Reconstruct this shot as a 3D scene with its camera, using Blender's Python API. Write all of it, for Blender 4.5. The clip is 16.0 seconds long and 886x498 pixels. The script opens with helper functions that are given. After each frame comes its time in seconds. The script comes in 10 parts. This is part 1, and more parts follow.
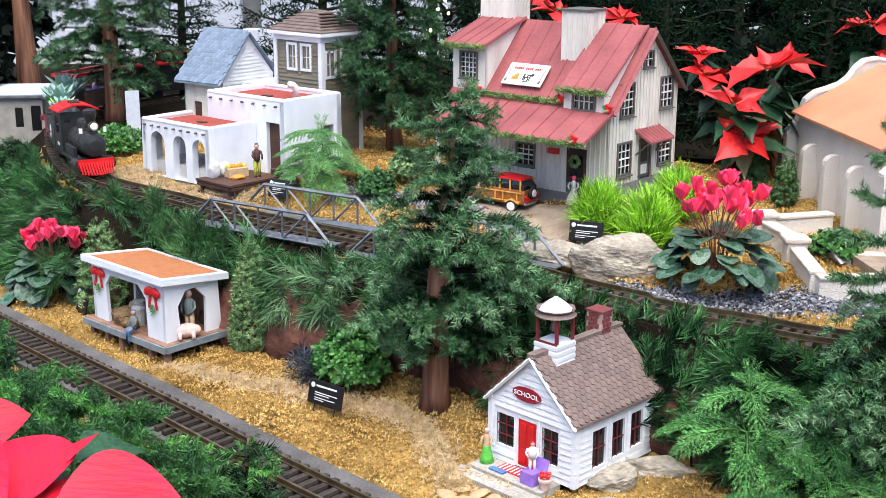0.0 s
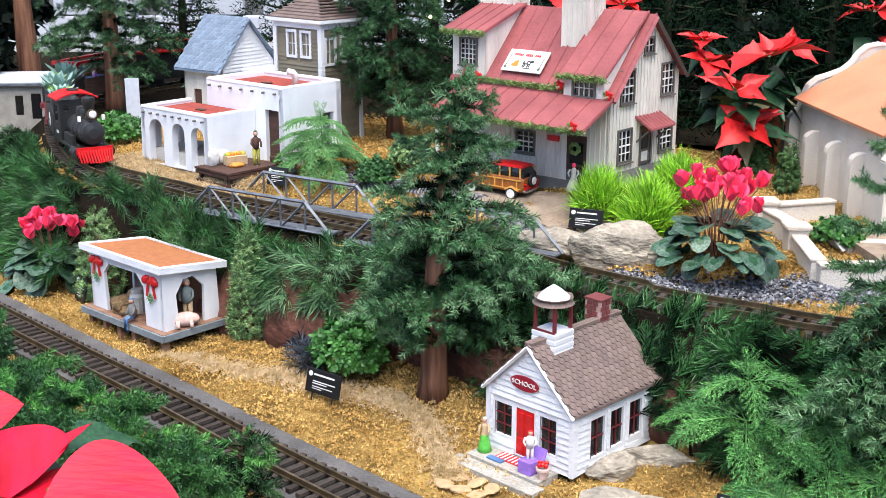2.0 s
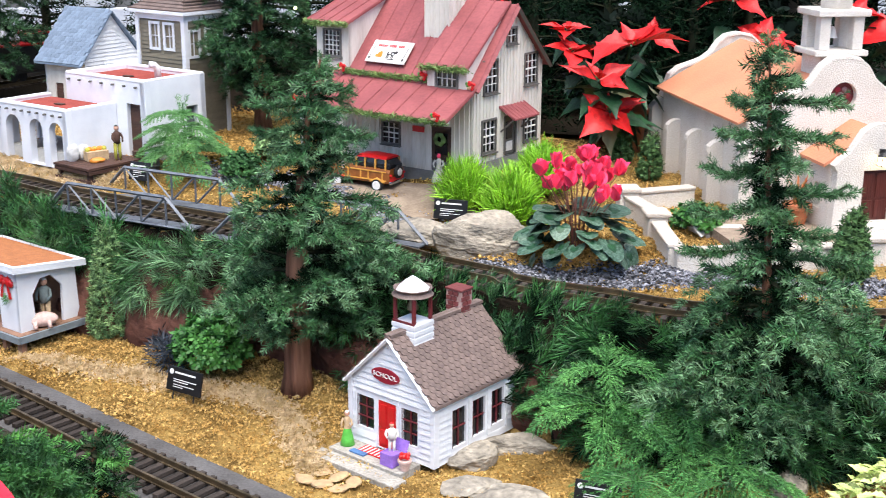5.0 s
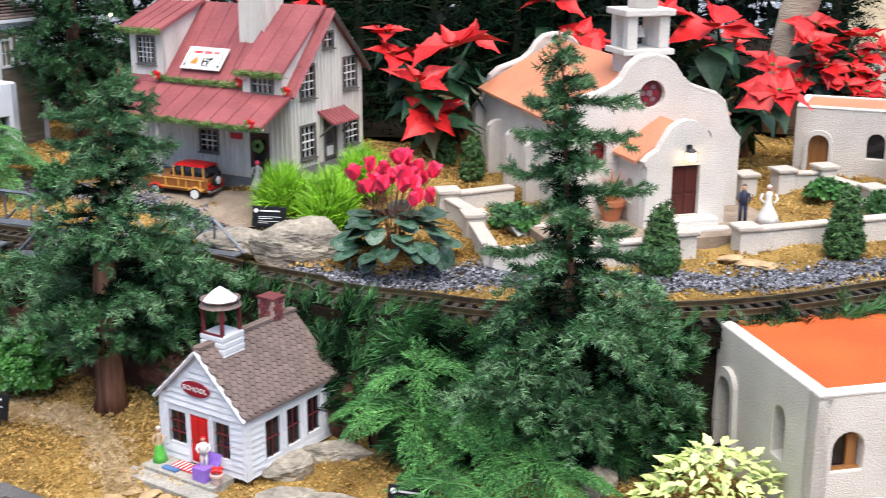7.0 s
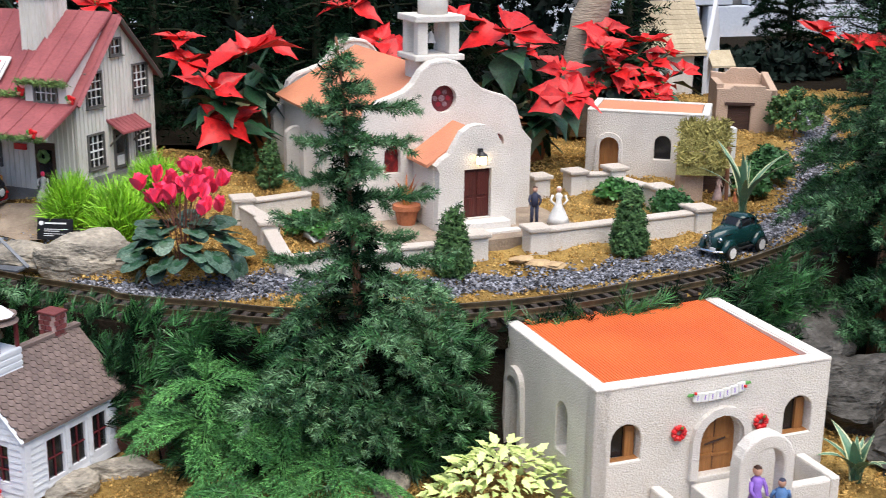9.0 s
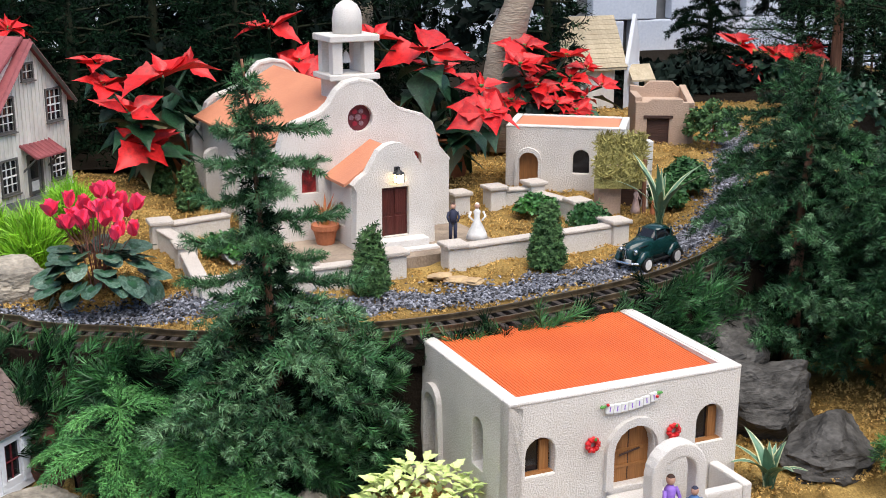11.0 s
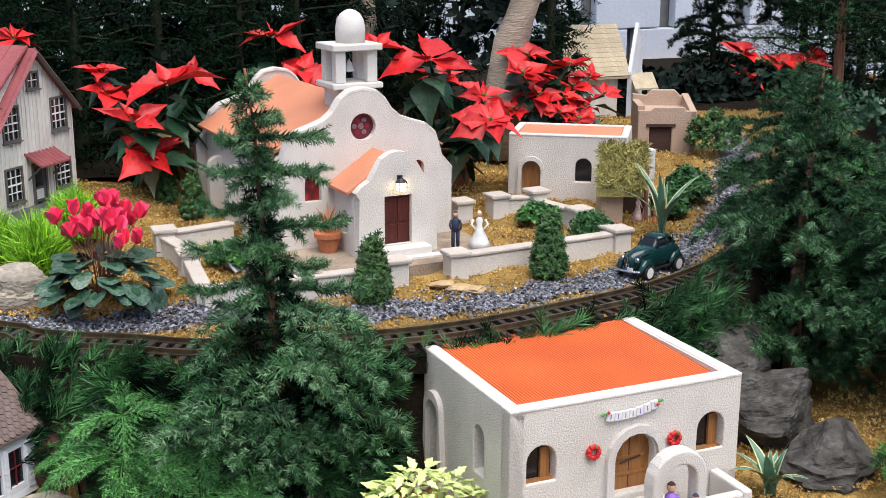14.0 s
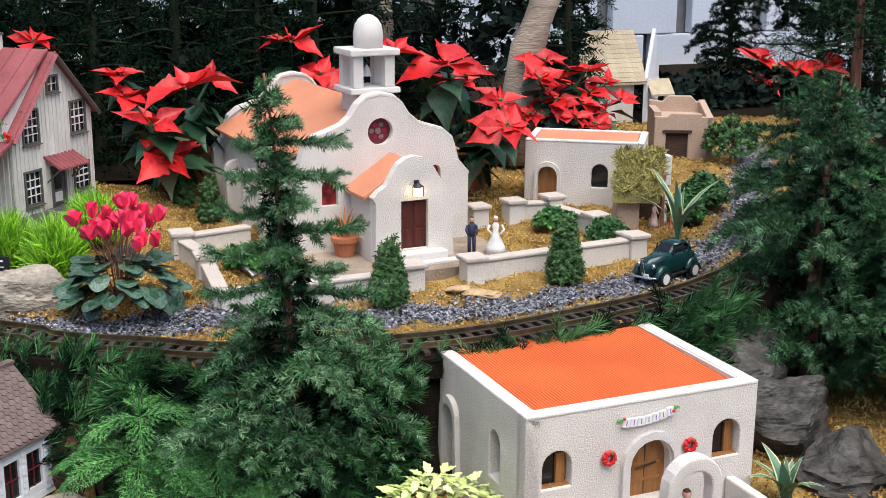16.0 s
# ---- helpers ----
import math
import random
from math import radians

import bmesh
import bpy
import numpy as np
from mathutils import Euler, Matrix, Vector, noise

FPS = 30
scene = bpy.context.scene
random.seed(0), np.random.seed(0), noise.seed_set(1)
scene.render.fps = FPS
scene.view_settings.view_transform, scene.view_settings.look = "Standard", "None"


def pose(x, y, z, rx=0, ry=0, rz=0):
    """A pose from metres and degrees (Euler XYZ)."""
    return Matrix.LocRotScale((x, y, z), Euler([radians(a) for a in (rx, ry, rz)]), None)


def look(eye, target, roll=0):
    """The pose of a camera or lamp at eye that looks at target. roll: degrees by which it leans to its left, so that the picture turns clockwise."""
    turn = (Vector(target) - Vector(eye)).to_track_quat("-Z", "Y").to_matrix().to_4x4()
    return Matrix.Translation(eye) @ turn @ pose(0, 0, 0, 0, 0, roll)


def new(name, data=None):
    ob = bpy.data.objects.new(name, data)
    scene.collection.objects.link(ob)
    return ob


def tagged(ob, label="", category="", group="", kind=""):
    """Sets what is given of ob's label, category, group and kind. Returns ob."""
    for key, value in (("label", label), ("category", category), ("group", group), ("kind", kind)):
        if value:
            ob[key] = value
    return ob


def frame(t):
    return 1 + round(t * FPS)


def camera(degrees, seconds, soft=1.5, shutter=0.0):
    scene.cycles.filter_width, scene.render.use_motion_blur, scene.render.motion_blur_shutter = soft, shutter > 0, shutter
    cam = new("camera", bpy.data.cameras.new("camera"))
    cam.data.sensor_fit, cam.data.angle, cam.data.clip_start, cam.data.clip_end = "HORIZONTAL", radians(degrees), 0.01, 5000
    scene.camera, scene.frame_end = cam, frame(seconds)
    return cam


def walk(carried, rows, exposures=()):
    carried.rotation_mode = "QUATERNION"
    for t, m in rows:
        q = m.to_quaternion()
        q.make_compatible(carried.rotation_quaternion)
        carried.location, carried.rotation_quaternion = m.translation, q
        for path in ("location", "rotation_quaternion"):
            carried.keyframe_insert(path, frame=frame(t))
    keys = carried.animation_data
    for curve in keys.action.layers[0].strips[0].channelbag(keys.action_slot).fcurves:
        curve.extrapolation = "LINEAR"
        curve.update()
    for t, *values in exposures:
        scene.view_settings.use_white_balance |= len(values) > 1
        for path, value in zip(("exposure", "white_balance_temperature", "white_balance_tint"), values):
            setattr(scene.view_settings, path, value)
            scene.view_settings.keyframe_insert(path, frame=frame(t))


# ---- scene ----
cam = camera(39.53, 16.0, 0.4, 0.5)
# seconds, x, y, z (m), yaw, pitch, roll (degrees)
ROWS = [
    (0.0, 0.0001, -0.0000, 0.7440, -0.13, -15.26, -0.18),
    (0.5, 0.0045, 0.0064, 0.7425, -0.05, -15.55, -0.19),
    (1.0, 0.0092, 0.0128, 0.7390, 0.12, -15.71, -0.11),
    (1.5, 0.0121, 0.0115, 0.7422, 0.16, -15.82, -0.03),
    (2.0, 0.0127, 0.0109, 0.7417, 0.14, -15.84, -0.02),
    (2.5, 0.0130, 0.0101, 0.7417, 0.02, -15.92, -0.03),
    (3.0, 0.0188, 0.0093, 0.7398, -0.27, -15.90, -0.07),
    (3.5, 0.0296, 0.0110, 0.7391, -1.48, -16.07, -0.19),
    (6.0, 0.0953, 0.0176, 0.7403, -7.65, -16.16, -0.10),
    (6.5, 0.1203, 0.0167, 0.7403, -9.41, -16.12, 0.00),
    (7.0, 0.1407, 0.0145, 0.7443, -11.32, -16.15, -0.08),
    (7.5, 0.1576, 0.0069, 0.7465, -14.09, -15.91, -0.09),
    (8.0, 0.1620, -0.0026, 0.7484, -15.73, -15.55, -0.13),
    (8.5, 0.1787, -0.0042, 0.7491, -17.61, -15.49, -0.24),
    (9.0, 0.1988, -0.0018, 0.7452, -19.21, -15.83, -0.76),
    (9.5, 0.2093, -0.0049, 0.7452, -20.26, -15.81, -0.73),
    (12.0, 0.2397, -0.0253, 0.7517, -22.68, -14.69, -0.11),
    (12.5, 0.2376, -0.0213, 0.7508, -22.67, -14.81, -0.32),
    (13.0, 0.2337, -0.0204, 0.7509, -22.20, -14.88, -0.27),
    (13.5, 0.2336, -0.0260, 0.7524, -22.20, -14.81, -0.21),
    (14.0, 0.2335, -0.0291, 0.7521, -21.95, -14.69, -0.11),
    (14.5, 0.2321, -0.0317, 0.7530, -21.77, -14.55, -0.21),
    (15.0, 0.2301, -0.0318, 0.7546, -21.54, -14.57, -0.16),
    (15.5, 0.2268, -0.0333, 0.7564, -21.45, -14.45, -0.18),
    (16.0, 0.2285, -0.0311, 0.7544, -21.23, -14.50, -0.31),
]
walk(cam, [(t, pose(x, y, z, 90 + pitch, roll, yaw)) for t, x, y, z, yaw, pitch, roll in ROWS], [(0.0, 1.23), (4.0, 1.23), (8.0, 0.86), (12.0, 0.7), (16.0, 0.7)])

# ---- light: soft daylight of a glasshouse from above ----
world = bpy.data.worlds.new("daylight")
world.use_nodes = True
scene.world = world
wn = world.node_tree
sky = wn.nodes.new("ShaderNodeTexSky")
sky.sky_type, sky.sun_disc = "NISHITA", False
sky.sun_elevation, sky.sun_rotation = radians(68), radians(177)
wn.nodes["Background"].inputs["Strength"].default_value = 0.14
wn.links.new(sky.outputs[0], wn.nodes["Background"].inputs["Color"])
sun_data = bpy.data.lights.new("sun", "SUN")
sun_data.energy, sun_data.angle, sun_data.color = 3.0, radians(60), (1.0, 0.93, 0.84)
sun = new("sun", sun_data)
sun.matrix_world = look((0.1, -1.6, 4.0), (0, 0, 0))
scene.view_settings.exposure = 1.25
scene.view_settings.use_white_balance = True
scene.view_settings.white_balance_temperature = 6500

# ---- materials ----


def shade(name, col, col2=None, rough=0.75, scale=40.0, bump=0.3, bscale=250.0, metal=0.0, rnd=0.0, stretch=(1, 1, 1), spec=0.4, fine=0.25, island=0.0, sub=0.0):
    """A surface with large stains, fine grain, relief and some change from piece to piece."""
    m = bpy.data.materials.new(name)
    m.use_nodes = True
    n, l = m.node_tree.nodes, m.node_tree.links
    b = n["Principled BSDF"]
    b.inputs["Metallic"].default_value = metal
    b.inputs["Specular IOR Level"].default_value = spec
    co, mp = n.new("ShaderNodeTexCoord"), n.new("ShaderNodeMapping")
    mp.inputs["Scale"].default_value = stretch
    l.new(co.outputs["Object"], mp.inputs["Vector"])
    big, small = n.new("ShaderNodeTexNoise"), n.new("ShaderNodeTexNoise")
    big.inputs["Scale"].default_value, big.inputs["Detail"].default_value = scale, 5
    small.inputs["Scale"].default_value, small.inputs["Detail"].default_value = bscale, 4
    l.new(mp.outputs[0], big.inputs["Vector"])
    l.new(mp.outputs[0], small.inputs["Vector"])
    ramp = n.new("ShaderNodeValToRGB")
    ramp.color_ramp.elements[0].position, ramp.color_ramp.elements[1].position = 0.32, 0.68
    ramp.color_ramp.elements[0].color = (*(col2 or [c * 0.72 for c in col]), 1)
    ramp.color_ramp.elements[1].color = (*col, 1)
    l.new(big.outputs[0], ramp.inputs[0])
    mix = n.new("ShaderNodeMix")
    mix.data_type, mix.blend_type = "RGBA", "OVERLAY"
    mix.inputs[0].default_value = fine
    l.new(ramp.outputs[0], mix.inputs[6])
    l.new(small.outputs[0], mix.inputs[7])
    out = mix.outputs[2]
    if rnd or island:
        hsv = n.new("ShaderNodeHueSaturation")
        info = n.new("ShaderNodeNewGeometry" if island else "ShaderNodeObjectInfo")
        span = n.new("ShaderNodeMapRange")
        k = island or rnd
        span.inputs["To Min"].default_value, span.inputs["To Max"].default_value = 1 - k, 1 + k
        l.new(info.outputs["Random Per Island" if island else "Random"], span.inputs["Value"])
        l.new(span.outputs[0], hsv.inputs["Value"])
        l.new(out, hsv.inputs["Color"])
        out = hsv.outputs[0]
    l.new(out, b.inputs["Base Color"])
    rr = n.new("ShaderNodeMapRange")
    rr.inputs["To Min"].default_value, rr.inputs["To Max"].default_value = max(rough - 0.12, 0.02), min(rough + 0.12, 1)
    l.new(big.outputs[0], rr.inputs["Value"])
    l.new(rr.outputs[0], b.inputs["Roughness"])
    if bump:
        bp = n.new("ShaderNodeBump")
        bp.inputs["Strength"].default_value, bp.inputs["Distance"].default_value = bump, 0.004
        l.new(small.outputs[0], bp.inputs["Height"])
        l.new(bp.outputs[0], b.inputs["Normal"])
    if sub:
        b.inputs["Transmission Weight"].default_value = 0
        b.inputs["Subsurface Weight"].default_value = sub
        b.inputs["Subsurface Radius"].default_value = (0.004, 0.003, 0.002)
    return m


def glow(name, col, strength):
    m = bpy.data.materials.new(name)
    m.use_nodes = True
    b = m.node_tree.nodes["Principled BSDF"]
    b.inputs["Base Color"].default_value = (*col, 1)
    b.inputs["Emission Color"].default_value = (*col, 1)
    b.inputs["Emission Strength"].default_value = strength
    return m


def window_glass(name, col):
    m = bpy.data.materials.new(name)
    m.use_nodes = True
    b = m.node_tree.nodes["Principled BSDF"]
    b.inputs["Base Color"].default_value = (*col, 1)
    b.inputs["Roughness"].default_value = 0.12
    return m


MOSS = shade("golden_moss", (0.39, 0.258, 0.085), (0.13, 0.075, 0.022), 0.95, 14, 1.0, 330, fine=0.9, spec=0.08)
MOSS_TUFT = shade("moss_strands", (0.66, 0.455, 0.17), (0.38, 0.225, 0.065), 0.95, 9, 0, 300, island=0.55, spec=0.12)
# Near-black soil that also carries the shade under the far conifers.
SOIL_SHADE = shade("soil_and_shade", (0.018, 0.014, 0.01), None, 0.95, 30, 0.8, 200, spec=0.03)
STRAW = shade("pale_straw", (0.72, 0.56, 0.36), (0.46, 0.33, 0.16), 0.95, 60, 0.8, 220, spec=0.12)
NEEDLE = shade("pine_needles", (0.045, 0.125, 0.045), (0.009, 0.032, 0.014), 0.45, 26, 0, 100, island=0.75, spec=0.2)
GLOSSY = shade("glossy_long_needles", (0.062, 0.2, 0.056), (0.012, 0.052, 0.016), 0.36, 22, 0, 100, island=0.8, spec=0.38)
NEEDLE_TIP = shade("frosted_needles", (0.165, 0.305, 0.15), (0.05, 0.125, 0.055), 0.45, 30, 0, 100, island=0.6, spec=0.32)
# Near-black needles with the shade of crown interiors and the back row painted in.
NEEDLE_SHADED = shade("shaded_needles", (0.007, 0.022, 0.0095), (0.002, 0.006, 0.0035), 0.65, 20, 0, 100, island=0.6, spec=0.02)
NEEDLE_BRIGHT = shade("bright_needles", (0.11, 0.32, 0.07), (0.04, 0.15, 0.035), 0.42, 26, 0, 100, island=0.4)
NEEDLE_MID = shade("green_needles", (0.07, 0.2, 0.055), (0.02, 0.075, 0.025), 0.42, 26, 0, 100, island=0.5, spec=0.3)
# Lighter copy of the pine needles, painting the two front trees as lit.
NEEDLE_LIT = shade("lit_needles", (0.068, 0.185, 0.066), (0.014, 0.052, 0.022), 0.42, 26, 0, 100, island=0.7, spec=0.28)
FERN = shade("soft_fern_green", (0.14, 0.365, 0.1), (0.03, 0.125, 0.036), 0.5, 26, 0, 100, island=0.65, spec=0.25)
LIME = shade("lime_grass", (0.3, 0.6, 0.03), (0.13, 0.33, 0.015), 0.5, 30, 0, 100, island=0.4)
LEAFG = shade("shrub_leaf", (0.06, 0.2, 0.035), (0.025, 0.1, 0.02), 0.45, 30, 0, 100, island=0.4)
LEAFD = shade("dark_leaf", (0.028, 0.09, 0.038), (0.008, 0.03, 0.014), 0.38, 20, 0.2, 80, rnd=0.45)
LEAFS = shade("silver_leaf", (0.1, 0.17, 0.125), (0.012, 0.05, 0.024), 0.36, 9, 0.2, 24, rnd=0.35, fine=0.9)
LIMB = shade("dark_limb", (0.03, 0.035, 0.02), None, 0.9, 40, 0.3, 200, spec=0.1)
BARK = shade("red_bark", (0.3, 0.15, 0.095), (0.1, 0.045, 0.03), 0.9, 60, 1.0, 170, stretch=(1, 1, 0.08), fine=0.6, spec=0.15)
REDB = shade("red_bract", (0.68, 0.018, 0.018), (0.37, 0.006, 0.008), 0.42, 9, 0.2, 60, rnd=0.3)
PINKB = shade("crimson_bract", (0.66, 0.008, 0.04), (0.5, 0.004, 0.02), 0.5, 3, 0.35, 7, rnd=0.2, stretch=(0.6, 3.5, 1), spec=0.25, fine=0.15)
PINK = shade("pink_petal", (1.0, 0.1, 0.22), (0.9, 0.04, 0.12), 0.5, 60, 0, 160, rnd=0.22, spec=0.2, sub=0.15)
STONE_R = shade("red_boulder", (0.17, 0.075, 0.055), (0.06, 0.028, 0.022), 0.85, 14, 0.9, 90, fine=0.7, spec=0.15)
STONE_P = shade("pale_rock", (0.4, 0.355, 0.285), (0.19, 0.17, 0.14), 0.85, 26, 1.0, 120, stretch=(1, 0.8, 2), fine=0.7)
STONE_D = shade("slate_boulder", (0.1, 0.094, 0.086), (0.03, 0.028, 0.025), 0.75, 22, 1.0, 110, stretch=(1, 1, 2.2), fine=0.9, spec=0.2)
SLATE = shade("slate_chips", (0.27, 0.275, 0.31), (0.016, 0.018, 0.025), 0.5, 140, 0.2, 300, island=0.95)
TAN = shade("tan_flagstone", (0.5, 0.36, 0.2), (0.38, 0.26, 0.15), 0.85, 40, 0.5, 200, spec=0.15)
TIE = shade("brown_ties", (0.062, 0.05, 0.044), (0.03, 0.025, 0.022), 0.85, 60, 0.5, 300, rnd=0.3, spec=0.15)
RAIL = shade("brass_rail", (0.24, 0.18, 0.11), (0.12, 0.095, 0.065), 0.42, 60, 0.1, 300, metal=0.8)
ROADBED = shade("grey_roadbed", (0.13, 0.125, 0.125), (0.075, 0.072, 0.072), 0.9, 14, 0.5, 260, fine=0.4, spec=0.15)
STEEL = shade("blue_grey_steel", (0.17, 0.19, 0.22), (0.1, 0.11, 0.13), 0.45, 60, 0.1, 300, metal=0.3)
WHITE = shade("white_paint", (0.78, 0.8, 0.84), (0.66, 0.68, 0.73), 0.5, 20, 0.06, 300, fine=0.1)
WHITE2 = shade("white_boards", (0.75, 0.77, 0.8), (0.62, 0.64, 0.68), 0.55, 30, 0.12, 300, rnd=0.05, fine=0.12)
CLAY = shade("terracotta_felt", (0.3, 0.068, 0.054), (0.225, 0.05, 0.04), 0.9, 40, 0.25, 700, fine=0.3, spec=0.12)
CLAY2 = shade("brown_felt", (0.4, 0.155, 0.06), (0.3, 0.11, 0.042), 0.9, 90, 0.4, 700, fine=0.6)
STUCCO = shade("cream_stucco", (0.71, 0.665, 0.605), (0.61, 0.565, 0.505), 0.9, 14, 0.55, 430, fine=0.6, spec=0.15)
STUCCO_T = shade("stucco_rim", (0.72, 0.68, 0.63), (0.63, 0.59, 0.54), 0.9, 14, 0.6, 620, fine=0.5, spec=0.15)
ORANGE = shade("orange_tile", (0.74, 0.165, 0.045), (0.62, 0.125, 0.035), 0.6, 9, 0.1, 300, fine=0.2, spec=0.3)
TERRA = shade("salmon_roof", (0.6, 0.25, 0.135), (0.52, 0.2, 0.11), 0.7, 10, 0.2, 260, fine=0.15)
CEDAR = shade("brown_door", (0.36, 0.16, 0.05), (0.24, 0.1, 0.03), 0.6, 50, 0.3, 150, stretch=(3, 3, 0.3))
MAHOG = shade("dark_red_door", (0.1, 0.018, 0.012), (0.06, 0.012, 0.008), 0.5, 50, 0.3, 150, stretch=(3, 3, 0.3))
REDP = shade("red_paint", (0.6, 0.012, 0.014), (0.48, 0.01, 0.012), 0.4, 40, 0.08, 300, fine=0.1)
MAROON = shade("maroon_frame", (0.16, 0.022, 0.028), None, 0.5, 60, 0.1, 300)
TINR = shade("red_tin_roof", (0.3, 0.085, 0.088), (0.21, 0.056, 0.06), 0.6, 16, 0.15, 180, fine=0.3, spec=0.3)
BOARD = shade("weathered_boards", (0.72, 0.685, 0.625), (0.55, 0.515, 0.46), 0.75, 20, 0.25, 180, stretch=(2, 2, 0.3), fine=0.3)
TRIMG = shade("grey_trim", (0.12, 0.115, 0.105), None, 0.6, 60, 0.1, 300)
FOUND = shade("grey_foundation", (0.2, 0.205, 0.21), None, 0.8, 30, 0.3, 300)
SHING = shade("brown_shingle", (0.19, 0.14, 0.125), (0.13, 0.095, 0.085), 0.8, 60, 0.3, 400, rnd=0.16, fine=0.3)
SLATEB = shade("blue_shingle", (0.2, 0.26, 0.34), (0.13, 0.175, 0.24), 0.75, 40, 0.3, 300, rnd=0.15)
OLIVE = shade("olive_siding", (0.2, 0.175, 0.125), (0.16, 0.14, 0.1), 0.7, 30, 0.2, 300, rnd=0.08)
BLACKS = shade("black_metal", (0.022, 0.022, 0.024), (0.012, 0.012, 0.013), 0.45, 50, 0.08, 300)
IRON = shade("dark_grey_engine", (0.026, 0.027, 0.028), (0.016, 0.017, 0.018), 0.45, 40, 0.08, 300)
DKWOOD = shade("dark_brown_wood", (0.085, 0.04, 0.028), (0.05, 0.025, 0.018), 0.75, 40, 0.4, 150, stretch=(0.4, 3, 3), rnd=0.2)
DECK = shade("deck_wood", (0.3, 0.17, 0.11), (0.2, 0.11, 0.075), 0.75, 40, 0.3, 150, rnd=0.15)
DECKG = shade("grey_beam", (0.22, 0.26, 0.29), (0.15, 0.18, 0.2), 0.75, 40, 0.3, 150)
GLASSD = window_glass("dark_pane", (0.012, 0.012, 0.014))
SIGNK = shade("black_sign", (0.012, 0.012, 0.014), None, 0.35, 40, 0, 100)
SIGNW = shade("sign_white", (0.8, 0.8, 0.8), None, 0.5, 40, 0, 100)
STEPS = shade("worn_stone_step", (0.4, 0.38, 0.34), (0.28, 0.265, 0.235), 0.85, 40, 0.5, 260, fine=0.6)
CONC = shade("pale_concrete", (0.5, 0.49, 0.46), (0.4, 0.39, 0.36), 0.85, 30, 0.3, 260)
WALLG = shade("pale_grey_wall", (0.56, 0.6, 0.68), (0.5, 0.54, 0.61), 0.8, 4, 0.1, 100)
ADOBE = shade("tan_adobe", (0.5, 0.36, 0.27), (0.42, 0.3, 0.22), 0.9, 14, 0.5, 300)
BLUE = shade("denim_blue", (0.09, 0.2, 0.42), None, 0.7, 80, 0.2, 300)
NAVY = shade("navy_cloth", (0.03, 0.035, 0.07), None, 0.7, 80, 0.2, 300)
PURPLE = shade("purple_paint", (0.3, 0.16, 0.62), None, 0.5, 80, 0.1, 300)
GREENP = shade("green_paint", (0.12, 0.55, 0.08), None, 0.5, 80, 0.1, 300)
TEALCAR = shade("dark_green_enamel", (0.006, 0.034, 0.033), None, 0.15, 40, 0, 300, spec=0.6)
CHROME = shade("chrome", (0.7, 0.7, 0.7), None, 0.15, 40, 0, 300, metal=1.0)
RUBBER = shade("black_rubber", (0.015, 0.015, 0.015), None, 0.7, 80, 0, 300)
OAK = shade("golden_oak", (0.72, 0.37, 0.07), (0.6, 0.28, 0.05), 0.45, 80, 0.1, 300)
POT = shade("terracotta_pot", (0.5, 0.17, 0.075), None, 0.8, 40, 0.2, 300)
DIRTW = shade("dirty_gravel_drive", (0.34, 0.27, 0.2), (0.2, 0.15, 0.11), 0.9, 30, 0.5, 260)
BRICKR = shade("dark_red_brick", (0.2, 0.05, 0.05), None, 0.8, 60, 0.3, 300, rnd=0.2)
AGAVE = shade("agave_green", (0.12, 0.24, 0.15), (0.07, 0.16, 0.1), 0.45, 60, 0.05, 200, stretch=(1, 1, 0.2))
AGEDGE = shade("agave_cream_edge", (0.62, 0.64, 0.38), None, 0.45, 60, 0, 200)
VARIEG = shade("cream_green_leaf", (0.82, 0.84, 0.42), (0.4, 0.6, 0.12), 0.45, 70, 0, 200, rnd=0.2)
SUCC = shade("blue_succulent", (0.3, 0.45, 0.42), (0.2, 0.34, 0.3), 0.5, 60, 0, 200, rnd=0.2)
COPPER = shade("copper_leaf", (0.3, 0.3, 0.16), None, 0.5, 60, 0, 200, rnd=0.3)
THATCH = shade("green_thatch", (0.4, 0.36, 0.12), (0.25, 0.22, 0.07), 0.95, 60, 1.0, 200, island=0.3)
PLASTER = shade("white_plaster", (0.8, 0.79, 0.76), None, 0.7, 60, 0.1, 300)
SACK = shade("burlap_sack", (0.55, 0.4, 0.24), None, 0.9, 80, 0.4, 400)
PUMP = shade("pumpkin_orange", (0.7, 0.25, 0.03), None, 0.5, 80, 0.1, 300)
LAMPGLOW = glow("lamp_glass", (1.0, 0.75, 0.42), 5.0)
FAIRY = glow("fairy_bulb", (1.0, 0.7, 0.3), 12.0)

# ---- building blocks ----


def part(name, bm, material, parent=None, label="", m=None, smooth=False):
    """One mesh object out of a bmesh (or mesh), under a thing or a part."""
    if isinstance(bm, bpy.types.Mesh):
        me = bm
    else:
        bmesh.ops.recalc_face_normals(bm, faces=bm.faces)
        me = bpy.data.meshes.new(name)
        bm.to_mesh(me)
        bm.free()
    if not me.materials:
        me.materials.append(material)
    if smooth:
        me.polygons.foreach_set("use_smooth", [True] * len(me.polygons))
    ob = new(name, me)
    if parent is not None:
        ob.parent = parent
    if m is not None:
        ob.matrix_basis = m
    if label:
        ob["label"] = label
    return ob


def thing(name, m, label, category, group="", kind=""):
    ob = new(name)
    ob.empty_display_size = 0.02
    ob.matrix_basis = m
    return tagged(ob, label, category, group, kind)


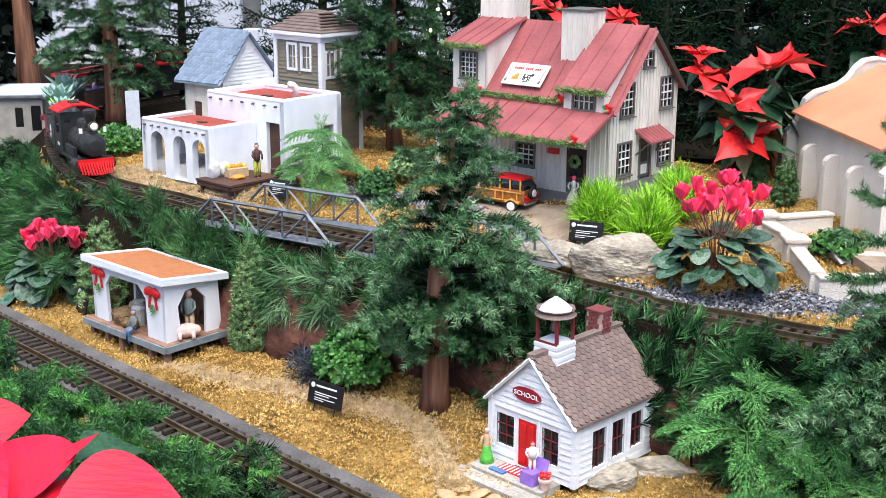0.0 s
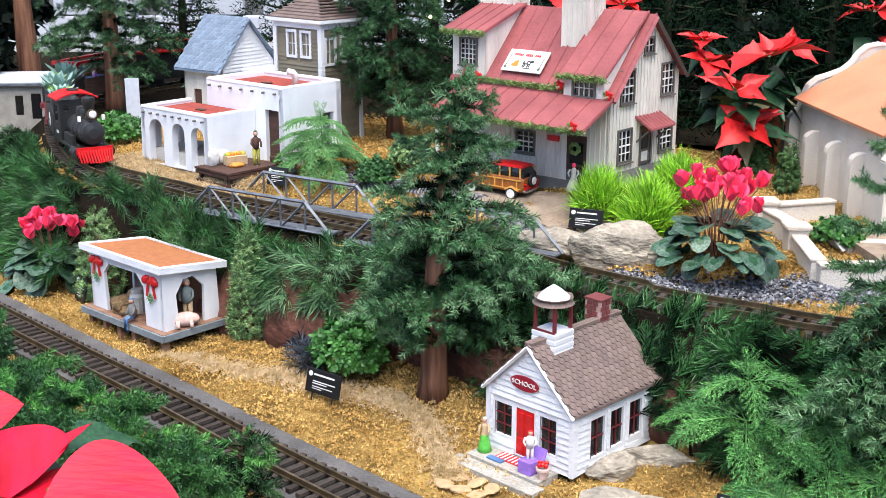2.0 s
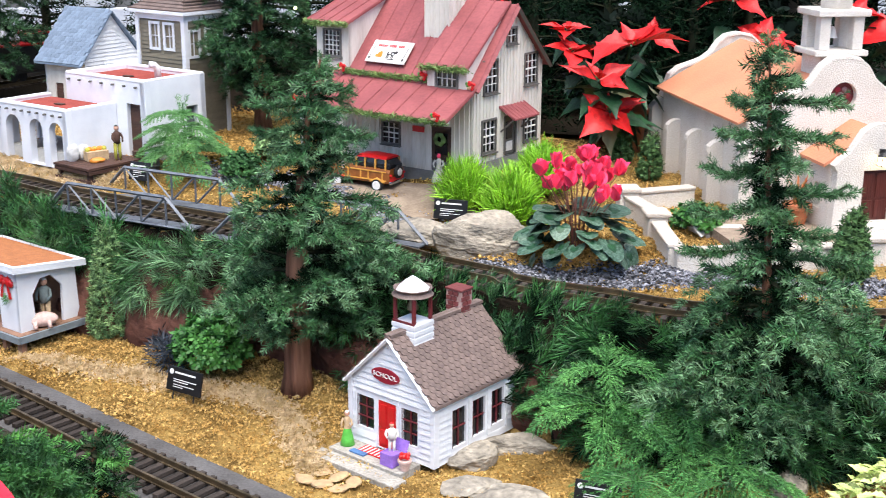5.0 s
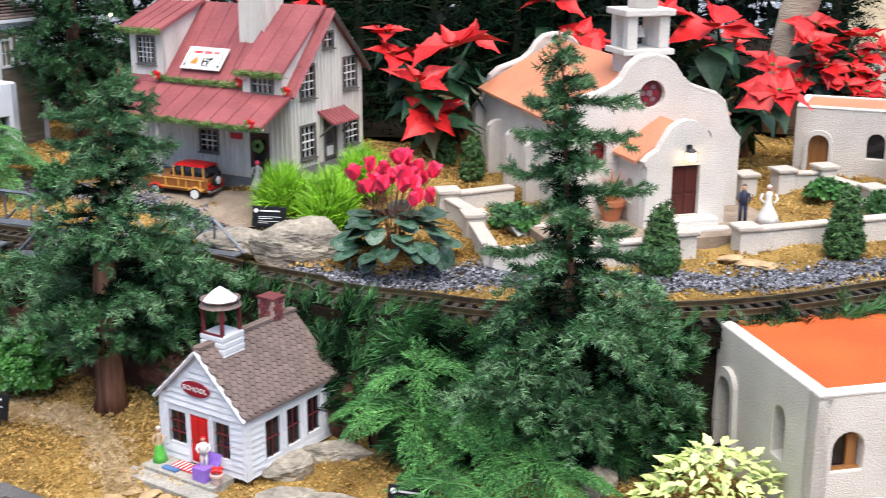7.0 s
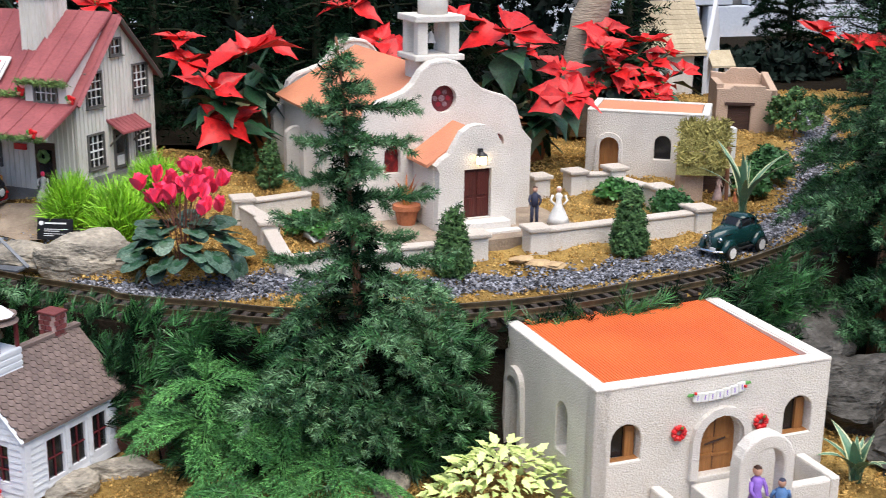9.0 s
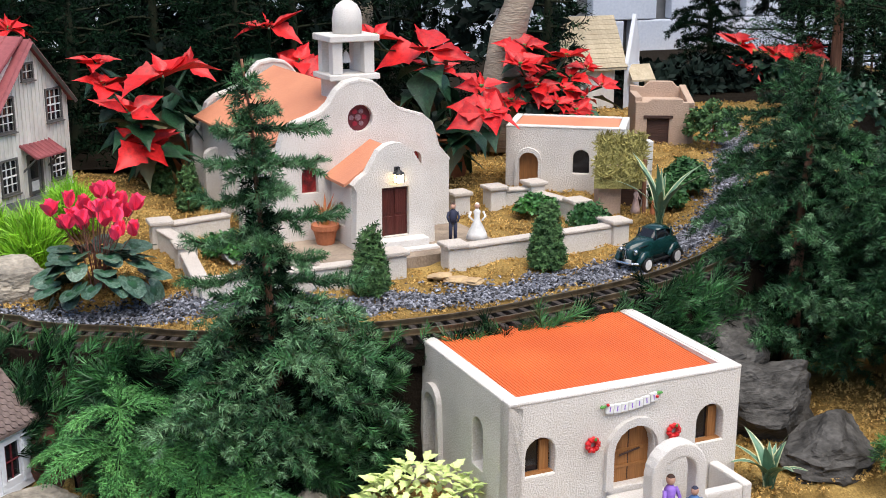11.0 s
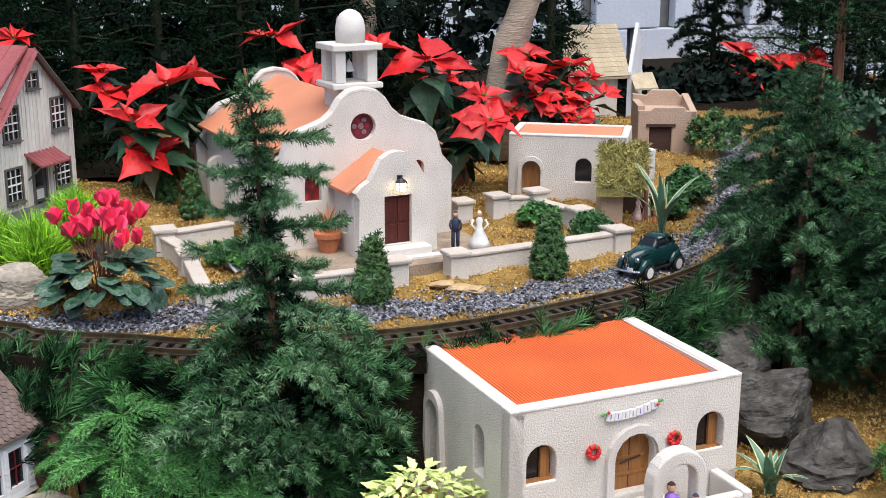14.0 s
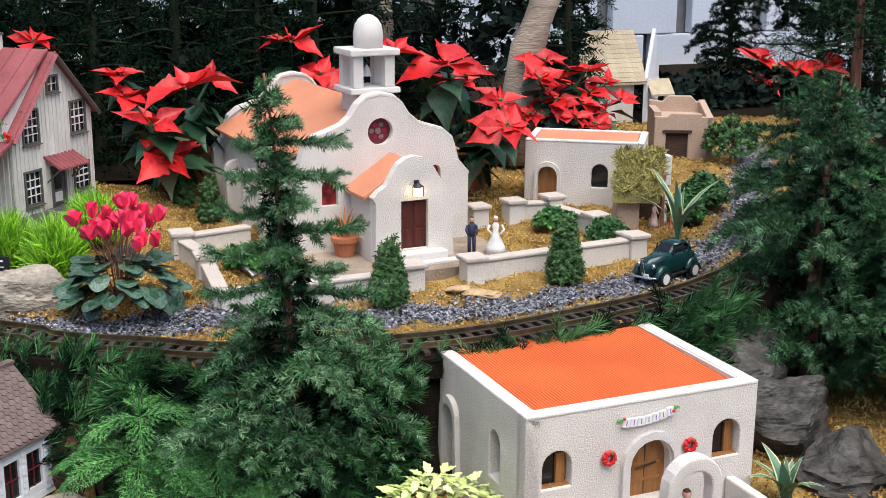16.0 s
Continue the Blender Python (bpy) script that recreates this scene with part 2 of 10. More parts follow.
def box(x0, x1, y0, y1, z0, z1, bm=None, bevel=0.0):
    own = bmesh.new()
    vs = [own.verts.new((x, y, z)) for x in (x0, x1) for y in (y0, y1) for z in (z0, z1)]
    for f in ((0, 1, 3, 2), (4, 6, 7, 5), (0, 4, 5, 1), (2, 3, 7, 6), (0, 2, 6, 4), (1, 5, 7, 3)):
        own.faces.new([vs[i] for i in f])
    if bevel:
        bmesh.ops.bevel(own, geom=list(own.edges), offset=bevel, segments=2, affect="EDGES", profile=0.5)
    if bm is None:
        return own
    add(bm, own)
    return bm


def add(bm, other, m=None):
    """Joins other into bm, moved by m."""
    table = {}
    for v in other.verts:
        table[v] = bm.verts.new(m @ v.co if m is not None else v.co)
    for f in other.faces:
        try:
            bm.faces.new([table[v] for v in f.verts])
        except ValueError:
            pass
    other.free()
    return bm


def turned(bm, m):
    bm.transform(m)
    return bm


def slab(outline, holes, thick):
    """A wall in its own x-z plane, with holes cut through it, thick towards +y."""
    bm = bmesh.new()
    edges = []
    for ring in (outline, *holes):
        vs = [bm.verts.new((x, 0, z)) for x, z in ring]
        edges += [bm.edges.new((vs[i], vs[(i + 1) % len(vs)])) for i in range(len(vs))]
    bmesh.ops.triangle_fill(bm, use_beauty=True, edges=edges, normal=(0, -1, 0))
    got = bmesh.ops.extrude_face_region(bm, geom=list(bm.faces))
    bmesh.ops.translate(bm, vec=(0, thick, 0), verts=[g for g in got["geom"] if isinstance(g, bmesh.types.BMVert)])
    return bm


def rect(x0, x1, z0, z1):
    return [(x0, z0), (x1, z0), (x1, z1), (x0, z1)]


def arch(x0, x1, z0, z1, n=8):
    """A round-headed opening from z0 to its crown at z1."""
    r = (x1 - x0) / 2
    return [(x0, z0), (x1, z0)] + [((x0 + x1) / 2 + r * math.cos(a), z1 - r + r * math.sin(a)) for a in (math.pi * i / n for i in range(n + 1))]


def disc(cx, cz, r, n=20):
    return [(cx + r * math.cos(2 * math.pi * i / n), cz + r * math.sin(2 * math.pi * i / n)) for i in range(n)]


def band(inner, grow, thick, open_bottom=True):
    """A raised moulding round an opening: the ring between the opening and the opening grown."""
    cx = sum(p[0] for p in inner) / len(inner)
    zs = [p[1] for p in inner]
    z0 = min(zs)
    mid = (z0 + max(zs)) / 2
    outer = []
    for x, z in inner:
        dx, dz = x - cx, z - mid
        d = math.hypot(dx, dz) or 1
        oz = z + grow * dz / d
        if open_bottom and z <= z0 + 1e-6:
            outer.append((x + math.copysign(grow, dx), z))
        else:
            outer.append((x + grow * dx / d, oz))
    bm = bmesh.new()
    n = len(inner)
    a = [bm.verts.new((x, 0, z)) for x, z in inner]
    b = [bm.verts.new((x, 0, z)) for x, z in outer]
    c = [bm.verts.new((x, thick, z)) for x, z in inner]
    d = [bm.verts.new((x, thick, z)) for x, z in outer]
    for i in range(n):
        j = (i + 1) % n
        if open_bottom and inner[i][1] <= z0 + 1e-6 and inner[j][1] <= z0 + 1e-6:
            continue
        for q in ((a, b), (b, d), (d, c), (c, a)):
            bm.faces.new((q[0][i], q[0][j], q[1][j], q[1][i]))
    return bm


def tube(points, radii, sides=8, cap=True, bm=None):
    """A round bar along points."""
    bm = bm or bmesh.new()
    pts = [Vector(p) for p in points]
    if not hasattr(radii, "__len__"):
        radii = [radii] * len(pts)
    rings = []
    for i, p in enumerate(pts):
        d = (pts[min(i + 1, len(pts) - 1)] - pts[max(i - 1, 0)]).normalized()
        u = d.orthogonal().normalized() if abs(d.z) < 0.95 else d.cross(Vector((0, 1, 0))).normalized()
        if abs(d.z) < 0.95:
            u = d.cross(Vector((0, 0, 1))).normalized()
        w = d.cross(u)
        rings.append([bm.verts.new(p + radii[i] * (math.cos(2 * math.pi * k / sides) * u + math.sin(2 * math.pi * k / sides) * w)) for k in range(sides)])
    for a, b in zip(rings, rings[1:]):
        for k in range(sides):
            bm.faces.new((a[k], a[(k + 1) % sides], b[(k + 1) % sides], b[k]))
    if cap:
        bm.faces.new(rings[0][::-1])
        bm.faces.new(rings[-1])
    return bm


def lathe(profile, sides=16, bm=None, centre=(0, 0)):
    """A turned body from (radius, height) pairs."""
    bm = bm or bmesh.new()
    rings = [[bm.verts.new((centre[0] + r * math.cos(2 * math.pi * k / sides), centre[1] + r * math.sin(2 * math.pi * k / sides), z)) for k in range(sides)] for r, z in profile]
    for a, b in zip(rings, rings[1:]):
        for k in range(sides):
            bm.faces.new((a[k], a[(k + 1) % sides], b[(k + 1) % sides], b[k]))
    bm.faces.new(rings[0][::-1])
    bm.faces.new(rings[-1])
    return bm


def blob(r, squash=(1, 1, 1), rough=0.25, seed=0, sub=3, flat=0.0, layer=0.0):
    """A lumpy stone or clump with facets."""
    bm = bmesh.new()
    bmesh.ops.create_icosphere(bm, subdivisions=sub, radius=1)
    rs = random.Random(seed)
    cuts = [(Vector((rs.uniform(-1, 1), rs.uniform(-1, 1), rs.uniform(-0.6, 1))).normalized(), rs.uniform(0.62, 0.9)) for _ in range(9)]
    for v in bm.verts:
        p = v.co.copy()
        if flat:
            for nrm, d in cuts:
                over = p.dot(nrm) - d
                if over > 0:
                    p -= nrm * over * flat
        k = 1 + rough * noise.noise(p * 1.7 + Vector((seed * 3.1, 0, 0))) + rough * 0.4 * noise.noise(p * 5 + Vector((0, seed, 0)))
        if layer:
            tilt = p.z + 0.25 * p.x + 0.05 * noise.noise(p * 4)
            k *= 1 + 0.045 * math.sin(round(tilt / layer) * 2.4 + seed) + 0.03 * (tilt / layer - round(tilt / layer))
        v.co = Vector((p.x * k * squash[0], p.y * k * squash[1], p.z * k * squash[2])) * r
    return bm


def mesh_of(name, verts, faces, material):
    me = bpy.data.meshes.new(name)
    me.from_pydata(np.asarray(verts).tolist(), [], faces.tolist() if isinstance(faces, np.ndarray) else [tuple(q) for q in faces])
    me.materials.append(material)
    return me


def spans(x0, x1, holes):
    """The pieces of x0..x1 that are left between holes."""
    out, at = [], x0
    for a, b in sorted(holes):
        if a > at:
            out.append((at, a))
        at = max(at, b)
    if at < x1:
        out.append((at, x1))
    return out


# ---- foliage ----


def turns(dirs, rng):
    """Rotations that bring z onto each of the directions, with a random spin."""
    d = dirs / np.linalg.norm(dirs, axis=1, keepdims=True)
    ref = np.where(np.abs(d[:, 2:3]) < 0.9, np.array([[0, 0, 1.0]]), np.array([[1.0, 0, 0]]))
    u = np.cross(ref, d)
    u /= np.linalg.norm(u, axis=1, keepdims=True)
    w = np.cross(d, u)
    a = rng.uniform(0, 2 * np.pi, len(d))[:, None]
    return np.stack([u * np.cos(a) + w * np.sin(a), -u * np.sin(a) + w * np.cos(a), d], axis=2)


def scatter(verts, faces, places, dirs, sizes, rng):
    """Copies of a small pattern joined into one set of vertices and faces."""
    rot = turns(np.asarray(dirs, float), rng)
    v = np.einsum("nij,kj->nki", rot, verts) * np.asarray(sizes)[:, None, None] + np.asarray(places)[:, None, :]
    n, k = len(places), len(verts)
    f = (np.asarray(faces)[None] + (np.arange(n) * k)[:, None, None]).reshape(-1, len(faces[0]))
    return v.reshape(-1, 3), f


def sprig(n, length, needle, width, rng, spread=0.85):
    """A bottle-brush twig along z: a stem with needles."""
    v, f = [], []
    for i in range(n):
        z = length * (0.05 + 0.95 * i / n)
        a = i * 2.4 + rng.uniform(-0.4, 0.4)
        up = rng.uniform(0.5, 1.05)
        d = np.array([math.cos(a) * spread, math.sin(a) * spread, up])
        d /= np.linalg.norm(d)
        s = np.cross(d, [math.sin(a * 1.7), math.cos(a * 2.3), 0.4])
        s /= np.linalg.norm(s)
        p = np.array([0, 0, z])
        ln = needle * rng.uniform(0.75, 1.2) * (1 - 0.3 * i / n)
        b = len(v)
        v += [p + s * width * 0.5 + d * ln * 0.1, p + d * ln, p - s * width * 0.5 + d * ln * 0.1]
        f += [(b, b + 1, b + 2)]
    return np.array(v), f


def leafy(n, length, leaf, width, rng, thin=False):
    """A twig with small flat leaves, or with thin blades."""
    v, f = [], []
    for i in range(n):
        z = length * i / n
        a = i * 2.4
        d = np.array([math.cos(a), math.sin(a), rng.uniform(0.2, 0.9)])
        d /= np.linalg.norm(d)
        s = np.array([-math.sin(a), math.cos(a), rng.uniform(-0.3, 0.3)])
        p = np.array([0, 0, z])
        b = len(v)
        ln = leaf * rng.uniform(0.7, 1.2)
        if thin:
            v += [p + s * width * 0.5, p + d * ln, p - s * width * 0.5]
            f += [(b, b + 1, b + 2)]
            continue
        v += [p, p + d * ln * 0.5 + s * width * 0.5, p + d * ln, p + d * ln * 0.5 - s * width * 0.5]
        f += [(b, b + 1, b + 2), (b, b + 2, b + 3)]
    return np.array(v), f

# ---- the lie of the land: a low bed with a terrace behind it ----
KNOTS = np.array([
    (-0.99, 3.15, 0.216), (-0.78, 2.58, 0.216), (-0.6, 2.49, 0.237), (-0.39, 2.355, 0.246), (-0.18, 2.43, 0.252), (-0.51, 2.25, 0.205), (-0.67, 2.41, 0.212), (-0.585, 2.335, 0.209), (-0.5, 2.275, 0.206), (-0.406, 2.2, 0.203),
    (-0.27, 2.13, 0.198), (-0.09, 2.07, 0.186), (0.06, 2.19, 0.228), (0.3, 2.16, 0.261), (0.45, 2.34, 0.264), (0.12, 2.46, 0.264),
    (0.21, 1.935, 0.174), (0.27, 2.01, 0.204), (0.45, 1.695, 0.174), (0.54, 1.89, 0.198), (0.75, 1.65, 0.174), (0.96, 1.605, 0.18),
    (0.9, 1.92, 0.207), (1.08, 1.98, 0.21), (0.72, 2.22, 0.219), (1.29, 2.22, 0.228), (1.65, 2.34, 0.246), (1.26, 1.68, 0.189),
    (1.47, 1.89, 0.204), (1.8, 2.7, 0.264), (0.0, 3.3, 0.294)])
EDGE_X = [-2.4, -1.2, -1.0, -0.9, -0.8, -0.65, -0.5, -0.31, -0.17, 0.11, 0.2, 0.34, 0.45, 0.52, 0.78, 0.93, 1.13, 1.25, 1.4, 1.55, 1.75, 2.0, 2.6, 3.4]
EDGE_Y = [3.7, 3.6, 3.15, 2.75, 2.46, 2.27, 2.19, 2.07, 1.985, 1.81, 1.735, 1.625, 1.575, 1.535, 1.497, 1.497, 1.5, 1.51, 1.57, 1.665, 1.84, 2.09, 2.75, 3.5]


def upper(x, y):
    x, y = np.asarray(x, float), np.asarray(y, float)
    d = ((KNOTS[:, 0] - x[..., None]) ** 2 + (KNOTS[:, 1] - y[..., None]) ** 2 + 0.0027) ** -1.5
    return (d * KNOTS[:, 2]).sum(-1) / d.sum(-1)


def lower(x, y):
    x, y = np.asarray(x, float), np.asarray(y, float)
    return 0.003 + 0.027 * np.clip((y - 1.59) / 0.24, 0, 1) - 0.013 * np.exp(-((x + 0.49) ** 2 + (y - 2.03) ** 2) / 0.024)


def ground(x, y):
    x, y = np.asarray(x, float), np.asarray(y, float)
    edge = np.interp(x, EDGE_X, EDGE_Y)
    wide = np.interp(x, [-1.2, -0.9, -0.7, 1.18, 1.35, 1.7, 2.2], [0.5, 0.25, 0.05, 0.04, 0.06, 0.1, 0.3])
    k = np.clip((y - edge + wide) / wide, 0, 1)
    k = k * k * (3 - 2 * k)
    return lower(x, y) * (1 - k) + upper(x, y) * k


def gz(x, y):
    return float(ground(x, y))


def lumps(x, y):
    return 0.0035 * math.sin(x * 61 + 3 * math.sin(y * 37)) * math.sin(y * 53) + 0.006 * noise.noise(Vector((x * 16, y * 16, 0))) + 0.004 * noise.noise(Vector((x * 50, y * 50, 3)))


xs, ys = np.arange(-2.4, 3.41, 0.0195), np.arange(0.5, 4.4, 0.0195)
gx, gy = np.meshgrid(xs, ys)
gh = ground(gx, gy)
low_gap = np.abs((gy - np.interp(gx, [-1.5, -1.1, -0.764, -0.585, -0.367, -0.195, -0.125, 0.05, 0.25], [2.82, 2.39, 2.05, 1.872, 1.672, 1.512, 1.447, 1.28, 1.1])) * 0.72 - 0.014)
gh = gh - 0.016 * np.clip((0.074 - low_gap) / 0.02, 0, 1)
gv = [(x, y, z + lumps(x, y) - 0.002) for x, y, z in zip(gx.ravel(), gy.ravel(), gh.ravel())]
nx = len(xs)
gf = [(j * nx + i, j * nx + i + 1, (j + 1) * nx + i + 1, (j + 1) * nx + i) for j in range(len(ys) - 1) for i in range(nx - 1)]
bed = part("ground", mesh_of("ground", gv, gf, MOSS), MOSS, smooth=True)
bed.data.materials.append(SOIL_SHADE)
# Steep faces: bare soil, its near-black also painting the shade between the boulders.
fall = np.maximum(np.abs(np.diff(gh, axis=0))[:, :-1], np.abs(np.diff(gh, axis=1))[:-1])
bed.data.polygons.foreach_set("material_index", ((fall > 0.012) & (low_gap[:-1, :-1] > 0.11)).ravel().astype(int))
tagged(bed, "display bed covered in crinkled golden moss with a raised terrace", "ground", kind="structure")
floor = part("floor", box(-9, 9, -6, 9, -0.72, -0.62), CONC)
tagged(floor, "plain pale hall floor under the display bed", "floor", kind="structure")
curb = part("bed_wall", box(-2.4, 3.4, 0.44, 0.5, -0.62, 0.01), CONC)
tagged(curb, "plain low wall in front of the display bed", "wall", kind="structure")

# back wall of pale panels with dark slots
back = thing("wall_back", pose(0, 4.35, 0), "pale grey panelled wall behind the display", "wall", kind="structure")
part("wall_base", box(-4.5, 5.5, 0.06, 0.2, -0.62, 3.3), FOUND, back)
for row in range(8):
    z0 = -0.5 if row == 0 else 0.354 + 0.42 * (row - 1)
    pitch, slot, at = (1.092, 0.04, 2.8) if row == 0 else (0.364, 0.07, 2.949 + (0.182 if row % 2 == 0 else 0))
    x0 = at - pitch * math.ceil((at + 4.4) / pitch)
    while x0 < 5.2:
        part("panel", box(x0 + slot, x0 + pitch, 0, 0.05, z0, (0.35 if row == 0 else z0 + 0.416), bevel=0.004), WALLG, back)
        x0 += pitch

# ---- tracks ----
UP_X = [-0.1, -0.3, -0.5, -0.68, -0.83, -0.925, -0.945, -0.905, -0.842, -0.762, -0.67, -0.585, -0.5, -0.406, -0.308, -0.17, -0.03, 0.112, 0.193, 0.333, 0.437, 0.512, 0.65, 0.796, 0.925, 1.071, 1.235, 1.344, 1.466, 1.68, 1.92, 2.2, 2.5]
UP_Y = [3.5, 3.55, 3.57, 3.53, 3.4, 3.24, 3.08, 2.93, 2.745, 2.555, 2.41, 2.335, 2.275, 2.2, 2.142, 2.052, 1.965, 1.876, 1.805, 1.69, 1.635, 1.59, 1.545, 1.523, 1.52, 1.537, 1.566, 1.605, 1.67, 1.86, 2.114, 2.45, 2.82]
LOW_X = [-1.5, -1.1, -0.764, -0.585, -0.367, -0.195, -0.125, 0.05, 0.25]
LOW_Y = [2.82, 2.39, 2.05, 1.872, 1.672, 1.512, 1.447, 1.28, 1.1]


def smooth_path(xs, ys, step=0.004):
    """Even points along a rounded line through the given ones."""
    p = np.stack([xs, ys], 1).astype(float)
    q = [p[0] * 2 - p[1], *p, p[-1] * 2 - p[-2]]
    out = []
    for a, b, c, d in zip(q, q[1:], q[2:], q[3:]):
        for t in np.linspace(0, 1, 40, endpoint=False):
            out.append(0.5 * ((2 * b) + (c - a) * t + (2 * a - 5 * b + 4 * c - d) * t * t + (3 * b - a - 3 * c + d) * t ** 3))
    out = np.array(out)
    for _ in range(30):
        out[1:-1] = 0.25 * out[:-2] + 0.5 * out[1:-1] + 0.25 * out[2:]
    s = np.concatenate([[0], np.cumsum(np.hypot(*np.diff(out, axis=0).T))])
    at = np.arange(0, s[-1], step)
    return np.stack([np.interp(at, s, out[:, 0]), np.interp(at, s, out[:, 1])], 1)


UPPER_LINE, LOWER_LINE = smooth_path(UP_X, UP_Y), smooth_path(LOW_X, LOW_Y)


def bed_height(line):
    """The height of the sleepers' underside, evened out along the line."""
    z = np.array([max(gz(x, y), gz(x, y + 0.03)) for x, y in line[::10]])
    z = np.interp(np.arange(len(line)), np.arange(0, len(line), 10), z)
    k = np.ones(121) / 121
    return np.convolve(np.pad(z, 60, mode="edge"), k, "valid") + 0.002


UPPER_Z, LOWER_Z = bed_height(UPPER_LINE), bed_height(LOWER_LINE)
inb = (UPPER_LINE[:, 0] > -0.45) & (UPPER_LINE[:, 0] < 0.3)
UPPER_Z[inb] = np.maximum(UPPER_Z[inb], 0.19)


def sideways(line):
    d = np.gradient(line, axis=0)
    d /= np.linalg.norm(d, axis=1, keepdims=True)
    return np.stack([-d[:, 1], d[:, 0]], 1), d


def ribbon(line, zs, off, half, h0, h1, step=3):
    """A bar of rectangular section that follows the line, off to its left."""
    side, _ = sideways(line)
    bm = bmesh.new()
    last = None
    for i in range(0, len(line), step):
        ring = []
        for o, h in ((off - half, h0), (off + half, h0), (off + half, h1), (off - half, h1)):
            p = line[i] + side[i] * o
            ring.append(bm.verts.new((p[0], p[1], zs[i] + h)))
        if last:
            for k in range(4):
                bm.faces.new((last[k], last[(k + 1) % 4], ring[(k + 1) % 4], ring[k]))
        last = ring
    return bm


def track(line, zs, name, label):
    t = thing(name, pose(0, 0, 0), label, "track", kind="structure")
    for o in (-0.0225, 0.0225):
        r = ribbon(line, zs, o, 0.0034, 0.0065, 0.0078)
        add(r, ribbon(line, zs, o, 0.0009, 0.0078, 0.0125))
        add(r, ribbon(line, zs, o, 0.0018, 0.0125, 0.0152))
        part("rail", r, RAIL, t)
    side, d = sideways(line)
    tie = bmesh.new()
    box(-0.0415, 0.0415, -0.0046, 0.0046, 0, 0.0065, tie, 0.0008)
    shared = None
    gap = 5
    for i in range(3, len(line) - 3, gap):
        a = math.degrees(math.atan2(side[i][1], side[i][0])) + random.uniform(-1.2, 1.2)
        m = pose(line[i][0], line[i][1], zs[i], 0, 0, a)
        if shared is None:
            shared = part("sleeper", tie, TIE, t, m=m).data
        else:
            part("sleeper", shared, TIE, t, m=m)
    return t


track(UPPER_LINE, UPPER_Z, "railway_track", "garden railway track with brass rails and brown sleepers along the terrace")
track(LOWER_LINE, LOWER_Z, "railway_track", "straight garden railway track with brass rails on the low bed")
roadbed = part("roadbed", ribbon(LOWER_LINE, LOWER_Z, 0.012, 0.062, -0.02, -0.001), ROADBED)
tagged(roadbed, "grey felt roadbed under the low track", "roadbed", kind="structure")
roadbed2 = part("roadbed", ribbon(UPPER_LINE, UPPER_Z, 0.0, 0.05, -0.03, -0.001), SOIL_SHADE)
tagged(roadbed2, "dark earth bed under the terrace track", "roadbed", kind="structure")

# plain walls that close the hall around the bed
for nm, q in (("wall_left", (-9.2, -9.0, -6, 9)), ("wall_right", (9.0, 9.2, -6, 9)), ("wall_front", (-9, 9, -6.2, -6.0))):
    tagged(part(nm, box(*q, -0.72, 2.6), WALLG), "plain pale grey wall of the hall", "wall", kind="structure")

# ---- conifers ----


def trunk_mesh(h, r, lean, seed, log=0.0):
    pts, rad = [], []
    for i in range(17):
        k = i / 16
        pts.append((lean[0] * k * k + 0.004 * math.sin(seed + 5 * k), lean[1] * k * k + 0.004 * math.cos(seed + 4 * k), h * k))
        thin = r * (1 - 0.3 * k / log) if k < log else r * 0.3 * (1 - k) / (1 - log) + 0.0015
        rad.append((thin if log else max(r * (1 - 0.9 * k), 0.0015)) * (1.2 if i == 0 else 1))
    bm = tube(pts, rad, 16)
    for v in bm.verts:
        a = math.atan2(v.co.y, v.co.x)
        v.co.x *= 1 + 0.05 * math.sin(a * 7 + v.co.z * 40)
        v.co.y *= 1 + 0.05 * math.sin(a * 5 + v.co.z * 30)
    return bm


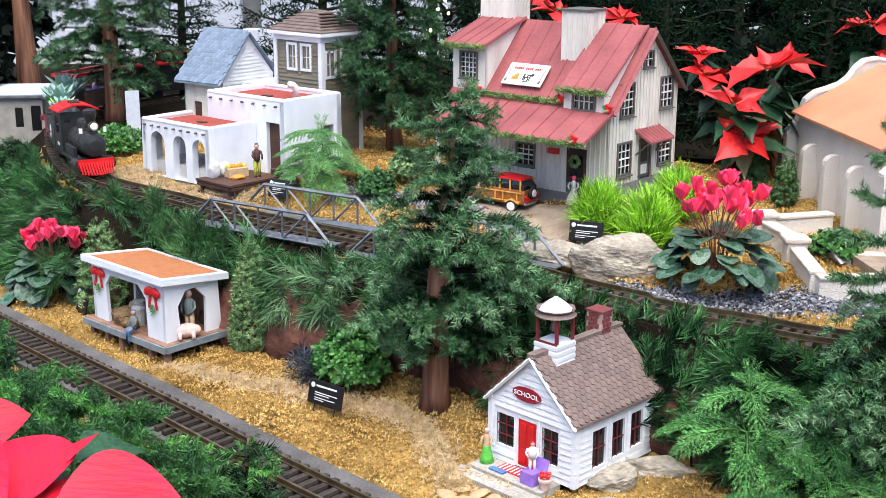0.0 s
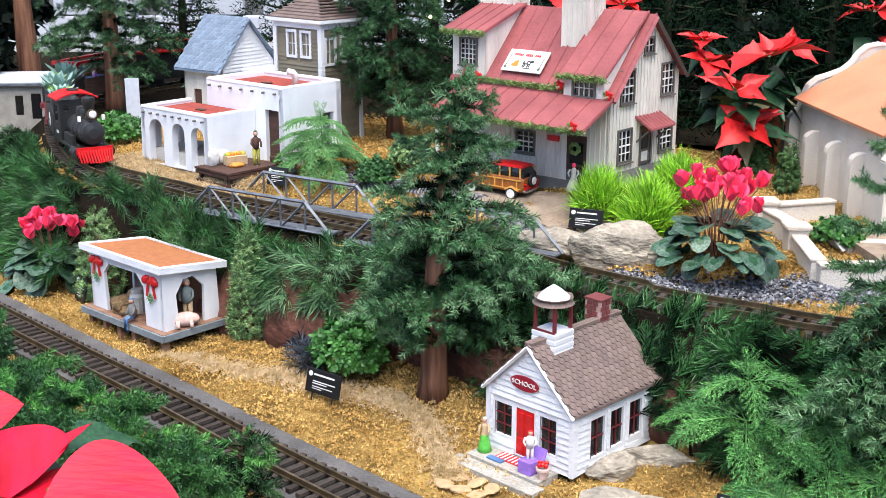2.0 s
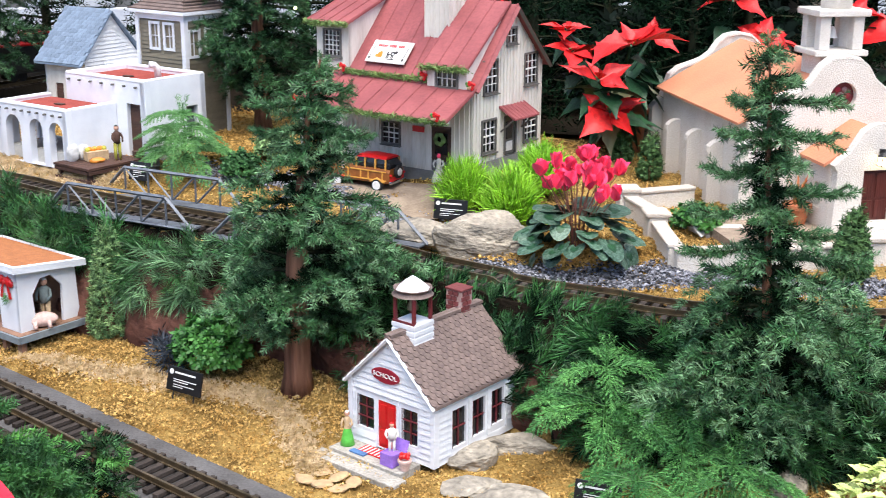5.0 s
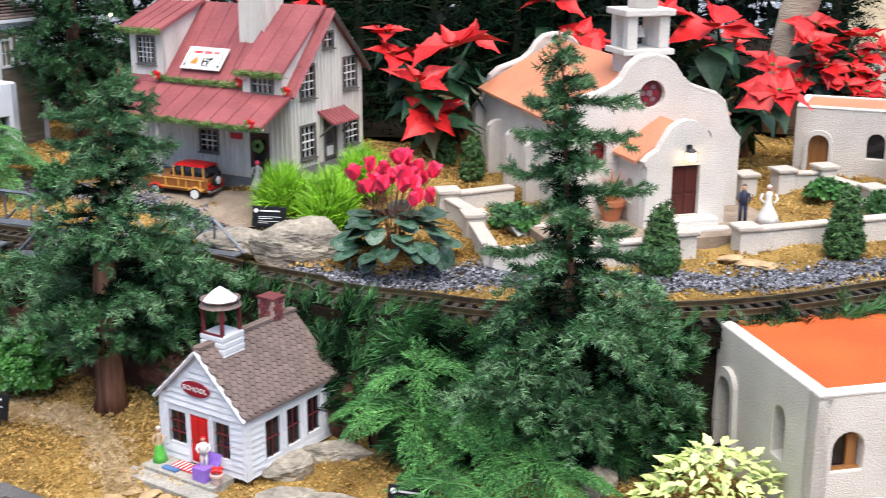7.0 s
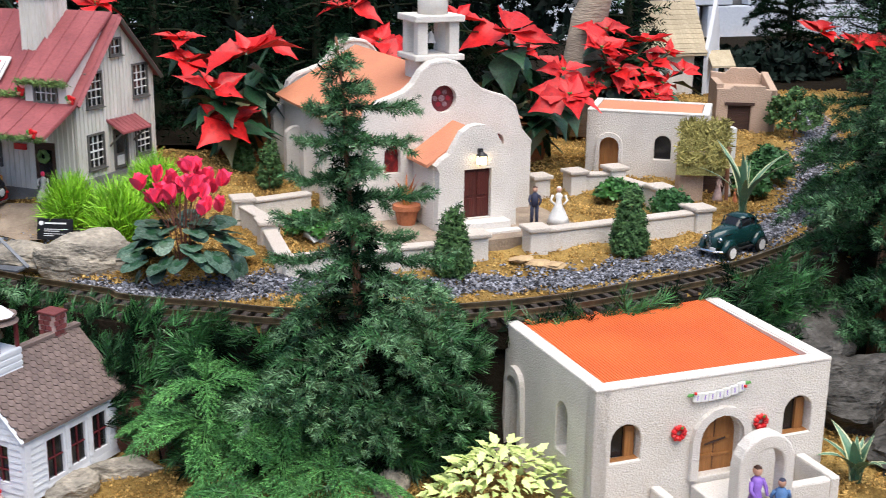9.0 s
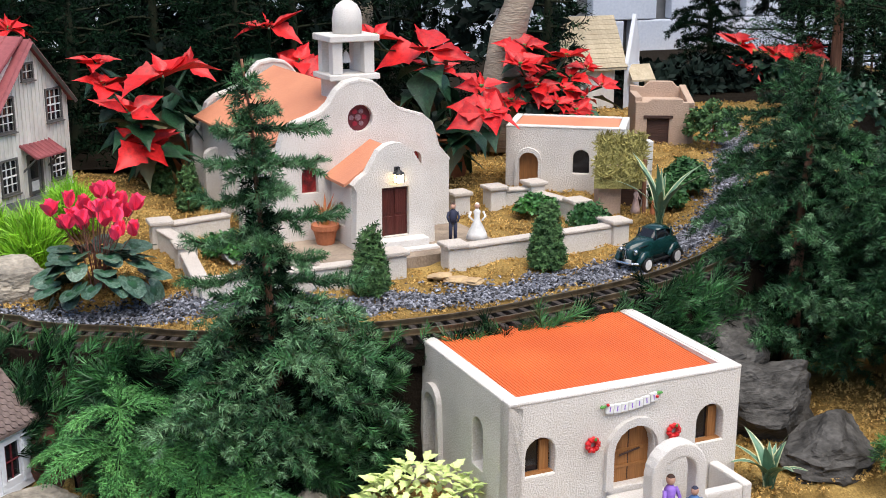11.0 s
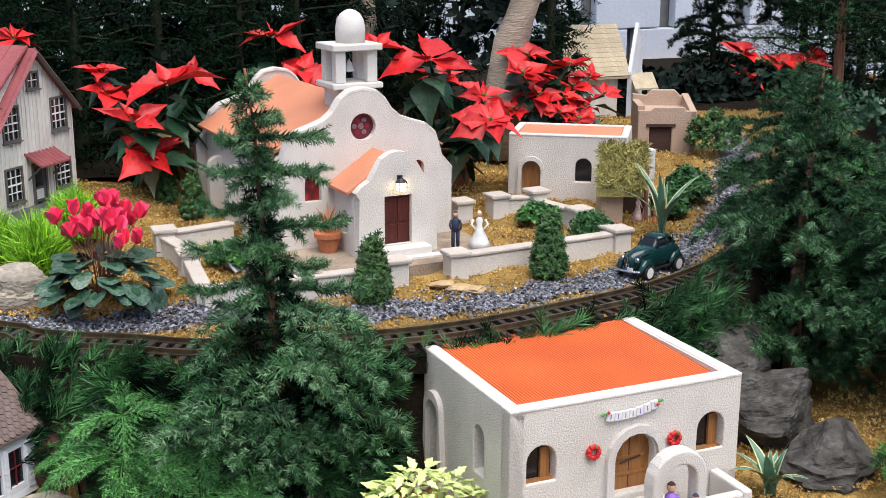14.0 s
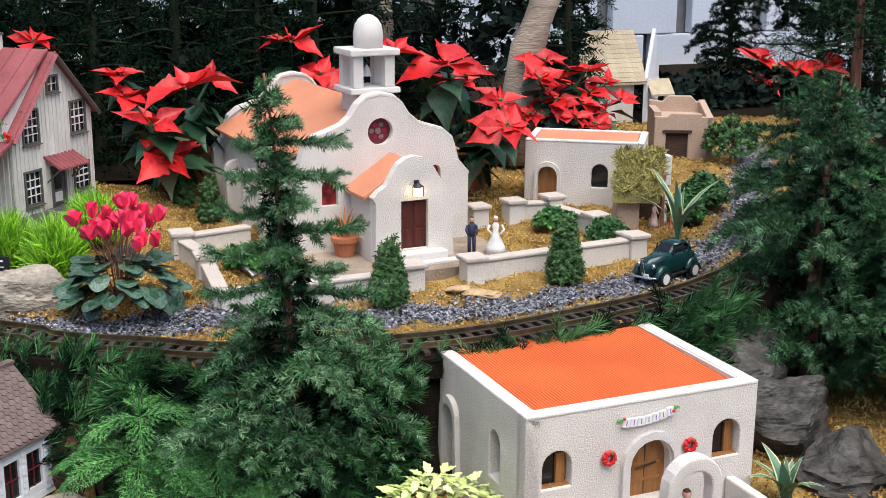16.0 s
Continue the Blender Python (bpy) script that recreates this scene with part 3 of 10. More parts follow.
def conifer(x, y, h, spread, r, seed, label, low=0.25, lean=(0, 0), mats=None, limbs=60, droop=0.22, fat=1.0, group="conifers of the display", needle=0.0165, shape=0.75, dense=32, peak=0.0, log=0.0, bare=None, twig=0.026, width=0.0023, bark=None, core=110, profile=None, gap=0.0088, far=False, tips=0.45, clothe=0.5, boughs=()):
    """A bushy artificial conifer: trunk, drooping limbs and fans of bottle-brush twigs on them.
    profile: (height, reach) pairs of the crown; boughs: single long limbs (height, direction, length); bare: heights between which no limb hides the trunk's front."""
    rng = np.random.default_rng(seed)
    mats = mats or (NEEDLE, NEEDLE_TIP)
    t = thing("conifer", pose(x, y, gz(x, y) - 0.004), label, "tree", group)
    part("trunk", trunk_mesh(h, r, lean, seed, log), bark or BARK, t, smooth=True)
    place, way, size, tone = [], [], [], []
    wood = bmesh.new()

    def reach(k):
        if profile:
            return float(np.interp(k * h, [p[0] for p in profile], [p[1] for p in profile]))
        q0 = (k - low) / (1 - low)
        return spread * (min(1, 0.5 + 0.5 * q0 / peak) if peak and q0 < peak else ((1 - q0) / (1 - peak)) ** shape) + 0.012

    heights = low + (1 - low) * np.linspace(0, 0.985, 200)
    mass = np.cumsum([0.25 + reach(k) / max(spread, 0.01) for k in heights])
    for i in range(limbs):
        k = float(np.interp((i + rng.uniform(0.1, 0.9)) / limbs * mass[-1], mass, heights))
        a = i * 2.399 + rng.uniform(-0.6, 0.6)
        if bare and any(b0 < k * h < b1 for b0, b1 in bare) and math.sin(a) < -0.35:
            a += math.pi * 0.75
        ln = reach(k) * rng.uniform(0.5, 1.12)
        c = np.array([lean[0] * k * k, lean[1] * k * k, h * k])
        out = np.array([math.cos(a), math.sin(a), 0.0])
        sag = droop * rng.uniform(0.6, 1.4)
        n = 6
        pts = [c + out * ln * j / n + np.array([0, 0, ln * (0.3 * (j / n) - sag * 2.0 * (j / n) ** 2 + 0.25 * (j / n) ** 4)]) for j in range(n + 1)]
        bough = tube(pts, [0.0032 * (1 - 0.7 * j / n) + 0.0008 for j in range(n + 1)], 4)
        if far:
            add(wood, bough)
        else:
            part("limb", bough, LIMB, t)
        sd0 = np.cross(out, [0, 0, 1])
        for m in range(max(int(ln / (gap * 1.1)), 2)):
            q = 0.06 + 0.94 * (m + rng.uniform(0, 1)) / max(int(ln / (gap * 1.1)), 2)
            place.append(np.array([np.interp(q * n, range(n + 1), [pp[w] for pp in pts]) for w in range(3)]))
            way.append(out + sd0 * rng.uniform(-0.35, 0.35) + np.array([0, 0, 0.3 - 1.6 * sag * q + rng.uniform(-0.2, 0.2)]))
            size.append(rng.uniform(0.8, 1.1))
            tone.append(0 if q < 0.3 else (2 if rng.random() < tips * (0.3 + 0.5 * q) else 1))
        fans = int(ln / 0.03 * fat)
        for b in range(fans + 1):
            q = 1.0 if b == fans else 0.35 + 0.62 * (b + rng.uniform(0, 1)) / fans
            p = np.array([np.interp(q * n, range(n + 1), [pp[m] for pp in pts]) for m in range(3)])
            d = out * rng.uniform(0.5, 1.0) + (0 if b == fans else (-1) ** b * rng.uniform(0.35, 0.95)) * sd0 + np.array([0, 0, rng.uniform(-0.5, 0.3) - sag * q])
            d /= np.linalg.norm(d)
            ls = min(0.06, 0.012 + 0.4 * ln) * rng.uniform(0.7, 1.2) * (1.0 if b < fans else 0.6)
            sd = np.cross(d, [0, 0, 1])
            sd /= np.linalg.norm(sd) + 1e-6
            up = np.cross(sd, d)
            steps = max(int(ls / gap), 2)
            for m in range(steps):
                u = (m + 0.5) / steps
                place.append(p + d * ls * u - np.array([0, 0, 0.25 * ls * u * u]))
                way.append(d * 0.8 + sd * (-1) ** m * rng.uniform(0.5, 0.95) + up * rng.uniform(-0.15, 0.3))
                size.append(rng.uniform(0.75, 1.05) * (1.05 - 0.25 * u))
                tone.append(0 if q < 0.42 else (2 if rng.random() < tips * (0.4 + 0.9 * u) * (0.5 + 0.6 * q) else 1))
            place.append(p + d * ls * 0.92 - np.array([0, 0, 0.22 * ls]))
            way.append(d - np.array([0, 0, 0.3]))
            size.append(0.75)
            tone.append(2 if rng.random() < tips else 1)
    for z, turn, ln in boughs:
        out = np.array([math.cos(radians(turn)), math.sin(radians(turn)), 0.0])
        c = np.array([lean[0] * (z / h) ** 2, lean[1] * (z / h) ** 2, z])
        sd0 = np.cross(out, [0, 0, 1])
        pts = [c + out * ln * q + np.array([0, 0, ln * (0.12 * q - 0.75 * q * q + 0.68 * q ** 3)]) for q in np.linspace(0, 1, 7)]
        part("limb", tube(pts, [0.0026 * (1 - 0.1 * j) for j in range(7)], 4), LIMB, t)
        n = int(ln / 0.0034)
        for m in range(n):
            q = (m + 0.3) / n
            place.append(np.array([np.interp(q * 6, range(7), [pp[w] for pp in pts]) for w in range(3)]))
            way.append(out + sd0 * rng.uniform(-0.7, 0.7) + np.array([0, 0, rng.uniform(-0.45, 0.5)]))
            size.append(rng.uniform(0.6, 0.85) * (1.08 - 0.3 * q))
            tone.append(2 if rng.random() < tips * 0.6 else 1)
        for q, sg in ((0.5, -1), (0.68, 1)):
            p = np.array([np.interp(q * 6, range(7), [pp[w] for pp in pts]) for w in range(3)])
            d = out * 0.75 + sd0 * sg * 0.7 + np.array([0, 0, rng.uniform(-0.15, 0.25)])
            for m in range(5):
                place.append(p + d * 0.32 * ln * (m + 0.5) / 5)
                way.append(d + rng.normal(0, 0.35, 3))
                size.append(rng.uniform(0.55, 0.8))
                tone.append(2 if rng.random() < tips * 0.6 else 1)
    for j in range(core):
        k = low * 0.95 + (0.95 - low * 0.95) * rng.random()
        a = rng.uniform(0, 2 * math.pi)
        if bare and any(b0 - 0.01 < k * h < b1 for b0, b1 in bare):
            continue
        out = np.array([math.cos(a), math.sin(a), 0.0])
        place.append(np.array([lean[0] * k * k, lean[1] * k * k, h * k]) + out * (r * (1.05 - k) + rng.uniform(0.0, 0.22) * reach(k)))
        way.append(out * 0.6 + np.array([-out[1], out[0], 0]) * rng.choice([-0.7, 0.7]) + np.array([0, 0, rng.uniform(-0.6, 0.6)]))
        size.append(rng.uniform(0.65, 0.95))
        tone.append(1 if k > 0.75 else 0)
    top = max(log + 0.06, clothe)
    for j in range(int(h * (1 - top) / 0.0026)):
        k = top + (1.005 - top) * rng.random()
        a = rng.uniform(0, 2 * math.pi)
        place.append(np.array([lean[0] * k * k + 0.003 * math.cos(a), lean[1] * k * k + 0.003 * math.sin(a), h * k - 0.008]))
        way.append(np.array([math.cos(a) * 0.8, math.sin(a) * 0.8, rng.uniform(-0.3, 1.2)]))
        size.append(rng.uniform(0.6, 0.95) * (1.1 - 0.4 * k))
        tone.append(1 if rng.random() < 0.75 else 2)
    if far:
        tagged(part("branchwork", wood, LIMB, t), kind="stuff")
    else:
        wood.free()
    place, way, size, tone = np.array(place), np.array(way), np.array(size), np.array(tone)
    # Inner twigs take near-black needles: the crown's inner shade is put into colour.
    for lv, mt, nm in ((0, NEEDLE_SHADED, "inner_foliage"), (1, mats[0], "crown"), (2, mats[1], "frosted_foliage")):
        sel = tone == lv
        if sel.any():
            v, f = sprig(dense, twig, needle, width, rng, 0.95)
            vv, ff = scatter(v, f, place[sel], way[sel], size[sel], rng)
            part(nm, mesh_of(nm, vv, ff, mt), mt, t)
    return t

# ---- buildings ----


def wedge_board(x0, x1, z0, z1, thick=0.0024):
    bm = bmesh.new()
    vs = [bm.verts.new(c) for c in ((x0, 0, z0), (x1, 0, z0), (x1, 0, z1), (x0, 0, z1), (x0, -thick, z0), (x1, -thick, z0), (x1, -0.0004, z1), (x0, -0.0004, z1))]
    for f in ((4, 5, 6, 7), (0, 3, 2, 1), (0, 1, 5, 4), (2, 3, 7, 6), (0, 4, 7, 3), (1, 2, 6, 5)):
        bm.faces.new([vs[i] for i in f])
    return bm


def clapboards(wall, m, z0, z1, course, width, holes, material):
    """Lapped boards over a wall; width(z) gives the wall's two ends at that height."""
    z = z0
    while z < z1 - 0.002:
        top = min(z + course, z1)
        a, b = width(top - 0.001)
        for p, q in spans(a, b, [(h[0], h[1]) for h in holes if h[2] < top - 0.001 and h[3] > z + 0.001]):
            if q - p > 0.002:
                part("board", wedge_board(p, q, z, top), material, wall, m=m)
        z = top


def sash_window(parent, m, x0, x1, z0, z1, cols, rows, trim, bar, name="window", trimw=0.0035, glass=None, label="", sill=0.0):
    """A framed window with glazing bars in front of dark glass."""
    g = part(name, box(x0, x1, 0.0005, 0.0025, z0, z1), glass or GLASSD, parent, label, m=m)
    f = slab(rect(x0 - trimw, x1 + trimw, z0 - trimw, z1 + trimw), [rect(x0, x1, z0, z1)], 0.005)
    part("window_frame", turned(f, pose(0, -0.004, 0)), trim, g)
    if sill:
        part("window_sill", box(x0 - trimw * 1.5, x1 + trimw * 1.5, -0.007, 0, z0 - trimw * 1.6, z0 - trimw), trim, g)
    bars = bmesh.new()
    for i in range(1, cols):
        x = x0 + (x1 - x0) * i / cols
        box(x - 0.0006, x + 0.0006, -0.0016, 0.0006, z0, z1, bars)
    for i in range(1, rows):
        z = z0 + (z1 - z0) * i / rows
        w = 0.0012 if rows == 4 and i == 2 else 0.0006
        box(x0, x1, -0.0018, 0.0006, z - w, z + w, bars)
    if len(bars.verts):
        part("glazing", bars, bar, g)
    else:
        bars.free()
    return g


def roof_plane(a, b, c, d, thick):
    """A sloping board through four corners, thick downwards."""
    bm = bmesh.new()
    top = [bm.verts.new(p) for p in (a, b, c, d)]
    low = [bm.verts.new(Vector(p) - Vector((0, 0, thick))) for p in (a, b, c, d)]
    bm.faces.new(top)
    bm.faces.new(low[::-1])
    for i in range(4):
        j = (i + 1) % 4
        bm.faces.new((top[i], low[i], low[j], top[j]))
    return bm


def words(text, size, m, material, parent, name="lettering", depth=0.0004):
    cu = bpy.data.curves.new(name, "FONT")
    cu.body, cu.size, cu.extrude, cu.align_x, cu.align_y = text, size, depth, "CENTER", "CENTER"
    tmp = new(name, cu)
    me = bpy.data.meshes.new_from_object(tmp.evaluated_get(bpy.context.evaluated_depsgraph_get()))
    bpy.data.objects.remove(tmp)
    me.materials.clear()
    me.materials.append(material)
    ob = new(name, me)
    ob.parent = parent
    ob.matrix_basis = m
    return ob




CRIMS = shade("crimson_sign", (0.3, 0.012, 0.03), None, 0.5, 60, 0.05, 300)
PINKM = shade("pinkish_mortar", (0.46, 0.33, 0.31), (0.34, 0.23, 0.21), 0.9, 60, 0.3, 300)


def school():
    W, D, E, R = 0.1485, 0.18, 0.0929, 0.1679
    s = thing("school_house", pose(0.0734, 1.5924, 0.0104, 0, 0, -45), "white clapboard model school house with brown shingle roof and red door", "house")
    fw = [(0.0115, 0.0415, 0.0225, 0.069), (0.0495, 0.082, 0.002, 0.0705), (0.093, 0.12, 0.0205, 0.0705)]
    front = part("front_wall", slab([(0, 0), (W, 0), (W, E), (W / 2, R - 0.004), (0, E)], [rect(*h) for h in fw], 0.006), WHITE, s)
    clapboards(front, None, 0.0, R - 0.005, 0.0088, lambda z: (0, W) if z < E else ((z - E) * W / 2 / (R - E), W - (z - E) * W / 2 / (R - E)), [(a - 0.004, b + 0.004, c - 0.003, d + 0.003) for a, b, c, d in fw], WHITE2)
    rear = part("rear_wall", turned(slab([(0, 0), (W, 0), (W, E), (W / 2, R - 0.004), (0, E)], [], 0.006), pose(0, D - 0.006, 0)), WHITE, s)
    sw = [(0.0377, 0.067, 0.0145, 0.069), (0.0806, 0.108, 0.0165, 0.0695), (0.1224, 0.1495, 0.019, 0.07)]
    mr = pose(W, 0, 0, 0, 0, 90)
    right = part("side_wall", slab(rect(0.0, D, 0, E), [rect(*h) for h in sw], 0.006), WHITE, s, m=mr)
    clapboards(right, None, 0, E - 0.006, 0.0088, lambda z: (0, D), [(a - 0.004, b + 0.004, c - 0.003, d + 0.003) for a, b, c, d in sw], WHITE2)
    part("side_wall", slab(rect(0.0, D, 0, E), [], 0.006), WHITE, s, m=pose(0.006, 0, 0, 0, 0, 90))
    part("floor_board", box(0.006, W - 0.006, 0.006, D - 0.006, 0, 0.004), DKWOOD, s)
    for x in (0, W):
        part("corner_board", box(x - 0.0035, x + 0.0035, -0.0036, 0.0, 0, E), WHITE, s)
    part("corner_board", box(W, W + 0.0034, 0, 0.007, 0, E), WHITE, s)
    part("frieze_board", box(W, W + 0.003, 0, D, E - 0.008, E), WHITE, s)
    for a, b, c, d in (fw[0], fw[2]):
        sash_window(s, pose(0, 0.003, 0), a, b, c, d, 2, 3, MAROON, MAROON, trimw=0.0, label="dark window with maroon bars")
    for a, b, c, d in sw:
        sash_window(s, mr @ pose(0, 0.003, 0), a, b, c, d, 2, 2, MAROON, MAROON, trimw=0.0, label="dark window with maroon bars")
    d = part("door", box(fw[1][0], fw[1][1], 0.001, 0.004, fw[1][2], fw[1][3]), REDP, s, "bright red panelled door")
    for x in (0.054, 0.0682):
        for z0, z1 in ((0.007, 0.028), (0.034, 0.065)):
            part("door_panel", box(x, x + 0.0095, -0.0006, 0.0012, z0, z1, bevel=0.0005), REDP, d)
    part("door_knob", blob(0.0014, rough=0, sub=1), RAIL, d, m=pose(0.0525, -0.001, 0.032))
    sg = part("school_sign", lathe([(0.0248, 0), (0.0248, 0.002)], 28), CRIMS, s, "oval crimson sign lettered SCHOOL", m=pose(0.0665, -0.0025, 0.11, 90, 0, 0) @ Matrix.Diagonal((1, 0.42, 1, 1)))
    words("SCHOOL", 0.0125, pose(0, 0, 0.0022) @ Matrix.Diagonal((0.86, 1.75, 1, 1)), SIGNW, sg, depth=0.0008)
    # roof
    o = 0.007
    k = (R - E) / (W / 2)
    for sgn in (0, 1):
        x_e = W + o if sgn else -o
        z_e = E - o * k + 0.003
        rp = part("roof_slope", roof_plane((W / 2, -o, R), (W / 2, D + o, R), (x_e, D + o, z_e), (x_e, -o, z_e), 0.004), SHING, s)
        # fish-scale shingles
        shared = None
        run = Vector((x_e - W / 2, 0, z_e - R))
        rows, cols = 13, 17
        ln = run.length
        tilt = math.degrees(math.atan2(abs(run.z), abs(run.x)))
        for r in range(rows):
            for c in range(cols):
                y = -o + (D + 2 * o) * (c + (0.5 if r % 2 else 0.0) + 0.25) / (cols + 0.5)
                p = Vector((W / 2, y, R + 0.0008)) + run * ((r + 0.96) / rows)
                m = pose(p.x, p.y, p.z + 0.0006, 0, tilt if sgn else 180 - tilt, 0)
                if shared is None:
                    w, h = (D + 2 * o) / (cols + 0.5) * 0.47, ln / rows * 1.25
                    bm = bmesh.new()
                    ring = [(-h, -w), (-h, w), (-0.003, w), (-0.0008, w * 0.6), (0, 0), (-0.0008, -w * 0.6), (-0.003, -w)]
                    top = [bm.verts.new((x, yy, 0.0017 if x > -0.005 else 0.0004)) for x, yy in ring]
                    low = [bm.verts.new((x, yy, -0.0008)) for x, yy in ring]
                    bm.faces.new(top)
                    for i in range(len(ring)):
                        bm.faces.new((top[i], low[i], low[(i + 1) % len(ring)], top[(i + 1) % len(ring)]))
                    shared = part("shingle", bm, SHING, rp, m=m).data
                else:
                    part("shingle", shared, SHING, rp, m=m)
        bar = tube([(W / 2, -o - 0.001, R - 0.003), (x_e, -o - 0.001, z_e - 0.003)], 0.0028, 4)
        part("barge_board", bar, WHITE, s)
    part("ridge_cap", roof_plane((W / 2 - 0.006, -o, R + 0.003), (W / 2 - 0.006, D + o, R + 0.003), (W / 2 + 0.006, D + o, R + 0.003), (W / 2 + 0.006, -o, R + 0.003), 0.004), SHING, s)
    # bell cupola
    c0 = (W / 2, 0.043)
    cup = part("cupola", turned(box(-0.0195, 0.0195, -0.0195, 0.0195, R - 0.026, R + 0.011, bevel=0.0006), pose(*c0, 0)), WHITE, s, "white bell cupola with red posts")
    for i in range(4):
        part("board", box(-0.0203, 0.0203, -0.0203, 0.0203, R - 0.022 + i * 0.0085, R - 0.016 + i * 0.0085, bevel=0.0004), WHITE2, cup, m=pose(*c0, 0))
    for i in range(4):
        x, y = (-0.0165, 0.0165)[i % 2], (-0.0165, 0.0165)[i // 2]
        part("post", box(x - 0.002, x + 0.002, y - 0.002, y + 0.002, R + 0.012, R + 0.05), MAROON, cup, m=pose(*c0, 0))
    part("rail", turned(slab(rect(-0.019, 0.019, R + 0.01, R + 0.013), [], 0.002), pose(c0[0], c0[1] - 0.0195, 0)), MAROON, cup)
    part("bell", lathe([(0.0085, R + 0.026), (0.0075, R + 0.03), (0.005, R + 0.036), (0.002, R + 0.042)], 12), RAIL, cup, "small brass bell", m=pose(*c0, 0))
    part("cupola_roof", turned(lathe([(0.0215, R + 0.053), (0.023, R + 0.0548), (0.0115, R + 0.0655), (0.001, R + 0.0725)], 8), pose(*c0, 0, 0, 0, 10)), WHITE, cup, "white faceted cupola roof")
    edge = bmesh.new()
    for i in range(16):
        a = 2 * math.pi * i / 16
        add(edge, box(-0.0048, 0.0048, -0.0007, 0.0007, -0.011, 0.003 + 0.001 * (i % 2), bevel=0.0005), pose(c0[0] + 0.0235 * math.cos(a), c0[1] + 0.0235 * math.sin(a), R + 0.0545, 0, 0, math.degrees(a) + 90) @ pose(0, 0, 0, 48, 0, 0))
    add(edge, lathe([(0.0285, R + 0.0475), (0.021, R + 0.0535), (0.001, R + 0.054)], 16), pose(*c0, 0))
    part("scalloped_edge", edge, SHING, cup)
    # chimney of red brick
    ch = part("chimney", box(W / 2 - 0.0215, W / 2 + 0.0055, 0.138, 0.162, R - 0.03, R + 0.026), PINKM, s, "dark red brick chimney")
    brick = None
    for r in range(6):
        for side in range(4):
            for q in range(3):
                u = -0.012 + 0.0095 * q + (0.003 if r % 2 else 0)
                if u + 0.008 > 0.0138:
                    continue
                m = pose(W / 2 - 0.008, 0.15, R - 0.016 + r * 0.0071, 0, 0, 90 * side) @ pose(u + 0.004, -0.0128 if side % 2 == 0 else -0.0142, 0)
                if brick is None:
                    brick = part("brick", box(-0.004, 0.004, -0.0008, 0.0008, 0, 0.0056), BRICKR, ch, m=m).data
                else:
                    part("brick", brick, BRICKR, ch, m=m)
    part("cap", box(W / 2 - 0.023, W / 2 + 0.007, 0.1365, 0.1635, R + 0.0262, R + 0.0295, bevel=0.0006), BRICKR, ch)
    # steps
    st = thing("school_steps", pose(0.0734, 1.5924, 0.0, 0, 0, -45), "two pale concrete steps in front of the school", "steps")
    part("step", box(-0.002, 0.128, -0.044, -0.003, -0.012, 0.0115, bevel=0.001), STEPS, st)
    part("step", box(-0.014, 0.14, -0.07, -0.0445, -0.012, 0.0075, bevel=0.001), STEPS, st)
    return s


school()


def viga_row(parent, m, x0, x1, n, z):
    shared = None
    for i in range(n):
        mm = m @ pose(x0 + (x1 - x0) * i / (n - 1), -0.006, z)
        if shared is None:
            shared = part("beam_end", turned(lathe([(0.0021, 0), (0.0021, 0.016)], 7), pose(0, 0, 0, -90)), TRIMG, parent, m=mm).data
        else:
            part("beam_end", shared, TRIMG, parent, m=mm)


def rounded_slab(outline, holes, thick, r=0.003):
    bm = slab(outline, holes, thick)
    sharp = [e for e in bm.edges if len(e.link_faces) == 2 and e.calc_face_angle(0) > 0.6]
    bmesh.ops.bevel(bm, geom=sharp, offset=r, segments=3, affect="EDGES", profile=0.5)
    return bm


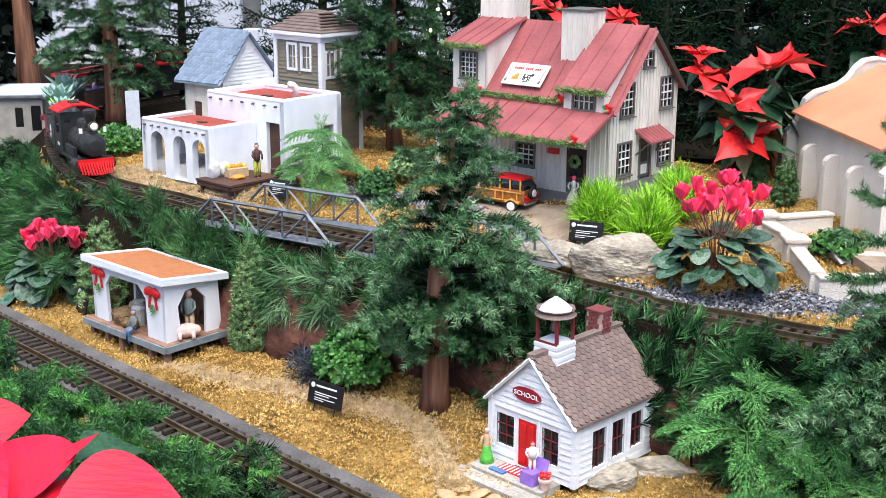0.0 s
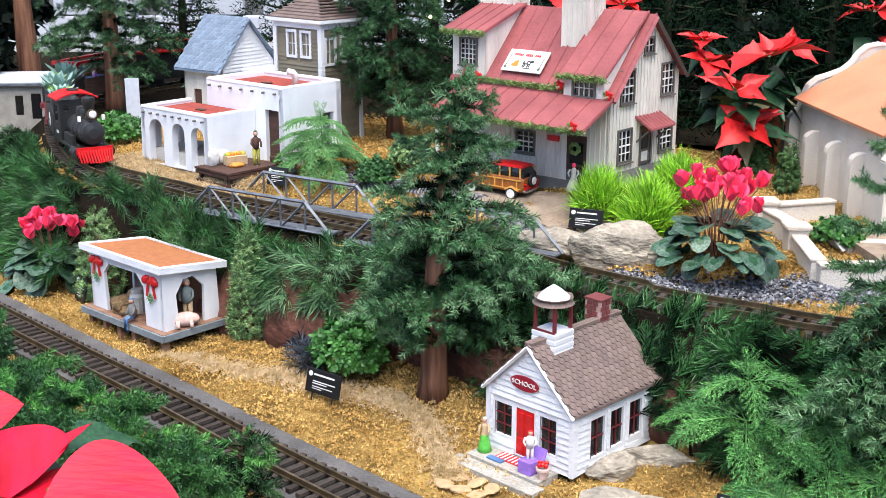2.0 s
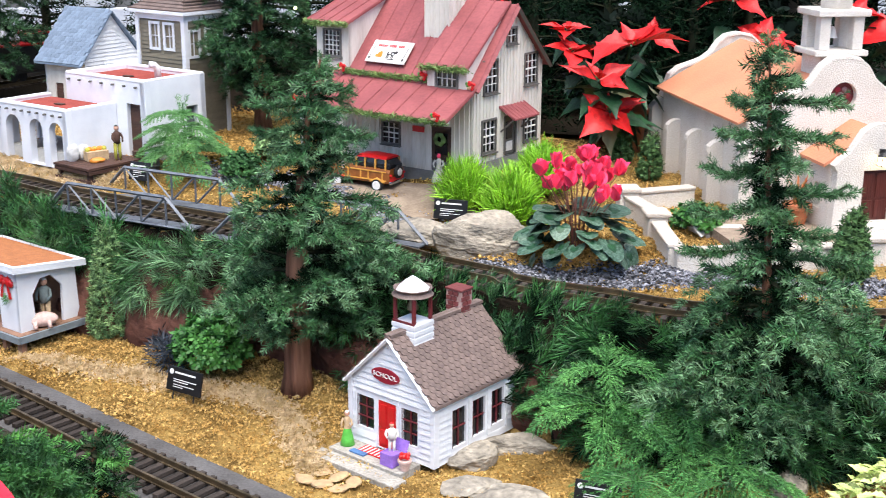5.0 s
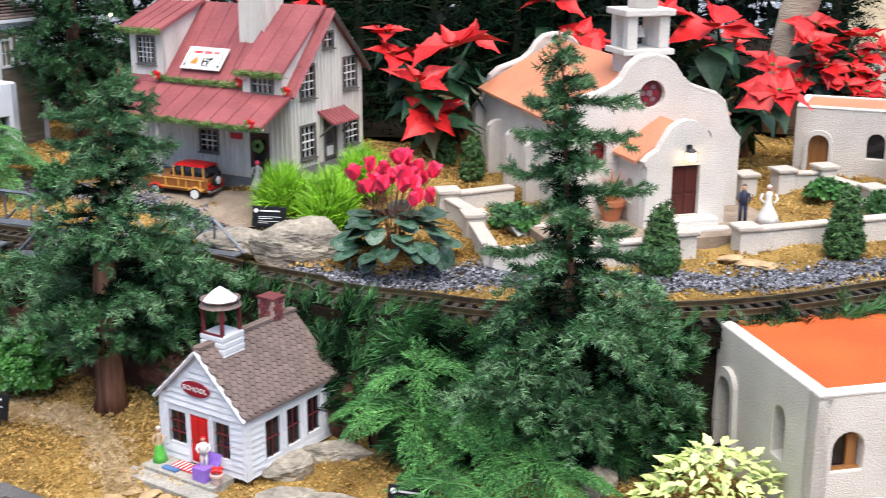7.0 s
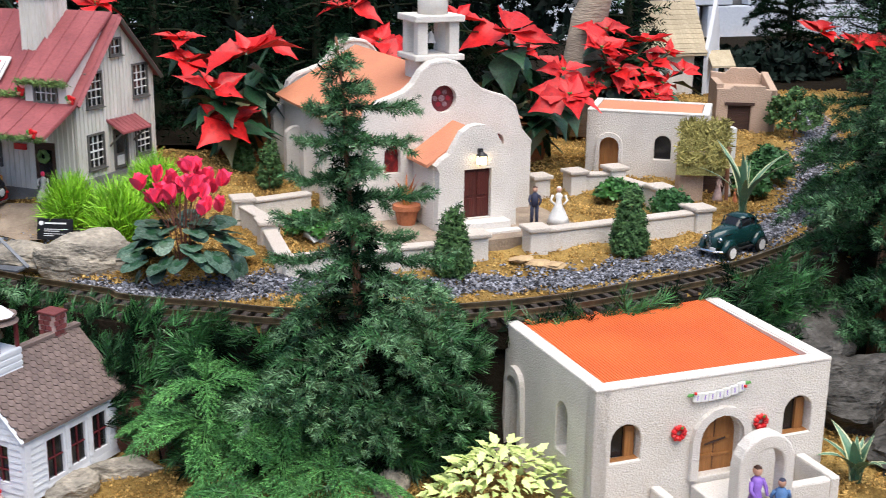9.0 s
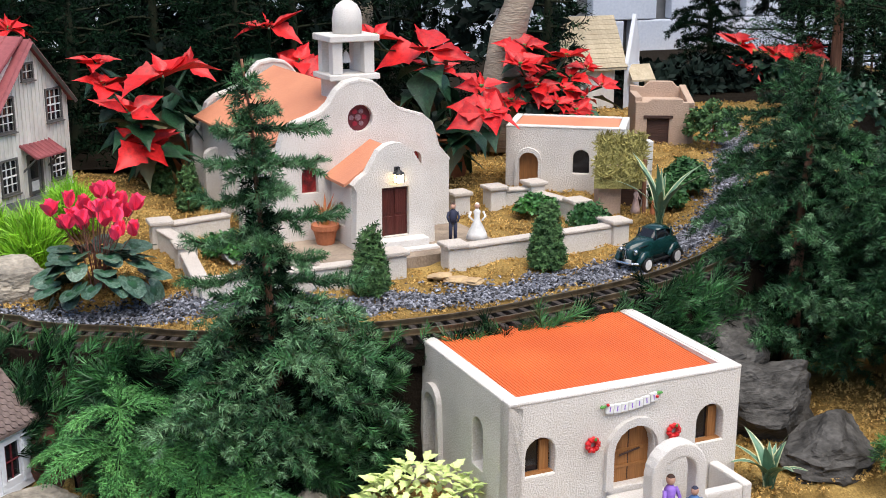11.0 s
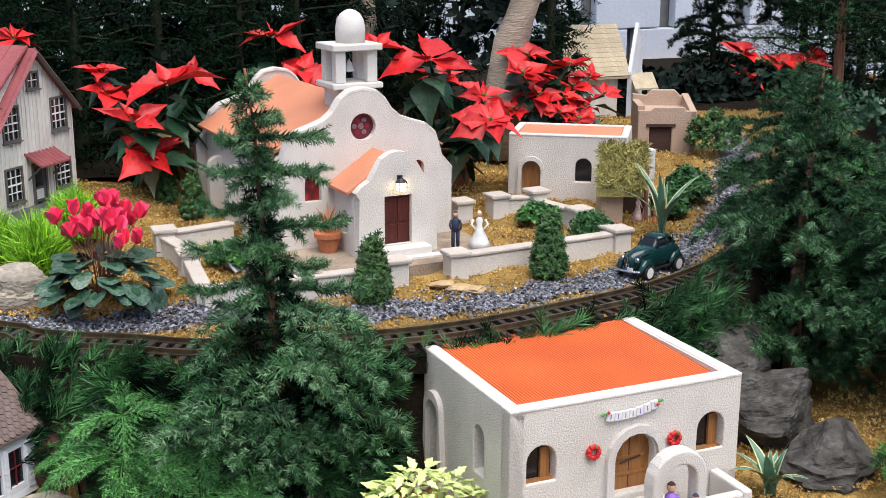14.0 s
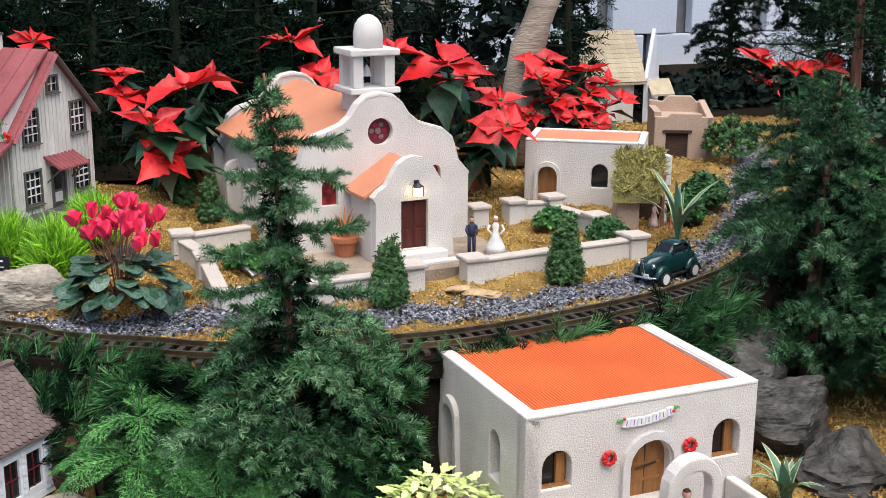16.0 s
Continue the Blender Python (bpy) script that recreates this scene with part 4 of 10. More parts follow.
def adobe():
    a = thing("adobe_building", pose(-0.6022, 2.4744, 0.2588, 0, 0, -40.39), "white adobe model building with arcade and red flat roofs", "house")
    W, D, H = 0.2094, 0.1213, 0.083
    front = slab([(-0.004, -0.03), (W + 0.004, -0.03), (W, H), (0, H)], [arch(0.025, 0.07, -0.028, 0.0615), arch(0.098, 0.137, -0.028, 0.06), arch(0.157, 0.196, -0.028, 0.0585)], 0.014)
    part("arcade_wall", front, WHITE, a, "white arcade wall with three round arches")
    part("side_wall", rounded_slab([(0, -0.03), (D, -0.03), (D, H), (0, H)], [], 0.012, 0.002), WHITE, a, m=pose(W, 0.0, 0, 0, 0, 90))
    part("side_wall", rounded_slab([(0, -0.03), (D, -0.03), (D, H), (0, H)], [arch(0.04, 0.085, -0.028, 0.06)], 0.012, 0.002), WHITE, a, m=pose(0.012, 0.0, 0, 0, 0, 90))
    part("porch_roof", box(0.012, W - 0.012, 0.014, D, H - 0.012, H - 0.006), CLAY, a, "dull red felt roof")
    for x0, x1, y0, y1 in ((0, W, -0.001, 0.013), (0, 0.013, 0.013, D), (W - 0.013, W, 0.013, D)):
        part("parapet", box(x0, x1, y0, y1, H - 0.004, H + 0.003, bevel=0.0025), WHITE, a)
    viga_row(a, pose(0, 0, 0), 0.012, 0.197, 9, 0.072)
    part("hatch", box(0.095, 0.117, 0.062, 0.074, H - 0.006, H - 0.0035, bevel=0.001), DKWOOD, a)
    # taller block behind
    x0, x1, y0, y1, H2 = 0.0615, 0.2915, D, D + 0.156, 0.131
    part("upper_front_wall", slab([(x0, -0.03), (x1 + 0.003, -0.03), (x1, H2), (x0, H2)], [rect(0.2385, 0.277, -0.025, 0.086)], 0.014), WHITE, a, m=pose(0, y0, 0))
    part("upper_side_wall", rounded_slab([(0, -0.03), (y1 - y0 + 0.004, -0.03), (y1 - y0, H2), (0, H2)], [rect(0.105, 0.135, 0.0, 0.07)], 0.014, 0.002), WHITE, a, m=pose(x1, y0, 0, 0, 0, 90))
    part("upper_side_wall", box(x0, x0 + 0.014, y0 + 0.014, y1, -0.03, H2), WHITE, a)
    part("upper_rear_wall", box(x0, x1, y1 - 0.012, y1, -0.03, H2), WHITE, a)
    part("upper_roof", box(x0 + 0.014, x1 - 0.014, y0 + 0.014, y1 - 0.012, H2 - 0.014, H2 - 0.008), CLAY, a, "dull red felt roof")
    for q in ((x0, x1, y0 - 0.001, y0 + 0.013), (x0, x0 + 0.013, y0 + 0.013, y1), (x1 - 0.013, x1, y0 + 0.013, y1), (x0 + 0.013, x1 - 0.013, y1 - 0.013, y1)):
        part("parapet", box(*q, H2 - 0.004, H2 + 0.003, bevel=0.0025), WHITE, a)
    viga_row(a, pose(0, y0, 0), x0 + 0.012, 0.27, 7, 0.119)
    part("door", box(0.2385, 0.277, y0 + 0.009, y0 + 0.012, -0.025, 0.086), DKWOOD, a, "dark doorway")
    part("hatch", box(0.16, 0.182, y0 + 0.06, y0 + 0.072, H2 - 0.008, H2 - 0.005, bevel=0.001), DKWOOD, a)
    vent = tube([(0.23, y0 + 0.09, H2 - 0.01), (0.23, y0 + 0.09, H2 + 0.012), (0.228, y0 + 0.084, H2 + 0.018), (0.226, y0 + 0.075, H2 + 0.02)], 0.007, 10)
    part("roof_vent", vent, PLASTER, a, "white curved roof vent", smooth=True)
    part("floor_slab", box(0.012, W - 0.012, 0.014, D, -0.03, -0.002), CONC, a)
    # dark loading dock beside it
    d = thing("loading_dock", pose(-0.393, 2.262, 0.216, 0, 0, 48), "dark brown wooden loading dock beside the adobe building", "platform")
    for i in range(7):
        part("plank", box(0.0, 0.125, 0.015 * i, 0.015 * i + 0.0142, 0.028, 0.032), DKWOOD, d)
    for i in (0, 2):
        part("beam", box(0.002, 0.123, 0.001, 0.006, 0.002 + 0.009 * i, 0.0085 + 0.009 * i), DKWOOD, d)
        part("beam", box(0.001, 0.006, 0.007, 0.103, 0.002 + 0.009 * i, 0.0085 + 0.009 * i), DKWOOD, d)
    for x in (0.007, 0.058, 0.112):
        for y in (0.007, 0.092):
            part("leg", box(x, x + 0.008, y, y + 0.008, -0.012, 0.028), DKWOOD, d)


adobe()


def stock_shed():
    s = thing("open_shed", pose(-0.6124, 2.0784, 0.0532, 0, 0, -42.29), "open-sided white model shed with brown roof on a plank platform", "shed")
    W, D, H, B = 0.218, 0.1136, 0.102, -0.0159
    for i in range(11):
        part("plank", box(-0.008, W + 0.012, -0.012 + i * 0.0124, -0.0004 + i * 0.0124, -0.004, 0.0), DECK, s)
    part("platform_beam", box(-0.01, W + 0.014, -0.016, -0.012, -0.012, -0.001), DECKG, s, "grey-blue edge beam")
    part("platform_beam", box(W + 0.012, W + 0.016, -0.012, D + 0.012, -0.012, -0.001), DECKG, s, "grey-blue edge beam")
    for i in range(6):
        for y in (-0.008, D):
            part("stilt", box(0.002 + i * 0.043, 0.012 + i * 0.043, y, y + 0.01, -0.045, -0.0045), DECK, s)
    hole = [(0.05, 0.0005), (0.166, 0.0005), (0.164, 0.066), (0.145, 0.087), (0.063, 0.087), (0.046, 0.068)]
    front = slab([(0.008, 0), (0.05, 0), *[hole[5], hole[4], hole[3], hole[2]], (0.166, 0), (W - 0.004, 0), (W, H), (0.004, H)], [], 0.006)
    part("long_wall", front, WHITE, s, "white wall with a wide chamfered opening")
    end = slab([(0.0, 0), (0.03, 0), (0.026, 0.058), (0.042, 0.082), (0.062, 0.084), (0.083, 0.062), (0.081, 0), (D, 0), (D - 0.004, H + B + 0.001), (0, H)], [], 0.006)
    part("end_wall", end, WHITE, s, "white end wall with a chamfered opening", m=pose(W, 0, 0, 0, 0, 90))
    end2 = slab([(0.0, 0), (0.03, 0), (0.026, 0.058), (0.042, 0.082), (0.062, 0.084), (0.083, 0.062), (0.081, 0), (D, 0), (D - 0.004, H + B + 0.001), (0, H)], [], 0.006)
    part("end_wall", end2, WHITE, s, m=pose(0.012, 0, 0, 0, 0, 90))
    part("back_wall", box(0.012, W - 0.006, D - 0.006, D, 0, H + B), DECK, s)
    y0, y1 = -0.012, D + 0.012
    def deck(x0, x1, ya, yb, lift, thick, mat, name, label=""):
        za, zb = (H + 0.001 + B * (y - y0) / (y1 - y0) for y in (ya, yb))
        part(name, roof_plane((x0, ya, za + lift), (x1, ya, za + lift), (x1, yb, zb + lift), (x0, yb, zb + lift), thick), mat, s, label)
    deck(-0.008, W + 0.01, y0, y1, 0.0075, 0.0075, WHITE, "roof_board", "white roof edge")
    deck(0.002, W, y0 + 0.009, y1 - 0.007, 0.0092, 0.0025, CLAY2, "roof_felt", "orange-brown felt roof")
    for q in ((-0.008, W + 0.01, y0, y0 + 0.0085), (-0.008, W + 0.01, y1 - 0.0065, y1), (-0.008, 0.0015, y0 + 0.009, y1 - 0.007), (W + 0.0005, W + 0.01, y0 + 0.009, y1 - 0.007)):
        deck(*q, 0.0112, 0.0035, WHITE, "roof_rim")
    return s


stock_shed()


ROSEG = shade("pink_grey_glass", (0.3, 0.2, 0.22), (0.16, 0.06, 0.075), 0.3, 160, 0.1, 200)
REDGL = shade("dark_red_glass", (0.3, 0.02, 0.018), (0.03, 0.01, 0.012), 0.25, 60, 0.2, 120, fine=0.5)


def church():
    c = thing("mission_church", pose(0.7233, 1.961, 0.204, 0, 0, 5), "cream stucco mission church with belfry and salmon roof", "church")
    W = 0.343
    half = [(0.0, 0.0), (0.0, 0.13), (0.02, 0.152), (0.027, 0.176), (0.034, 0.196), (0.052, 0.212), (0.078, 0.22), (0.1, 0.228), (0.116, 0.241), (0.13, 0.262), (0.146, 0.275), (0.1715, 0.28)]
    outline = half + [(W - x, z) for x, z in half[-2::-1]]
    wins = [arch(0.062, 0.092, 0.09, 0.138), arch(0.264, 0.288, 0.11, 0.147)]
    rose = disc(0.1715, 0.213, 0.0235)
    part("facade", slab(outline, [*wins, rose], 0.024), STUCCO, c, "curved gable front of rough cream stucco")
    part("facade_coping", cope(half, W), STUCCO, c)
    for w in wins:
        part("window", slab(w, [], 0.002), REDGL, c, "dark red arched window", m=pose(0, 0.012, 0))
    rw = part("rose_window", slab(rose, [], 0.002), MAROON, c, "round rose window in maroon and grey", m=pose(0, 0.012, 0))
    for i in range(6):
        a = math.pi * i / 3
        part("petal", slab(disc(0.1715 + 0.012 * math.cos(a), 0.213 + 0.012 * math.sin(a), 0.0045, 8), [], 0.001), ROSEG if i % 2 else CRIMS, rw, m=pose(0, -0.0015, 0))
    part("boss", slab(disc(0.1715, 0.213, 0.0055, 10), [], 0.0015), ROSEG, rw, m=pose(0, -0.002, 0))
    # nave
    L, E, R = 0.435, 0.15, 0.259
    for x0 in (0.0, W - 0.02):
        part("nave_wall", box(x0 + (0.018 if x0 == 0 else -0.018), x0 + (0.036 if x0 == 0 else 0.002), 0.024, L - 0.005, 0, E + 0.018), STUCCO, c)
    part("rear_wall", slab([(x, z * 0.965) for x, z in outline], [], 0.02), STUCCO, c, m=pose(0, L + 0.006, 0))
    part("rear_coping", cope([(x, z * 0.965) for x, z in half], W), STUCCO_T, c, m=pose(0, L + 0.004, 0))
    for sx in (0, 1):
        xe = W - 0.003 if sx else 0.003
        part("roof_slope", roof_plane((W / 2, 0.024, R), (W / 2, L, R), (xe, L, E + 0.018), (xe, 0.03, E + 0.018), 0.004), TERRA, c, "smooth salmon roof slope")
    rt = [(-0.008, 0), (-0.008, 0.1), (-0.006, 0.109), (-0.001, 0.115), (0.007, 0.119), (0.019, 0.12), (0.019, 0)]
    for y in (0.12, 0.225, 0.33):
        part("buttress", slab(rt, [], 0.018), STUCCO, c, "rounded stucco buttress", m=pose(0, y, 0))
        part("buttress", slab([(W - x, z) for x, z in rt[::-1]], [], 0.018), STUCCO, c, m=pose(0, y, 0))
    # belfry
    bx, by = 0.1745, 0.065
    b = part("belfry", box(bx - 0.034, bx + 0.034, by - 0.034, by + 0.034, 0.2, 0.275), STUCCO, c, "square open belfry with dome")
    part("belfry_slab", box(bx - 0.047, bx + 0.047, by - 0.041, by + 0.041, 0.275, 0.285, bevel=0.002), STUCCO_T, b)
    for x in (bx - 0.039, bx + 0.02):
        for y in (by - 0.034, by + 0.015):
            part("pillar", box(x, x + 0.019, y, y + 0.019, 0.285, 0.34, bevel=0.0015), STUCCO_T, b)
    part("belfry_slab", box(bx - 0.0465, bx + 0.0465, by - 0.041, by + 0.041, 0.34, 0.3515, bevel=0.002), STUCCO_T, b)
    part("dome", lathe([(0.0255, 0.3515), (0.0262, 0.376), (0.0235, 0.391), (0.0175, 0.401), (0.0085, 0.407), (0.001, 0.409)], 18), STUCCO_T, b, smooth=True, m=pose(bx + 0.003, by, 0))
    part("bell", lathe([(0.009, 0.302), (0.007, 0.307), (0.005, 0.316), (0.001, 0.322)], 10), PLASTER, b, m=pose(bx, by, 0))
    # porch
    px0, px1, py = 0.115, 0.262, -0.105
    lift = 1.07
    hw = [(px0, 0.0), (px0 + 0.003, 0.102), (px0 - 0.003, 0.112), (px0 + 0.008, 0.122), (px0 + 0.022, 0.13), (px0 + 0.032, 0.145), (px0 + 0.044, 0.163), (px0 + 0.058, 0.171), ((px0 + px1) / 2, 0.174)]
    hw = [(x, z * lift) for x, z in hw]
    pout = hw + [(px0 + px1 - x, z) for x, z in hw[-2::-1]]
    door = rect(0.163, 0.213, 0.027, 0.111)
    part("porch_front", slab(pout, [door], 0.018), STUCCO, c, "scalloped porch front", m=pose(0, py, 0))
    part("porch_wall", slab([(0, 0), (0.09, 0), (0.09, 0.118), (0, 0.118)], [arch(0.028, 0.052, 0.04, 0.082)], 0.014), STUCCO, c, m=pose(px0 + 0.014, py + 0.018, 0, 0, 0, 90))
    part("porch_wall", slab([(0, 0), (0.09, 0), (0.09, 0.118), (0, 0.118)], [arch(0.028, 0.052, 0.04, 0.082)], 0.014), STUCCO, c, m=pose(px1, py + 0.018, 0, 0, 0, 90))
    mid = (px0 + px1) / 2
    for xe in (px0 - 0.012, px1 + 0.004):
        part("porch_roof", roof_plane((mid, py + 0.018, 0.176), (mid, 0.0, 0.176), (xe, 0.0, 0.12), (xe, py + 0.018, 0.12), 0.005), TERRA, c, "small salmon porch roof")
    dr = part("door", box(0.163, 0.213, py + 0.009, py + 0.012, 0.027, 0.111), MAHOG, c, "dark red panelled door")
    for x in (0.1665, 0.1905):
        for z0, z1 in ((0.031, 0.06), (0.065, 0.106)):
            part("door_panel", box(x, x + 0.019, py + 0.0075, py + 0.0095, z0, z1, bevel=0.0006), MAHOG, dr)
    part("step", box(0.138, 0.238, py - 0.028, py, -0.02, 0.026, bevel=0.002), STUCCO_T, c)
    part("step", box(0.126, 0.25, py - 0.044, py - 0.0285, -0.02, 0.014, bevel=0.002), STUCCO_T, c)
    lamp = thing("wall_lantern", c.matrix_basis @ pose(0.19, py - 0.009, 0.121) @ Matrix.Diagonal((0.78, 0.78, 0.78, 1)), "black wall lantern glowing warm over the church door", "lamp")
    part("glass", box(-0.008, 0.008, -0.008, 0.008, 0.0, 0.018), LAMPGLOW, lamp, "glowing pane")
    part("cap", lathe([(0.013, 0.018), (0.013, 0.0195), (0.004, 0.026), (0.002, 0.03)], 8), BLACKS, lamp)
    for x in (-0.0085, 0.0085):
        for y in (-0.0085, 0.0085):
            part("bar", box(x - 0.0008, x + 0.0008, y - 0.0008, y + 0.0008, -0.001, 0.019), BLACKS, lamp)
    part("bracket", box(-0.005, 0.005, 0.004, 0.012, 0.022, 0.032), BLACKS, lamp)
    yard = part("churchyard_paving", box(-0.06, 0.36, -0.18, 0.02, -0.012, 0.009), DIRTW, m=c.matrix_basis)
    tagged(yard, "smooth brown paving in front of the church", "paving", kind="structure")


def cope(half, W):
    pts = [(x, 0.012, z) for x, z in half[1:]] + [(W - x, 0.012, z) for x, z in half[-2:0:-1]]
    bm = bmesh.new()
    last = None
    for i, p in enumerate(pts):
        ring = [bm.verts.new((p[0] + 0.0012 * (p[0] > W * 0.9) - 0.0012 * (p[0] < W * 0.1), p[1] + y, p[2] + dz)) for y, dz in ((-0.0128, -0.004), (-0.0122, 0.0004), (-0.01, 0.0012), (0.01, 0.0012), (0.0128, -0.004))]
        if last:
            for k in range(5):
                bm.faces.new((last[k], last[(k + 1) % 5], ring[(k + 1) % 5], ring[k]))
        last = ring
    return bm


church()


def mission():
    m = thing("mission_house", pose(0.824, 1.22, 0.0, 0, 0, 2.0), "cream stucco mission house with bright orange ribbed roof", "house")
    W, D, H = 0.341, 0.262, 0.187
    B = -0.02
    fw = [arch(0.025, 0.066, 0.088, 0.137), arch(0.149, 0.21, 0.05, 0.131), arch(0.275, 0.317, 0.088, 0.14)]
    part("front_wall", rounded_slab([(0, B), (W, B), (W, H), (0, H)], fw, 0.022, 0.0018), STUCCO, m, "rough stucco front wall with arched openings")
    sw = [arch(0.162, 0.193, 0.072, 0.139), arch(0.022, 0.062, 0.005, 0.124)]
    part("side_wall", rounded_slab([(0.0, B), (D, B), (D, H), (0.0, H)], sw, 0.022, 0.0018), STUCCO, m, m=pose(0.0, D, 0, 0, 0, -90))
    part("side_wall", box(W - 0.022, W, 0.022, D, B, H), STUCCO, m)
    part("rear_wall", box(0.022, W - 0.022, D - 0.022, D, B, H - 0.008), STUCCO, m)
    for q in ((0, W, -0.001, 0.019), (0, 0.019, 0.019, D), (W - 0.019, W, 0.019, D)):
        part("parapet", box(*q, H - 0.004, H + 0.0015, bevel=0.002), STUCCO_T, m)
    # ribbed roof sheet
    bm = bmesh.new()
    n = 66
    step = (W - 0.038) / n
    last = None
    for i in range(n * 4 + 1):
        x = 0.019 + step * (i // 4 + (0.0, 0.16, 0.28, 0.84)[i % 4])
        dz = (-0.0019, -0.0019, 0.0, 0.0)[i % 4]
        edge = [bm.verts.new((x, y, H - 0.007 + dy + dz)) for y, dy in ((0.019, 0.0), (D + 0.004, 0.006))]
        if last:
            bm.faces.new((last[0], edge[0], edge[1], last[1]))
        last = edge
    part("ribbed_roof", bm, ORANGE, m, "bright orange ribbed roof sheet")
    part("arch_band", band(arch(0.147, 0.212, 0.05, 0.133), 0.011, 0.008), STUCCO_T, m, m=pose(0, -0.0075, 0))
    part("arch_band", band(arch(0.022, 0.062, 0.005, 0.125), 0.013, 0.008), STUCCO_T, m, m=pose(0.0, D, 0, 0, 0, -90) @ pose(0, -0.0075, 0))
    dr = part("door", slab(arch(0.149, 0.21, 0.05, 0.131), [], 0.003), CEDAR, m, "honey brown arched double door", m=pose(0, 0.013, 0))
    part("door_seam", box(0.179, 0.18, -0.0008, 0.001, 0.052, 0.13), DKWOOD, dr)
    for z in (0.07, 0.092):
        part("door_bar", box(0.152, 0.207, -0.0018, 0.0005, z, z + 0.004), CEDAR, dr)
    part("door_latch", tube([(0.165, -0.003, 0.088), (0.195, -0.003, 0.094)], 0.0013, 6), DKWOOD, dr)
    for a in ((0.025, 0.066, 0.088, 0.137), (0.275, 0.317, 0.088, 0.14)):
        w = part("window", slab(arch(*a), [], 0.002), GLASSD, m, "dark arched window with brown frame", m=pose(0, 0.016, 0))
        part("window_frame", box(a[1] - 0.016, a[1] - 0.003, -0.004, 0.0, a[2], a[3] - 0.008), CEDAR, w)
        part("window_sill", box(a[0], a[1], -0.012, -0.002, a[2] - 0.002, a[2] + 0.001), CEDAR, w)
    # low walls and arched porch in front
    part("porch_arch", rounded_slab(arch(0.158, 0.238, B, 0.134, 10), [arch(0.174, 0.223, B + 0.001, 0.115)], 0.022, 0.003), STUCCO_T, m, "round stucco gateway", m=pose(0.0, -0.077, 0))
    part("low_wall", box(0.082, 0.096, -0.08, -0.001, B, 0.05, bevel=0.003), STUCCO_T, m)
    part("low_wall", box(0.096, 0.158, -0.075, -0.061, B, 0.04, bevel=0.003), STUCCO_T, m)
    part("low_wall", box(0.238, 0.297, -0.075, -0.061, B, 0.058, bevel=0.003), STUCCO_T, m)
    part("low_wall", box(0.297, 0.311, -0.075, -0.001, B, 0.06, bevel=0.003), STUCCO_T, m)
    part("doorstep", box(0.14, 0.222, -0.05, -0.002, B, 0.043, bevel=0.002), STUCCO_T, m)
    return m


mission()


